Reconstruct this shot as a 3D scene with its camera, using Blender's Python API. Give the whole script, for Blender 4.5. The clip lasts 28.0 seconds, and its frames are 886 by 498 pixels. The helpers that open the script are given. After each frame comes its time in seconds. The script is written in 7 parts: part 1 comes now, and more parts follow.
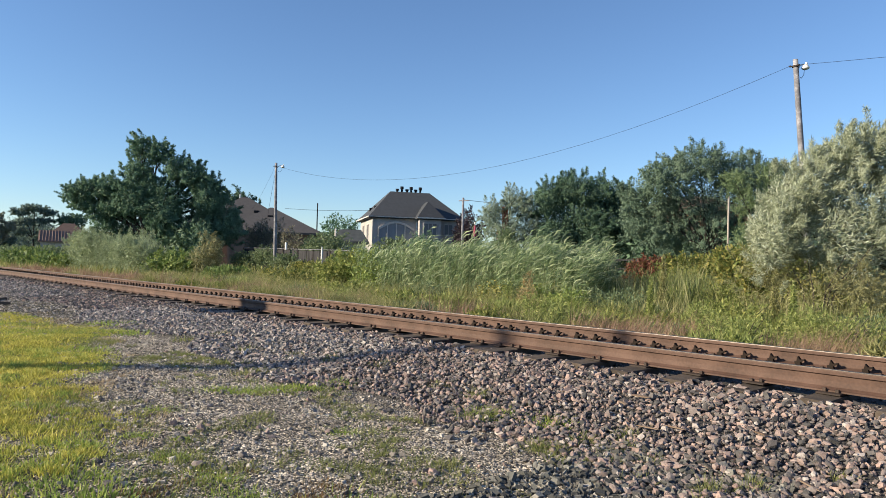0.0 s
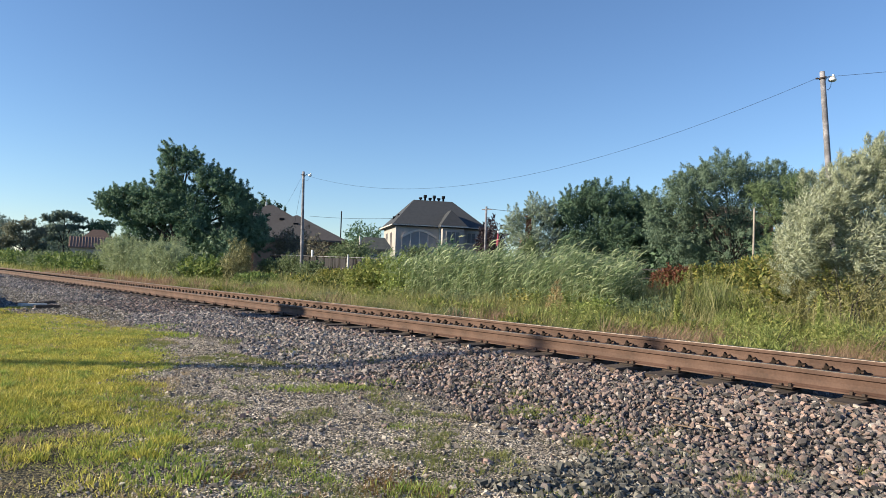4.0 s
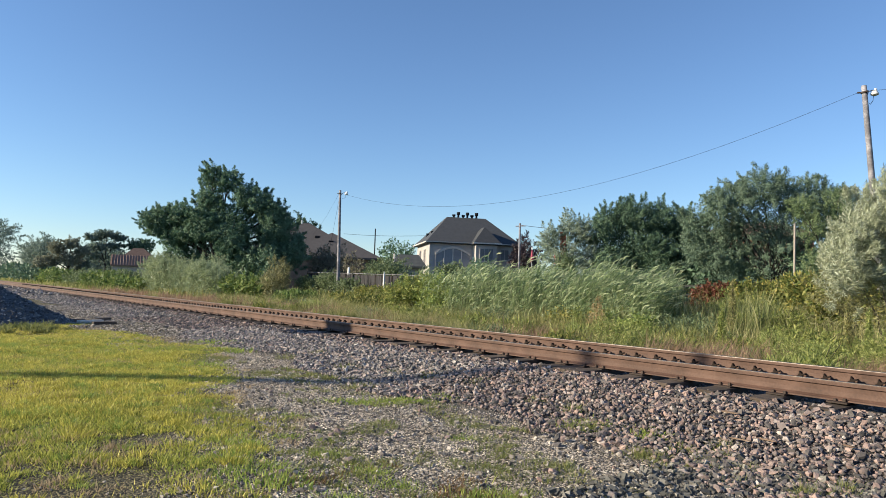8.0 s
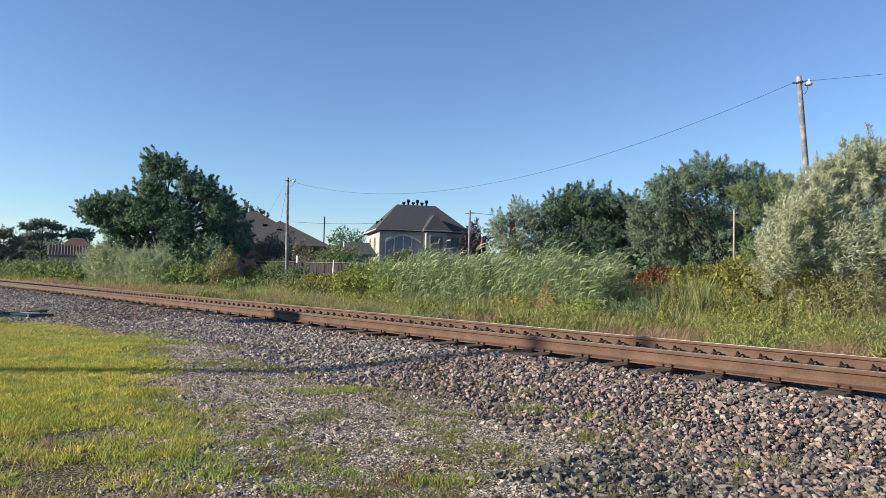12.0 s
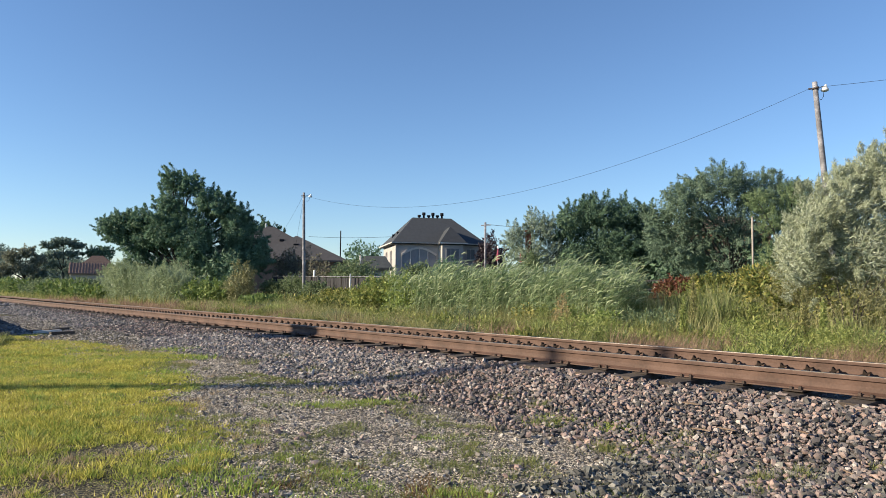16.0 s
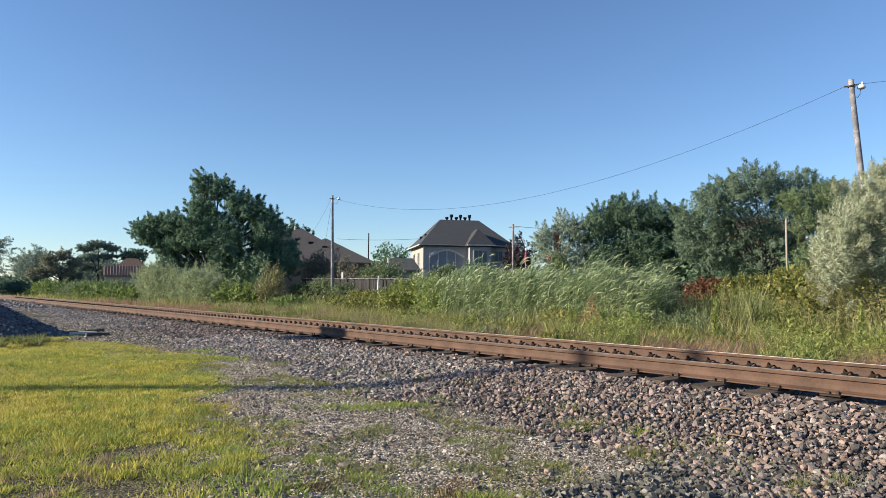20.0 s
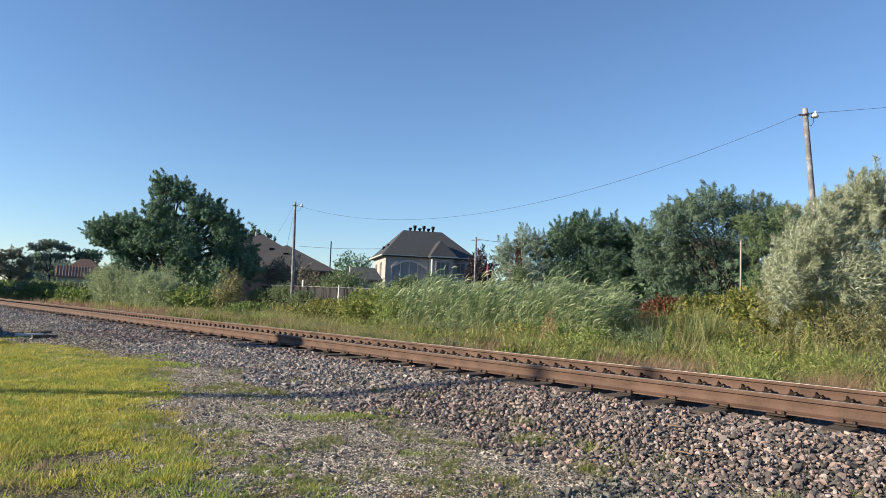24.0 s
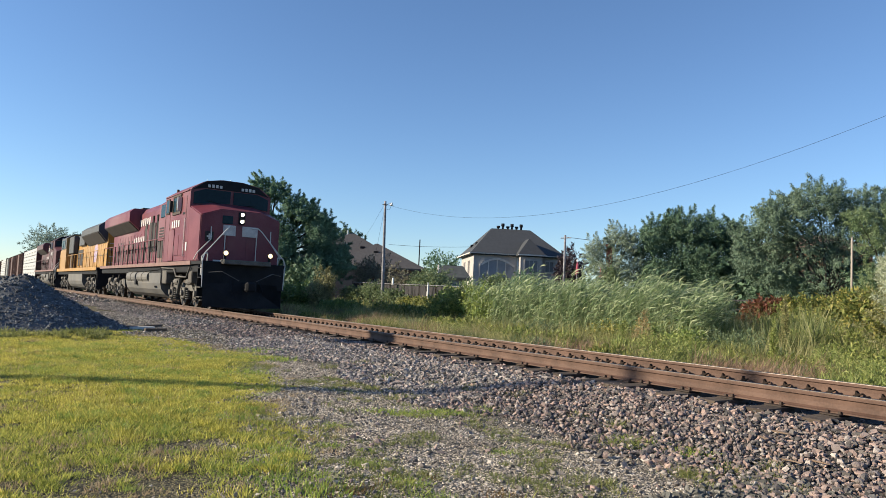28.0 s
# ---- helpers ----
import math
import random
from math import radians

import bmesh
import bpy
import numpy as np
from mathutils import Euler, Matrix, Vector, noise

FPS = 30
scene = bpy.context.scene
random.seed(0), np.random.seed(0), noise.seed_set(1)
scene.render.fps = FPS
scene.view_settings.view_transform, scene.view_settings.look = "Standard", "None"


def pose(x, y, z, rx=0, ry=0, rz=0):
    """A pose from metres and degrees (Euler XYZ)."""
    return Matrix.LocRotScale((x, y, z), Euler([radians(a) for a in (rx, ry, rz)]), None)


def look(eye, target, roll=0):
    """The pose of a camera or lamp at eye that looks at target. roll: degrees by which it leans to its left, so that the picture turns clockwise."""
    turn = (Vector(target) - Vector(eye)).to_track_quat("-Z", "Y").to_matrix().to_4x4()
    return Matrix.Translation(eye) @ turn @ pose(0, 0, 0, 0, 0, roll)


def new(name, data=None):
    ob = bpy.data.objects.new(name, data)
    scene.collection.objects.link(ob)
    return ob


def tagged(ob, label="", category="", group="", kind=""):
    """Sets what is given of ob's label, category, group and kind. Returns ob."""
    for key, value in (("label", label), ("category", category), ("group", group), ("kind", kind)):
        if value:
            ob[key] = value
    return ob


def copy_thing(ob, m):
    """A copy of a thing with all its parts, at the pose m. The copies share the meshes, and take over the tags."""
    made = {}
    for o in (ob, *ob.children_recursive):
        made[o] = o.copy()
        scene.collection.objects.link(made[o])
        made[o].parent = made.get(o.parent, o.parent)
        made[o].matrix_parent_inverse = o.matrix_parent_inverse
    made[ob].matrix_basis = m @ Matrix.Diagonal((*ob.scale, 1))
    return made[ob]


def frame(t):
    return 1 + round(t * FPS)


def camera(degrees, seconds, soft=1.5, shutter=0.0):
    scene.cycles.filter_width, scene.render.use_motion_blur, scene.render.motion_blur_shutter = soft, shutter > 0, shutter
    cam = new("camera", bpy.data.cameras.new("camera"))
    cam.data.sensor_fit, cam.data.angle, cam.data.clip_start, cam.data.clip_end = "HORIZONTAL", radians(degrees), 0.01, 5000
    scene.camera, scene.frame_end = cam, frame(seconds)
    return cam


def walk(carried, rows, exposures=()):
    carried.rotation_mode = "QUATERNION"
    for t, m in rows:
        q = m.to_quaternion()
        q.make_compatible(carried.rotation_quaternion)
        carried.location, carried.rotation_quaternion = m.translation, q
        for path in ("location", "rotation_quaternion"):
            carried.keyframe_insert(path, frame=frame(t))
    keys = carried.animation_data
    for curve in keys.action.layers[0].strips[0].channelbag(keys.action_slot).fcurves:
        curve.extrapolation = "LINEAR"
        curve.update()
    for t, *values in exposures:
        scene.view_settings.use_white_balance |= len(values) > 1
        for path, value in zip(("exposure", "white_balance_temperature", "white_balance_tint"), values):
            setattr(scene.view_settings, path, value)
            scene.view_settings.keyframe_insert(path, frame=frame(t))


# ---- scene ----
cam = camera(65.1, 28.0, soft=0.7)
PATH = [
    (0, (6.088, -6.636, 0.829), (4.615, -5.283, 0.873), 1.6),
    (0.5, (6.086, -6.631, 0.826), (4.601, -5.292, 0.858), 1.5),
    (1, (6.089, -6.62, 0.825), (4.603, -5.281, 0.856), 1.6),
    (1.5, (6.081, -6.608, 0.828), (4.601, -5.263, 0.869), 1.9),
    (2, (6.079, -6.614, 0.829), (4.59, -5.28, 0.883), 1.8),
    (2.5, (6.072, -6.629, 0.824), (4.575, -5.304, 0.886), 1.9),
    (4.5, (6.282, -7.288, 0.81), (4.758, -5.995, 0.873), 1.9),
    (5, (6.251, -7.414, 0.805), (4.712, -6.138, 0.858), 1.6),
    (5.5, (6.232, -7.49, 0.804), (4.706, -6.197, 0.851), 1.3),
    (6, (6.267, -7.46, 0.796), (4.743, -6.165, 0.839), 1.3),
    (6.5, (6.291, -7.449, 0.802), (4.755, -6.17, 0.85), 1.3),
    (7, (6.288, -7.467, 0.799), (4.733, -6.211, 0.862), 1.5),
    (7.5, (6.304, -7.497, 0.805), (4.734, -6.261, 0.893), 1.8),
    (8, (6.288, -7.474, 0.81), (4.719, -6.238, 0.921), 1.9),
    (8.5, (6.299, -7.458, 0.806), (4.746, -6.204, 0.923), 1.7),
    (9, (6.301, -7.46, 0.806), (4.774, -6.174, 0.92), 1.6),
    (9.5, (6.292, -7.443, 0.802), (4.792, -6.125, 0.912), 1.5),
    (10, (6.283, -7.438, 0.8), (4.802, -6.098, 0.901), 1.3),
    (10.5, (6.284, -7.431, 0.798), (4.807, -6.086, 0.884), 1.1),
    (11, (6.289, -7.435, 0.804), (4.809, -6.092, 0.879), 1.0),
    (11.5, (6.298, -7.441, 0.805), (4.819, -6.097, 0.878), 1.1),
    (12, (6.3, -7.444, 0.804), (4.823, -6.098, 0.883), 1.3),
    (12.5, (6.321, -7.459, 0.806), (4.84, -6.118, 0.896), 1.4),
    (13, (6.311, -7.458, 0.808), (4.826, -6.123, 0.917), 1.4),
    (13.5, (6.312, -7.464, 0.81), (4.827, -6.13, 0.937), 1.3),
    (15.5, (6.324, -7.462, 0.81), (4.834, -6.134, 0.937), 0.5),
    (16, (6.319, -7.456, 0.807), (4.812, -6.146, 0.921), 0.5),
    (16.5, (6.319, -7.463, 0.804), (4.797, -6.169, 0.909), 0.6),
    (17, (6.315, -7.451, 0.801), (4.783, -6.169, 0.902), 0.3),
    (17.5, (6.324, -7.455, 0.807), (4.791, -6.174, 0.908), 0.1),
    (18, (6.317, -7.445, 0.802), (4.784, -6.164, 0.904), 0.2),
    (18.5, (6.314, -7.445, 0.804), (4.779, -6.167, 0.903), 0.3),
    (19, (6.313, -7.44, 0.801), (4.772, -6.169, 0.896), 0.5),
    (19.5, (6.32, -7.447, 0.804), (4.768, -6.19, 0.907), 0.5),
    (20, (6.303, -7.451, 0.812), (4.745, -6.202, 0.931), 0.5),
    (20.5, (6.307, -7.428, 0.81), (4.753, -6.175, 0.938), 0.5),
    (21, (6.304, -7.413, 0.803), (4.766, -6.141, 0.935), 0.7),
    (21.5, (6.313, -7.416, 0.804), (4.792, -6.125, 0.941), 1.2),
    (22, (6.3, -7.407, 0.799), (4.797, -6.095, 0.939), 1.6),
    (22.5, (6.317, -7.415, 0.805), (4.832, -6.083, 0.946), 1.9),
    (24.5, (6.324, -7.414, 0.817), (4.83, -6.093, 0.976), 2.3),
    (25, (6.319, -7.411, 0.811), (4.77, -6.154, 0.958), 1.8),
    (25.5, (6.322, -7.424, 0.813), (4.724, -6.229, 0.947), 1.0),
    (26, (6.314, -7.436, 0.814), (4.686, -6.28, 0.934), 0.7),
    (26.5, (6.313, -7.448, 0.812), (4.669, -6.315, 0.919), 1.0),
    (27, (6.304, -7.45, 0.805), (4.65, -6.331, 0.911), 1.4),
    (27.5, (6.308, -7.448, 0.812), (4.653, -6.332, 0.929), 1.9),
    (28, (6.3, -7.456, 0.817), (4.656, -6.325, 0.955), 2.6),
]
walk(cam, [(t, look(eye, target, roll)) for t, eye, target, roll in PATH])

# ---- light ----
SUN_AZ = (0.47, 0.883)          # the way in which shadows fall
SUN_EL = radians(22)
SUN_WAY = Vector((SUN_AZ[0] * math.cos(SUN_EL), SUN_AZ[1] * math.cos(SUN_EL), -math.sin(SUN_EL)))
world = bpy.data.worlds.new("world")
scene.world = world
world.use_nodes = True
wt = world.node_tree
sky = wt.nodes.new("ShaderNodeTexSky")
sky.sky_type = "NISHITA"
sky.sun_disc = False
sky.sun_elevation = SUN_EL
sky.sun_rotation = radians(208)
sky.air_density, sky.dust_density, sky.ozone_density = 1.0, 0.0, 4.3
tint = wt.nodes.new("ShaderNodeMix")
tint.data_type, tint.blend_type = "RGBA", "MULTIPLY"
tint.inputs[0].default_value = 1.0
tint.inputs[7].default_value = (0.965, 0.995, 1.06, 1)
wt.links.new(sky.outputs[0], tint.inputs[6])
wt.links.new(tint.outputs[2], wt.nodes["Background"].inputs[0])
wt.nodes["Background"].inputs[1].default_value = 0.088
sun = new("sun", bpy.data.lights.new("sun", "SUN"))
sun.data.energy, sun.data.angle, sun.data.color = 5.0, radians(0.55), (1.0, 0.87, 0.64)
sun.matrix_world = look((0, 0, 30), Vector((0, 0, 30)) + SUN_WAY)
scene.view_settings.exposure = 0.86

# ---- materials ----


def ramp_node(nt, stops):
    r = nt.nodes.new("ShaderNodeValToRGB")
    el = r.color_ramp.elements
    while len(el) < len(stops):
        el.new(0.5)
    for e, (p, c) in zip(el, stops):
        e.position, e.color = p, (*c, 1)
    return r


def surface(name, colours, scale=8.0, fine=60.0, rough=0.7, metal=0.0, bump=0.2, rand=0.0, island=False, dirt=None, spec=0.5):
    """A procedural material: colours over a coarse noise, a fine grain over it, and relief. rand: how much of the choice is left to each piece."""
    m = bpy.data.materials.new(name)
    m.use_nodes = True
    nt = m.node_tree
    b = nt.nodes["Principled BSDF"]
    tc = nt.nodes.new("ShaderNodeTexCoord")
    n1 = nt.nodes.new("ShaderNodeTexNoise")
    n1.inputs["Scale"].default_value, n1.inputs["Detail"].default_value = scale, 6
    n2 = nt.nodes.new("ShaderNodeTexNoise")
    n2.inputs["Scale"].default_value, n2.inputs["Detail"].default_value = fine, 3
    for n in (n1, n2):
        nt.links.new(tc.outputs["Object"], n.inputs["Vector"])
    mix = nt.nodes.new("ShaderNodeMath")
    mix.operation = "MULTIPLY_ADD"
    nt.links.new(n2.outputs[0], mix.inputs[0])
    mix.inputs[1].default_value = 0.5
    nt.links.new(n1.outputs[0], mix.inputs[2])
    val = nt.nodes.new("ShaderNodeMath")
    val.operation = "SUBTRACT"
    nt.links.new(mix.outputs[0], val.inputs[0])
    val.inputs[1].default_value = 0.25
    out = val
    if rand:
        src = nt.nodes.new("ShaderNodeNewGeometry" if island else "ShaderNodeObjectInfo")
        rnd = src.outputs["Random Per Island" if island else "Random"]
        w = nt.nodes.new("ShaderNodeMix")
        w.inputs[0].default_value = rand
        nt.links.new(val.outputs[0], w.inputs[2])
        nt.links.new(rnd, w.inputs[3])
        out = w
    k = len(colours)
    lo, hi = (0.28, 0.72) if rand < 0.5 else (0.05, 0.95)
    r = ramp_node(nt, [(lo + (hi - lo) * i / max(1, k - 1), c) for i, c in enumerate(colours)])
    nt.links.new(out.outputs[0], r.inputs[0])
    col = r.outputs[0]
    if dirt:
        n3 = nt.nodes.new("ShaderNodeTexNoise")
        n3.inputs["Scale"].default_value, n3.inputs["Detail"].default_value = scale * 0.35, 8
        nt.links.new(tc.outputs["Object"], n3.inputs["Vector"])
        th = nt.nodes.new("ShaderNodeMapRange")
        th.inputs[1].default_value, th.inputs[2].default_value = 0.48, 0.7
        nt.links.new(n3.outputs[0], th.inputs[0])
        mx = nt.nodes.new("ShaderNodeMix")
        mx.data_type = "RGBA"
        nt.links.new(th.outputs[0], mx.inputs[0])
        nt.links.new(col, mx.inputs[6])
        mx.inputs[7].default_value = (*dirt, 1)
        col = mx.outputs[2]
    nt.links.new(col, b.inputs["Base Color"])
    b.inputs["Roughness"].default_value, b.inputs["Metallic"].default_value = rough, metal
    b.inputs["Specular IOR Level"].default_value = spec
    if bump:
        bp = nt.nodes.new("ShaderNodeBump")
        bp.inputs["Strength"].default_value, bp.inputs["Distance"].default_value = bump, 0.02
        nt.links.new(mix.outputs[0], bp.inputs["Height"])
        nt.links.new(bp.outputs[0], b.inputs["Normal"])
    return m


def leaf_mat(name, colours, rough=0.6, through_light=0.35, patch=0.8, vary=0.4, gloss=0.35):
    """Leaves and blades: a colour for each leaf, patches over the crown, and light that passes through."""
    m = bpy.data.materials.new(name)
    m.use_nodes = True
    nt = m.node_tree
    b = nt.nodes["Principled BSDF"]
    g = nt.nodes.new("ShaderNodeNewGeometry")
    n = nt.nodes.new("ShaderNodeTexNoise")
    n.inputs["Scale"].default_value, n.inputs["Detail"].default_value = patch, 5
    nt.links.new(g.outputs["Position"], n.inputs["Vector"])
    mx = nt.nodes.new("ShaderNodeMix")
    mx.inputs[0].default_value = vary
    nt.links.new(n.outputs[0], mx.inputs[2])
    nt.links.new(g.outputs["Random Per Island"], mx.inputs[3])
    k = len(colours)
    r = ramp_node(nt, [(0.2 + 0.6 * i / max(1, k - 1), c) for i, c in enumerate(colours)])
    nt.links.new(mx.outputs[0], r.inputs[0])
    nt.links.new(r.outputs[0], b.inputs["Base Color"])
    b.inputs["Roughness"].default_value, b.inputs["Specular IOR Level"].default_value = rough, gloss
    t = nt.nodes.new("ShaderNodeBsdfTranslucent")
    nt.links.new(r.outputs[0], t.inputs["Color"])
    ms = nt.nodes.new("ShaderNodeMixShader")
    ms.inputs[0].default_value = through_light
    nt.links.new(b.outputs[0], ms.inputs[1])
    nt.links.new(t.outputs[0], ms.inputs[2])
    nt.links.new(ms.outputs[0], nt.nodes["Material Output"].inputs["Surface"])
    return m


def glow_mat(name, colour, strength):
    m = bpy.data.materials.new(name)
    m.use_nodes = True
    b = m.node_tree.nodes["Principled BSDF"]
    b.inputs["Base Color"].default_value = (*colour, 1)
    b.inputs["Emission Color"].default_value = (*colour, 1)
    b.inputs["Emission Strength"].default_value = strength
    return m


M_RAIL = surface("rusted_rail", [(0.055, 0.028, 0.0185), (0.086, 0.045, 0.031), (0.12, 0.066, 0.047)], 3, 40, 0.75, 0.0, 0.15)
M_POLISHED = surface("polished_steel", [(0.16, 0.137, 0.12), (0.24, 0.21, 0.186)], 4, 60, 0.54, 0.95, 0.05)
M_TIE = surface("creosoted_wood", [(0.03, 0.021, 0.015), (0.06, 0.043, 0.031), (0.1, 0.074, 0.055)], 6, 45, 0.85, 0, 0.5, rand=0.3)
M_IRON = surface("dark_rusty_iron", [(0.025, 0.016, 0.012), (0.06, 0.035, 0.025)], 10, 80, 0.7, 0.2, 0.2, rand=0.3)
M_ANCHOR = surface("black_anchor_iron", [(0.008, 0.006, 0.005), (0.022, 0.013, 0.009)], 10, 80, 0.8, 0.0, 0.2, spec=0.2)
STONES = [(0.032, 0.031, 0.032), (0.082, 0.076, 0.074), (0.14, 0.121, 0.116), (0.057, 0.054, 0.055), (0.265, 0.182, 0.157), (0.15, 0.131, 0.129), (0.36, 0.25, 0.212), (0.235, 0.202, 0.192), (0.56, 0.49, 0.44)]
M_STONE = surface("ballast_stone", STONES, 14, 90, 0.85, 0, 0.4, rand=0.8, island=True)
M_STONE_GREY = surface("grey_ballast_stone", [(0.036, 0.036, 0.037), (0.105, 0.102, 0.101), (0.185, 0.174, 0.169), (0.075, 0.073, 0.073), (0.31, 0.253, 0.23), (0.185, 0.175, 0.172), (0.42, 0.342, 0.308), (0.28, 0.262, 0.25), (0.66, 0.61, 0.57)], 14, 90, 0.85, 0, 0.4, rand=0.8, island=True)
M_STONE_ONE = surface("ballast_stone_single", STONES, 14, 90, 0.85, 0, 0.4, rand=0.8)
M_GRIT = surface("grey_grit", [(0.05, 0.044, 0.038), (0.16, 0.138, 0.115), (0.31, 0.27, 0.23), (0.54, 0.485, 0.43)], 14, 90, 0.85, 0, 0.4, rand=0.8, island=True)
M_PILE = surface("dark_gravel", [(0.024, 0.027, 0.034), (0.055, 0.06, 0.07), (0.11, 0.117, 0.128), (0.3, 0.305, 0.31)], 14, 90, 0.8, 0, 0.4, rand=0.75, island=True)
M_POLE = surface("weathered_pole_wood", [(0.11, 0.107, 0.122), (0.18, 0.175, 0.195), (0.34, 0.33, 0.36)], 3.5, 22, 0.85, 0, 0.4)
M_WIRE = surface("black_cable", [(0.012, 0.013, 0.016), (0.022, 0.023, 0.027)], 5, 40, 0.9, spec=0.1)
M_METAL = surface("galvanised_steel", [(0.35, 0.36, 0.37), (0.5, 0.51, 0.52)], 6, 50, 0.45, 0.8, 0.1)
M_BARK = surface("bark", [(0.025, 0.021, 0.018), (0.05, 0.042, 0.036), (0.08, 0.068, 0.058)], 5, 30, 0.9, 0, 0.6)
M_SHINGLE_A = surface("brown_grey_shingle", [(0.06, 0.055, 0.057), (0.088, 0.081, 0.082)], 3, 40, 0.85, 0, 0.3, rand=0.35)
M_SHINGLE_B = surface("dark_slate_shingle", [(0.028, 0.031, 0.038), (0.048, 0.053, 0.062)], 3, 40, 0.85, 0, 0.3, rand=0.35)
M_STUCCO = surface("cream_stucco", [(0.34, 0.32, 0.312), (0.43, 0.405, 0.39)], 1.2, 60, 0.9, 0, 0.15)
M_TRIM = surface("pale_stone_trim", [(0.5, 0.46, 0.42), (0.62, 0.58, 0.54)], 3, 50, 0.8, 0, 0.1)
M_DARKGLASS = surface("curtained_window_glass", [(0.13, 0.135, 0.145), (0.18, 0.185, 0.19)], 1, 10, 0.4, 0, 0.0)
M_BRICK = surface("red_brick", [(0.21, 0.075, 0.052), (0.3, 0.12, 0.085)], 6, 40, 0.85, 0, 0.3, rand=0.4)
M_TILE_ROOF = surface("red_brown_roof_tile", [(0.12, 0.075, 0.058), (0.2, 0.13, 0.1)], 3, 30, 0.8, 0, 0.2, rand=0.4)
M_FENCE = surface("weathered_fence_board", [(0.017, 0.0165, 0.019), (0.027, 0.026, 0.03), (0.04, 0.038, 0.043)], 3, 40, 0.9, 0, 0.3, rand=0.5)
M_WHITE = surface("white_paint", [(0.7, 0.69, 0.66), (0.8, 0.79, 0.77)], 3, 50, 0.6, 0, 0.05)

L_TREE = leaf_mat("broad_tree_leaf", [(0.075, 0.14, 0.088), (0.125, 0.215, 0.135), (0.2, 0.3, 0.19)], through_light=0.25, vary=0.3, patch=0.6)
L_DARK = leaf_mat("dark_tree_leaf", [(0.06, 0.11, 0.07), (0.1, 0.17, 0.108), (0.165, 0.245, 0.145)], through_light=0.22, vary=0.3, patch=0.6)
L_MID = leaf_mat("grey_teal_leaf", [(0.075, 0.125, 0.085), (0.14, 0.205, 0.142), (0.23, 0.3, 0.21)], through_light=0.22, vary=0.3, patch=0.6)
L_FEATHER = leaf_mat("feathery_weed_leaf", [(0.1, 0.14, 0.038), (0.25, 0.3, 0.085), (0.48, 0.48, 0.19)], patch=2.5, vary=0.5)
L_TAN = leaf_mat("withered_plume", [(0.28, 0.2, 0.09), (0.42, 0.32, 0.16), (0.55, 0.44, 0.24)], patch=2)
L_WEEDLEAF = leaf_mat("weed_leaf", [(0.1, 0.14, 0.036), (0.215, 0.255, 0.066), (0.42, 0.41, 0.14)], patch=2.2, vary=0.5)
# distant leaves: the haze of distance is mixed into this paler, bluer colour
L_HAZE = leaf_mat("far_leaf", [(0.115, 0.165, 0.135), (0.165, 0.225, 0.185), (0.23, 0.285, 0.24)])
L_YOUNG = leaf_mat("young_leaf", [(0.1, 0.155, 0.07), (0.17, 0.235, 0.11), (0.28, 0.34, 0.19)], vary=0.4)
L_SILVER = leaf_mat("silver_willow_leaf", [(0.19, 0.22, 0.14), (0.36, 0.395, 0.265), (0.64, 0.67, 0.55)], patch=0.9, vary=0.45)
L_PALE = leaf_mat("pale_silver_leaf", [(0.145, 0.2, 0.14), (0.255, 0.32, 0.235), (0.44, 0.495, 0.41)], patch=0.8)
L_GREYGREEN = leaf_mat("grey_green_leaf", [(0.088, 0.13, 0.06), (0.15, 0.2, 0.1), (0.24, 0.29, 0.165)])
L_SCRUB = leaf_mat("willow_scrub_leaf", [(0.16, 0.21, 0.11), (0.27, 0.33, 0.19), (0.43, 0.48, 0.31)], vary=0.35)
L_LIGHTLEAF = leaf_mat("light_bramble_leaf", [(0.13, 0.19, 0.05), (0.25, 0.32, 0.09), (0.42, 0.45, 0.16)], vary=0.45, patch=1.6)
L_BRIGHT = leaf_mat("bright_shrub_leaf", [(0.07, 0.12, 0.036), (0.135, 0.2, 0.058), (0.27, 0.31, 0.09)])
L_YELLOW = leaf_mat("yellow_green_leaf", [(0.075, 0.11, 0.028), (0.18, 0.21, 0.055), (0.46, 0.39, 0.12)], patch=2.2, vary=0.5)
L_OLIVE = leaf_mat("olive_willow_leaf", [(0.135, 0.135, 0.062), (0.25, 0.248, 0.12), (0.43, 0.405, 0.225)], patch=1.2, vary=0.5)
L_RED = leaf_mat("red_vine_leaf", [(0.1, 0.036, 0.026), (0.19, 0.068, 0.042), (0.15, 0.15, 0.055)], patch=3.5, vary=0.5)
L_PURPLE = leaf_mat("purple_brown_leaf", [(0.11, 0.1, 0.075), (0.17, 0.155, 0.115), (0.19, 0.2, 0.125)])
L_PLUM = leaf_mat("plum_leaf", [(0.03, 0.022, 0.03), (0.055, 0.04, 0.052), (0.08, 0.07, 0.075)], through_light=0.2)
L_LAWN = leaf_mat("lawn_blade", [(0.18, 0.18, 0.035), (0.47, 0.44, 0.085), (0.8, 0.7, 0.2)], through_light=0.42, patch=3.0, vary=0.6)
L_GREENLAWN = leaf_mat("green_lawn_blade", [(0.11, 0.15, 0.03), (0.34, 0.37, 0.075), (0.64, 0.6, 0.15)], through_light=0.42, patch=4, vary=0.6)
L_WEED = leaf_mat("weed_grass_blade", [(0.075, 0.1, 0.03), (0.215, 0.235, 0.075), (0.48, 0.44, 0.2)], through_light=0.45, patch=1.6, vary=0.5)
L_STRAW = leaf_mat("reddish_seed_grass", [(0.26, 0.18, 0.11), (0.42, 0.32, 0.2), (0.54, 0.45, 0.28)], through_light=0.45, patch=0.9)
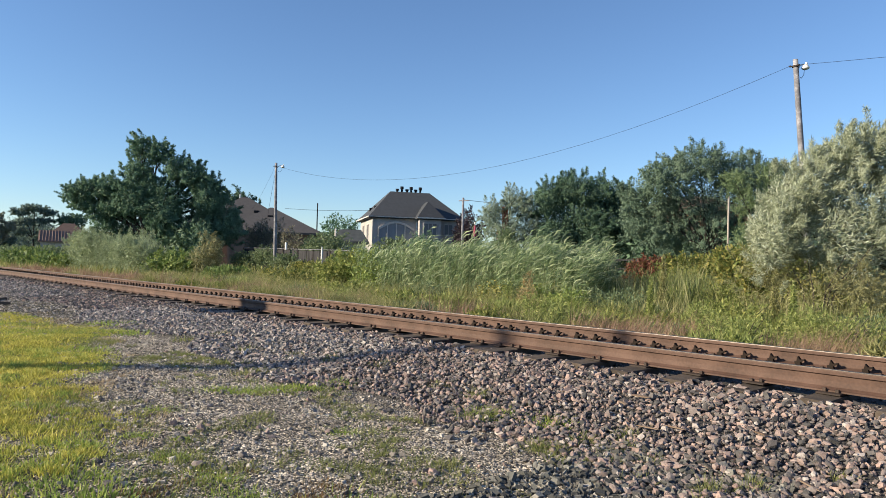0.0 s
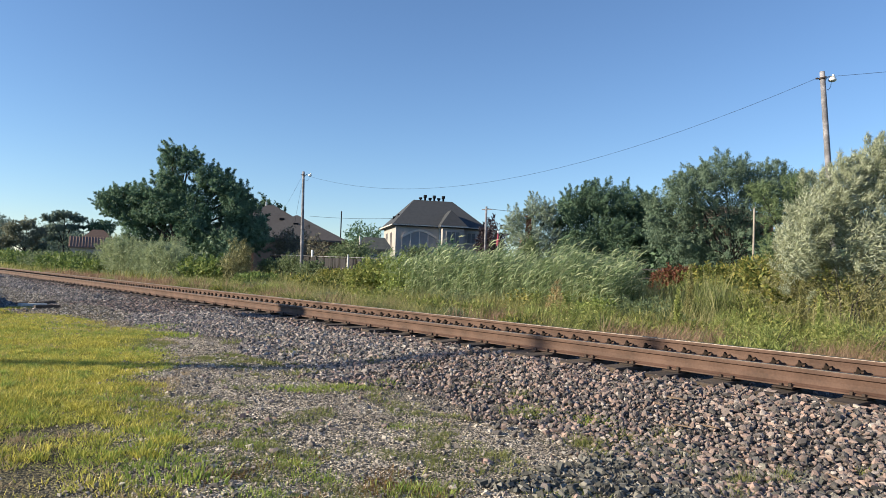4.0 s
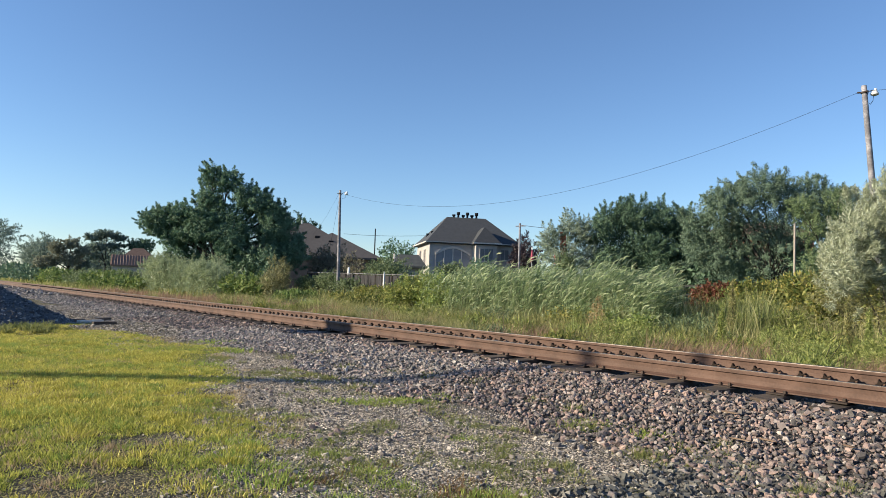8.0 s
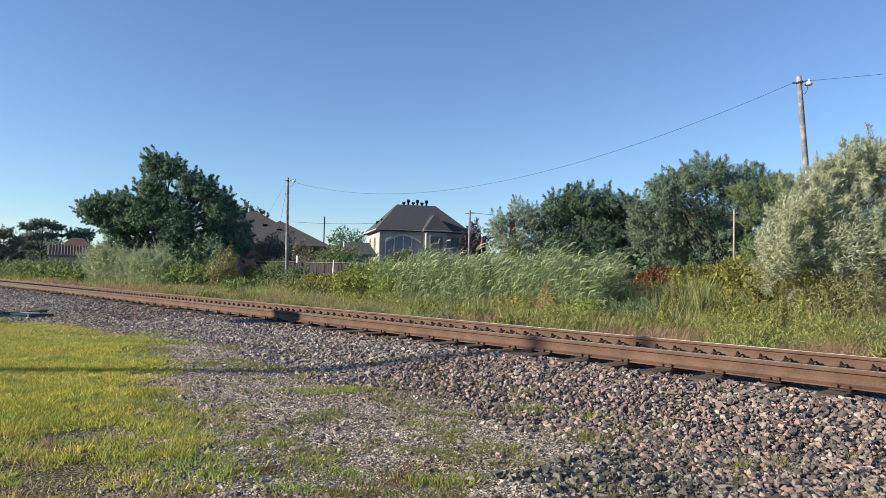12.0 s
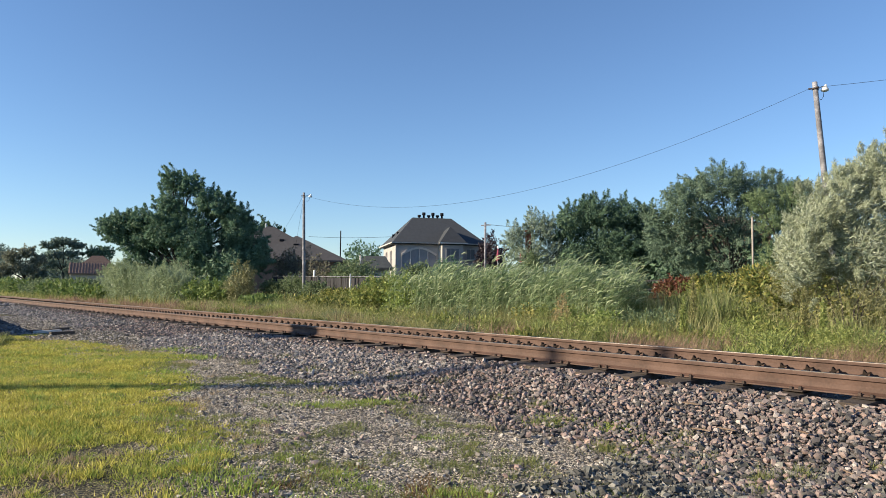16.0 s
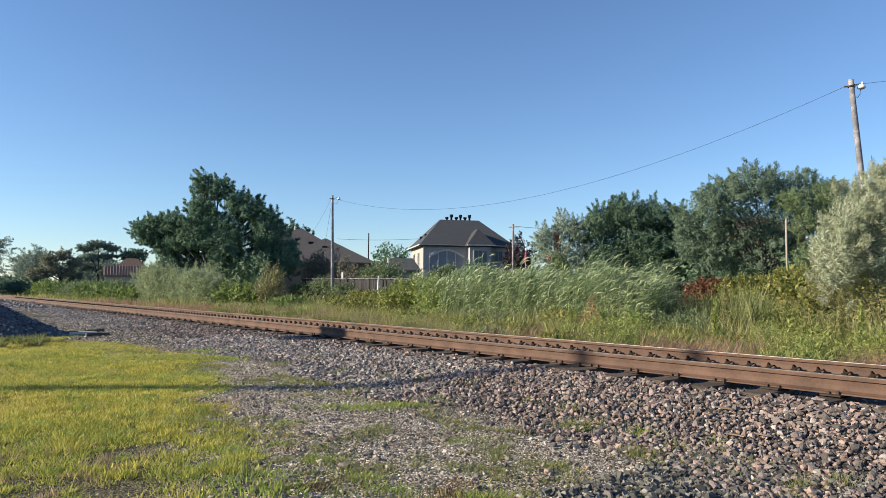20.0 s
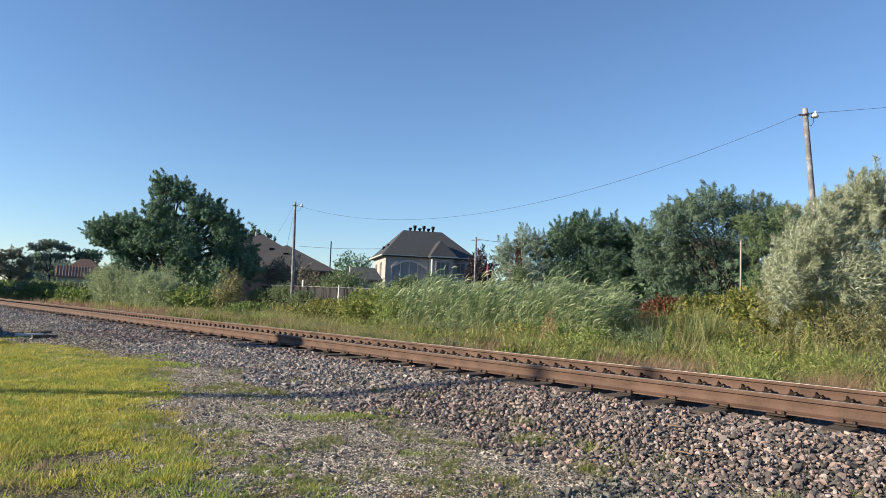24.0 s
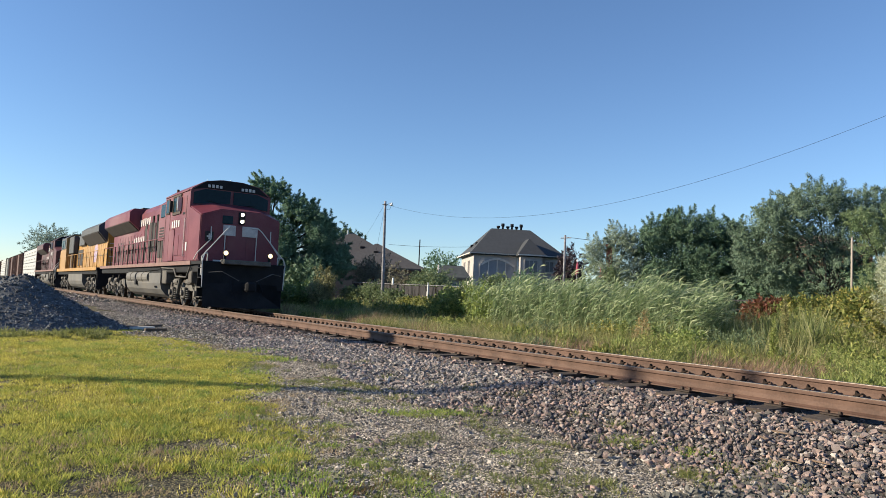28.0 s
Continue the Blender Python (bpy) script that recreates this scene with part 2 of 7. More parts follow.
L_REED = leaf_mat("reed_leaf", [(0.115, 0.18, 0.085), (0.265, 0.34, 0.175), (0.52, 0.56, 0.36)], through_light=0.42, patch=1.1, vary=0.55)
L_FOOT = leaf_mat("dry_leaf", [(0.14, 0.07, 0.035), (0.2, 0.12, 0.05), (0.17, 0.15, 0.05)], patch=2)

# ---- mesh helpers ----


def mesh_np(name, v, f):
    v, f = np.asarray(v, np.float32).reshape(-1, 3), np.asarray(f, np.int32)
    k = f.shape[1]
    me = bpy.data.meshes.new(name)
    me.vertices.add(len(v))
    me.vertices.foreach_set("co", v.ravel())
    me.loops.add(f.size)
    me.loops.foreach_set("vertex_index", f.ravel())
    me.polygons.add(len(f))
    me.polygons.foreach_set("loop_start", np.arange(0, f.size, k, dtype=np.int32))
    me.polygons.foreach_set("use_smooth", np.zeros(len(f), bool))
    me.update(calc_edges=True)
    return me


def mesh_thing(name, v, f, material, parent=None, label="", smooth=False):
    me = mesh_np(name, v, f)
    me.materials.append(material)
    if smooth:
        me.polygons.foreach_set("use_smooth", np.ones(len(me.polygons), bool))
    ob = new(name, me)
    ob.parent = parent
    if label:
        ob["label"] = label
    return ob


def part(name, bm, material, parent=None, label="", smooth=False, at=None):
    me = bpy.data.meshes.new(name)
    bm.normal_update()
    bm.to_mesh(me)
    bm.free()
    me.materials.append(material)
    if smooth:
        for p in me.polygons:
            p.use_smooth = True
    ob = new(name, me)
    ob.parent = parent
    if at is not None:
        ob.matrix_basis = at
    if label:
        ob["label"] = label
    return ob


def thing(name, label, category, at=None, group="", kind=""):
    ob = new(name)
    ob.empty_display_size = 0.2
    if at is not None:
        ob.matrix_basis = at
    return tagged(ob, label, category, group, kind)


def box(bm, x0, x1, y0, y1, z0, z1, bevel=0.0, m=None):
    r = bmesh.ops.create_cube(bm, size=1)
    vs = r["verts"]
    bmesh.ops.transform(bm, matrix=Matrix.Translation(((x0 + x1) / 2, (y0 + y1) / 2, (z0 + z1) / 2)) @ Matrix.Diagonal((x1 - x0, y1 - y0, z1 - z0, 1)), verts=vs)
    if m is not None:
        bmesh.ops.transform(bm, matrix=m, verts=vs)
    if bevel:
        es = list({e for v in vs for e in v.link_edges})
        bmesh.ops.bevel(bm, geom=es, offset=bevel, segments=1, affect="EDGES")
    return bm


def tube(bm, a, b, r0, r1=None, n=8, caps=True):
    a, b = Vector(a), Vector(b)
    d = b - a
    q = d.to_track_quat("Z", "Y").to_matrix().to_4x4()
    bmesh.ops.create_cone(bm, cap_ends=caps, segments=n, radius1=r0, radius2=r0 if r1 is None else r1, depth=d.length, matrix=Matrix.Translation((a + b) / 2) @ q)
    return bm


def pipe(bm, pts, r, n=6):
    for a, b in zip(pts[:-1], pts[1:]):
        tube(bm, a, b, r, r, n)
    return bm


def prism(bm, outline, y0, y1, axis="y"):
    """A solid with that outline of (u, w), drawn out along y (u is x) or along x (u is y)."""
    def place(u, w, t):
        return (u, t, w) if axis == "y" else (t, u, w)
    a = [bm.verts.new(place(u, w, y0)) for u, w in outline]
    b = [bm.verts.new(place(u, w, y1)) for u, w in outline]
    bm.faces.new(a)
    bm.faces.new(b[::-1])
    for i in range(len(a)):
        j = (i + 1) % len(a)
        bm.faces.new((a[i], b[i], b[j], a[j]))
    bmesh.ops.recalc_face_normals(bm, faces=bm.faces)
    return bm


def B():
    return bmesh.new()


RNG = np.random.default_rng(7)


def unit(v):
    return v / np.maximum(np.linalg.norm(v, axis=-1, keepdims=True), 1e-9)


def leaf_cards(p, d, nrm, length, width):
    """Leaves as folded rhombs: base p, way d, face normal nrm."""
    d = unit(d)
    s = unit(np.cross(d, nrm))
    up = np.cross(s, d)
    L, W = length[:, None], width[:, None]
    mid = p + d * L * 0.45 + up * W * 0.12
    v = np.stack([p, mid + s * W / 2, p + d * L, mid - s * W / 2], 1).reshape(-1, 3)
    i = np.arange(len(p))[:, None] * 4
    f = np.concatenate([i + [[0, 1, 2]], i + [[0, 2, 3]]], 1).reshape(-1, 3)
    return v, f


def leaf_chips(p, d, nrm, length, width):
    """Far leaves: one triangle each, base p, way d."""
    d = unit(d)
    s = unit(np.cross(d, nrm))
    L, W = length[:, None], width[:, None]
    v = np.stack([p + s * W * 0.6, p - s * W * 0.6 + d * L * 0.25, p + d * L], 1).reshape(-1, 3)
    return v, np.arange(len(p) * 3).reshape(-1, 3)


def blades(p, height, width, lean, bend):
    """Grass blades: a foot p, a lean (n, 2) in metres at the tip, bent in two steps."""
    n = len(p)
    a = RNG.uniform(0, 2 * np.pi, n)
    s = np.stack([np.cos(a), np.sin(a), np.zeros(n)], 1) * width[:, None] / 2
    l3 = np.concatenate([lean, np.zeros((n, 1))], 1)
    h = np.stack([np.zeros(n), np.zeros(n), height], 1)
    mid = p + h * 0.55 + l3 * (0.55 ** (1 + bend[:, None]))
    tip = p + h + l3
    v = np.stack([p - s, p + s, mid - s * 0.7, mid + s * 0.7, tip], 1).reshape(-1, 3)
    i = np.arange(n)[:, None] * 5
    f = np.concatenate([i + [[0, 1, 3]], i + [[0, 3, 2]], i + [[2, 3, 4]]], 1).reshape(-1, 3)
    return v, f


CHIP = (np.array([(a, c, d) for a in (-0.8, 0.8) for c in (-0.8, 0.8) for d in (-0.8, 0.8)]), np.array([(0, 1, 3), (0, 3, 2), (4, 6, 7), (4, 7, 5), (0, 4, 5), (0, 5, 1), (2, 3, 7), (2, 7, 6), (0, 2, 6), (0, 6, 4), (1, 5, 7), (1, 7, 3)]))


def sprigs(p, height, width, lean):
    """Short blades of one triangle each."""
    n = len(p)
    a = RNG.uniform(0, 2 * np.pi, n)
    s = np.stack([np.cos(a), np.sin(a), np.zeros(n)], 1) * width[:, None] / 2
    tip = p + np.concatenate([lean, height[:, None]], 1)
    return np.stack([p - s, p + s, tip], 1).reshape(-1, 3), np.arange(n * 3).reshape(-1, 3)


ICO = (lambda b: (np.array([v.co[:] for v in bmesh.ops.create_icosphere(b, subdivisions=1, radius=1)["verts"]]), np.array([[v.index for v in f.verts] for f in b.faces])))(B())
OCT = (np.array([(1, 0, 0), (-1, 0, 0), (0, 1, 0), (0, -1, 0), (0, 0, 1), (0, 0, -1)], float), np.array([(0, 2, 4), (2, 1, 4), (1, 3, 4), (3, 0, 4), (2, 0, 5), (1, 2, 5), (3, 1, 5), (0, 3, 5)]))


def stones_mesh(p, size, shape=CHIP, flat=0.8, rough=0.42):
    n = len(p)
    bv, bf = shape
    rough = 0.36 if shape is ICO else rough
    v = bv[None] * (1 + RNG.uniform(-rough, rough, (n, len(bv), 1)))
    v = v * (size[:, None] * RNG.uniform(0.4, 1.4, (n, 3)))[:, None, :]
    q = unit(RNG.normal(size=(n, 4)))
    w, x, y, z = q.T
    R = np.stack([1 - 2 * (y * y + z * z), 2 * (x * y - w * z), 2 * (x * z + w * y), 2 * (x * y + w * z), 1 - 2 * (x * x + z * z), 2 * (y * z - w * x), 2 * (x * z - w * y), 2 * (y * z + w * x), 1 - 2 * (x * x + y * y)], 1).reshape(n, 3, 3)
    v = np.einsum("nij,nkj->nki", R, v)
    v[:, :, 2] *= flat
    v = v + p[:, None, :]
    f = (bf[None] + (np.arange(n) * len(bv))[:, None, None]).reshape(-1, 3)
    return v.reshape(-1, 3), f


# ---- ground ----


def smooth_step(a, b, t):
    k = np.clip((t - a) / (b - a), 0, 1)
    return k * k * (3 - 2 * k)


def bumps(x, y):
    return 0.5 * np.sin(x * 1.3 + 0.7 * np.sin(y * 0.9)) * np.cos(y * 1.1 + 1.3) + 0.3 * np.sin(x * 3.1 + y * 2.3) + 0.2 * np.sin(x * 5.3 - y * 4.1)


def ground_z(x, y):
    """Height of the ground: a yard on this side, the ballast bank with the track, a ditch and gardens beyond."""
    x, y = np.asarray(x, float), np.asarray(y, float)
    yard = -0.52 + np.clip((3 - x) * 0.0185, 0, 0.24) + 0.018 * bumps(x * 0.7, y * 0.7)
    far = -0.62 + 0.85 * smooth_step(6, 22, y) + 0.05 * bumps(x * 0.3, y * 0.3)
    near_k = smooth_step(-2.7, -0.75, y)
    far_k = smooth_step(2.35, 4.3, y)
    bank = -0.262
    z = np.where(y < 0.8, yard + (bank - yard) * near_k, bank + (far - bank) * far_k)
    return z


def lawn_edge(x):
    x = np.asarray(x, float)
    return np.where(x > -6, -3.2 - 0.3 * (x + 6), -3.35 - 0.22 * (-6 - x)) + 0.18 * np.sin(x * 2.1) + 0.1 * np.sin(x * 5.7)


def axis_steps(stops):
    out = []
    for a, b, n in stops:
        out += list(np.linspace(a, b, n, endpoint=False))
    return np.array(out + [stops[-1][1]])


gx = axis_steps([(-1800, -120, 24), (-120, -24, 60), (-24, 9, 150), (9, 40, 20), (40, 1500, 16)])
gy = axis_steps([(-900, -20, 16), (-20, -9, 14), (-9, 6, 100), (6, 30, 40), (30, 120, 20), (120, 1800, 16)])
GX, GY = np.meshgrid(gx, gy, indexing="ij")
gv = np.stack([GX, GY, ground_z(GX, GY)], -1).reshape(-1, 3)
ny = len(gy)
gi = (np.arange(len(gx) - 1)[:, None] * ny + np.arange(ny - 1)[None]).reshape(-1, 1)
gf = gi + np.array([[0, ny, ny + 1, 1]])


def ground_material():
    m = surface("yard_gravel_and_soil", [(0.15, 0.125, 0.095), (0.27, 0.23, 0.18), (0.4, 0.35, 0.285)], 2.6, 90, 0.95, 0, 0.5)
    nt = m.node_tree
    b = nt.nodes["Principled BSDF"]
    base = b.inputs["Base Color"].links[0].from_socket
    g = nt.nodes.new("ShaderNodeNewGeometry")
    sx = nt.nodes.new("ShaderNodeSeparateXYZ")
    nt.links.new(g.outputs["Position"], sx.inputs[0])
    n = nt.nodes.new("ShaderNodeTexNoise")
    n.inputs["Scale"].default_value, n.inputs["Detail"].default_value = 1.1, 6
    nt.links.new(g.outputs["Position"], n.inputs["Vector"])

    def math_node(op, a, c):
        k = nt.nodes.new("ShaderNodeMath")
        k.operation = op
        for i, s in enumerate((a, c)):
            if isinstance(s, (int, float)):
                k.inputs[i].default_value = s
            else:
                nt.links.new(s, k.inputs[i])
        return k.outputs[0]

    def over(colour_a, colour_b, mask):
        mx = nt.nodes.new("ShaderNodeMix")
        mx.data_type = "RGBA"
        nt.links.new(mask, mx.inputs[0])
        nt.links.new(colour_a, mx.inputs[6])
        mx.inputs[7].default_value = (*colour_b, 1)
        return mx.outputs[2]

    def mask(value, a, c):
        k = nt.nodes.new("ShaderNodeMapRange")
        k.inputs[1].default_value, k.inputs[2].default_value = a, c
        nt.links.new(value, k.inputs[0])
        return k.outputs[0]
    # a speckle of small pebbles, each with its own tone
    vo = nt.nodes.new("ShaderNodeTexVoronoi")
    vo.inputs["Scale"].default_value = 75
    nt.links.new(g.outputs["Position"], vo.inputs["Vector"])
    sep = nt.nodes.new("ShaderNodeSeparateColor")
    nt.links.new(vo.outputs["Color"], sep.inputs[0])
    tone = math_node("POWER", sep.outputs[0], 2.2)
    mul = nt.nodes.new("ShaderNodeMix")
    mul.data_type, mul.blend_type = "RGBA", "MULTIPLY"
    mul.inputs[0].default_value = 1.0
    comb = nt.nodes.new("ShaderNodeCombineColor")
    for q in range(3):
        nt.links.new(math_node("ADD", math_node("MULTIPLY", tone, 3.1), 0.1), comb.inputs[q])
    nt.links.new(comb.outputs[0], mul.inputs[7])
    mul.clamp_result = False
    wob = math_node("MULTIPLY", n.outputs[0], 1.6)
    edge = math_node("ADD", math_node("ADD", math_node("MULTIPLY", sx.outputs[0], 0.3), sx.outputs[1]), wob)
    # lawn soil is darkened to paint in deep shade between the tufts
    lawn = mask(edge, -4.1, -4.9)
    nt.links.new(over(base, (0.08, 0.068, 0.033), lawn), mul.inputs[6])
    base = mul.outputs[2]
    # the pebbles stand out of the ground
    vb = nt.nodes.new("ShaderNodeTexVoronoi")
    vb.inputs["Scale"].default_value = 34
    nt.links.new(g.outputs["Position"], vb.inputs["Vector"])
    rise = math_node("ADD", math_node("MULTIPLY", vo.outputs["Distance"], -1.0), math_node("MULTIPLY", vb.outputs["Distance"], -1.3))
    bp = b.inputs["Normal"].links[0].from_node
    bp.inputs["Strength"].default_value, bp.inputs["Distance"].default_value = 1.0, 0.014
    nt.links.new(rise, bp.inputs["Height"])
    # near-black under the ballast: shade between the stones, put into the ground colour
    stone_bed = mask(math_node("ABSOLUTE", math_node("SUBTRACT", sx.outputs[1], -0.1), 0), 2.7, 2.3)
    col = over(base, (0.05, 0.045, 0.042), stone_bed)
    field = mask(math_node("ADD", sx.outputs[1], wob), 3.4, 4.4)
    col = over(col, (0.06, 0.075, 0.025), field)
    nt.links.new(col, b.inputs["Base Color"])
    return m


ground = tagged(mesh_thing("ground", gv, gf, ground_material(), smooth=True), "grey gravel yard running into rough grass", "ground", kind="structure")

# ---- track ----
RAIL_Y = (0.037, 1.542)
TRACK_Y = 0.79
TIE_STEP = 0.6
track = thing("railway_track", "single railway track, rusty rails on dark wooden ties", "railway track", kind="structure")


def rail_mesh(yc, x0, x1):
    half = [(0.0, 0.0), (0.034, -0.002), (0.038, -0.012), (0.037, -0.04), (0.012, -0.052), (0.009, -0.1), (0.012, -0.148), (0.05, -0.165), (0.076, -0.172), (0.076, -0.186)]
    prof = half + [(-a, z) for a, z in half[::-1] if a > 0]
    bm = B()
    return prism(bm, [(yc + a, z) for a, z in prof], x0, x1, axis="x")


for yc in RAIL_Y:
    r = part("rail", rail_mesh(yc, -700, 60), M_RAIL, track)
    gauge = -1 if yc > 1 else 1
    shine = [(yc + gauge * a, z) for a, z in ((0.035, -0.004), (0.034, 0.0), (0.029, 0.0025), (-0.028, 0.0025), (-0.028, -0.004))]
    part("running_surface", prism(B(), shine, -700, 60, axis="x"), M_POLISHED, r, "worn shiny rail top")

tie_bm = box(B(), -0.115, 0.115, -1.3, 1.3, -0.19, 0, 0.012)
for v in tie_bm.verts:
    v.co += Vector((noise.noise(v.co * 7) * 0.012, noise.noise(v.co * 5 + Vector((3, 1, 2))) * 0.03, noise.noise(v.co * 6) * 0.008))
tie_me = part("tie", tie_bm, M_TIE, track, at=pose(0, TRACK_Y, -0.203))
plate_ob = part("tie_plate", box(B(), -0.1, 0.1, -0.16, 0.16, -0.202, -0.184, 0.004), M_IRON, track, at=pose(0, RAIL_Y[0], 0))
ANCHOR = B()
box(ANCHOR, -0.022, 0.022, -0.1, 0.09, -0.215, -0.19, 0.004)
prism(ANCHOR, [(-0.03, -0.2), (0.03, -0.2), (0.018, -0.134), (0.062, -0.112), (0.057, -0.098), (0.017, -0.107), (-0.01, -0.074), (-0.02, -0.122), (-0.042, -0.13)], -0.13, -0.08)
anchor_ob = part("rail_anchor", ANCHOR, M_ANCHOR, track, at=pose(0.16, RAIL_Y[1], 0))
SPIKE = B()
box(SPIKE, -0.016, 0.016, -0.1, -0.068, -0.2, -0.158, 0.004)
spike_ob = part("spike", SPIKE, M_IRON, track, at=pose(0.05, RAIL_Y[0], 0))


def again(ob, m):
    o = new(ob.name, ob.data)
    o.parent = track
    o.matrix_basis = m
    return o


rt = random.Random(3)
tie_xs = [6.9 - TIE_STEP * i for i in range(240)]
for i, x in enumerate(tie_xs):
    j = rt.uniform(-0.04, 0.04)
    again(tie_me, pose(x + j, TRACK_Y + rt.uniform(-0.08, 0.08), -0.203 + rt.uniform(-0.012, 0.004), rt.uniform(-0.5, 0.5), 0, rt.uniform(-1.6, 1.6)))
    if i < 130:
        for yc in RAIL_Y:
            again(plate_ob, pose(x + j, yc, 0))
    if i < 120:
        for s in (-0.155, 0.155):
            again(anchor_ob, pose(x + j + s + rt.uniform(-0.012, 0.012), RAIL_Y[1], rt.uniform(-0.006, 0.006), 0, 0, rt.uniform(-6, 6)))
    if i < 60:
        for yc in RAIL_Y:
            for s in (-0.05, 0.06):
                again(spike_ob, pose(x + j + s + rt.uniform(-0.015, 0.015), yc, rt.uniform(-0.004, 0.012)))
fx = np.array([6.9 - TIE_STEP * i for i in range(240, 900)])
cube = np.array([(sx * 0.115, sy * 1.3, sz) for sx in (-1, 1) for sy in (-1, 1) for sz in (-0.39, -0.203)])
cf = np.array([(0, 1, 3, 2), (4, 6, 7, 5), (0, 4, 5, 1), (2, 3, 7, 6), (0, 2, 6, 4), (1, 5, 7, 3)])
fv = cube[None] + np.stack([fx, np.full_like(fx, TRACK_Y), np.zeros_like(fx)], 1)[:, None]
tagged(mesh_thing("distant_ties", fv.reshape(-1, 3), (cf[None] + (np.arange(len(fx)) * 8)[:, None, None]).reshape(-1, 4), M_TIE, track), kind="stuff")

# ---- poles and wires ----


def utility_pole(x, y, top, lean=(0, 0), r=0.14, lamp=False, label="weathered grey wooden utility pole"):
    base = float(ground_z(x, y)) - 0.1
    ob = thing("utility_pole", label, "utility pole", pose(x, y, 0))
    bm = B()
    n = 8
    pts = [Vector((lean[0] * (k / n) ** 1.0, lean[1] * k / n, base + (top - base) * k / n)) for k in range(n + 1)]
    off = Vector((-lean[0], -lean[1], 0))
    pts = [p + off for p in pts]
    rings = []
    for k, p in enumerate(pts):
        rr = r * (1.15 - 0.4 * k / n)
        rings.append([bm.verts.new(p + Vector((rr * math.cos(a * math.pi / 6), rr * math.sin(a * math.pi / 6), 0))) for a in range(12)])
    for a, b in zip(rings[:-1], rings[1:]):
        for q in range(12):
            bm.faces.new((a[q], a[(q + 1) % 12], b[(q + 1) % 12], b[q]))
    bm.faces.new(rings[-1])
    part("post", bm, M_POLE, ob, smooth=True)
    return ob, top


def wire(a, b, sag, r=0.006, label="thin black overhead cable"):
    a, b = Vector(a), Vector(b)
    n = 28
    pts = [a.lerp(b, k / n) - Vector((0, 0, sag * 4 * (k / n) * (1 - k / n))) for k in range(n + 1)]
    bm = B()
    rings = [[bm.verts.new(p + Vector((0, r * math.cos(a * 1.2566), r * math.sin(a * 1.2566)))) for a in range(5)] for p in pts]
    for p, q in zip(rings[:-1], rings[1:]):
        for k in range(5):
            bm.faces.new((p[k], p[(k + 1) % 5], q[(k + 1) % 5], q[k]))
    return tagged(part("cable", bm, M_WIRE), label, "cable")


P1, P2 = Vector((-35.37, 16.19, 7.25)), Vector((-2.7, 16.6, 7.73))
pole_a, _ = utility_pole(P1.x, P1.y, P1.z, (-0.1, -0.1), 0.105)
pole_b, _ = utility_pole(P2.x, P2.y, P2.z, (-0.42, -0.48), 0.106, label="tall weathered wooden utility pole leaning slightly")
for ob, top in ((pole_a, P1.z), (pole_b, P2.z)):
    k = 1.35 if ob is pole_a else 1.0
    u, w = 0.67 * k, 0.74 * k
    part("lamp_arm", pipe(B(), [(0.06, 0.06, top - 0.34), (0.14 * u, 0.14 * w, top - 0.2), (0.26 * u, 0.26 * w, top - 0.14), (0.4 * u, 0.4 * w, top - 0.19)], 0.018), M_METAL, ob, "grey metal lamp bracket")
    bm = tube(B(), (0.36 * u, 0.36 * w, top - 0.16), (0.36 * u, 0.36 * w, top - 0.08), 0.045, 0.03, 10)
    tube(bm, (0.33 * u, 0.33 * w, top - 0.26), (0.33 * u, 0.33 * w, top - 0.16), 0.13, 0.07, 12)
    bmesh.ops.create_uvsphere(bm, u_segments=12, v_segments=6, radius=0.13, matrix=Matrix.Translation((0.33 * u, 0.33 * w, top - 0.26)) @ Matrix.Diagonal((1.0, 1.0, 0.5, 1)))
    part("lamp_head", bm, M_WHITE, ob, "pale street lamp head", True)
    part("drop_wire", pipe(B(), [(0.3 * u, 0.3 * w, top - 0.26), (0.28 * u, 0.28 * w, top - 0.48), (0.2 * u, 0.2 * w, top - 0.6), (0.1, 0.1, top - 0.56)], 0.008), M_WIRE, ob)
    for q in (-1, 1):
        part("insulator", tube(tube(B(), (0, -0.03, top - 0.22), (q * 0.12, -0.09, top - 0.22), 0.018, 0.018, 8), (q * 0.1, -0.08, top - 0.22), (q * 0.16, -0.11, top - 0.22), 0.034, 0.026, 8), M_IRON, ob)
    part("pole_band", tube(B(), (0, 0, top - 0.25), (0, 0, top - 0.2), 0.1, 0.1, 12), M_IRON, ob)
wire((P1.x + 0.15, P1.y - 0.1, P1.z - 0.22), (P2.x - 0.15, P2.y - 0.1, P2.z - 0.22), 2.08)
wire((P2.x + 0.15, P2.y - 0.1, P2.z - 0.22), (30.0, 16.4, 7.6), 0.9)
wire((P1.x, P1.y, P1.z - 0.1), (-60.5, 27.4, 6.0), 0.25)
wire((P1.x, P1.y, P1.z - 0.3), (-38.6, 17.2, 2.4), 0.0, 0.008, "guy wire of a utility pole")


def thin_pole(x, y, top, r, label, material):
    base = float(ground_z(x, y)) - 0.1
    ob = thing("post", label, "post", pose(x, y, 0))
    bm = B()
    tube(bm, (0, 0, base), (0, 0, top), r, r * 0.8, 8)
    part("shaft", bm, material, ob, smooth=True)
    return ob


# ---- houses ----


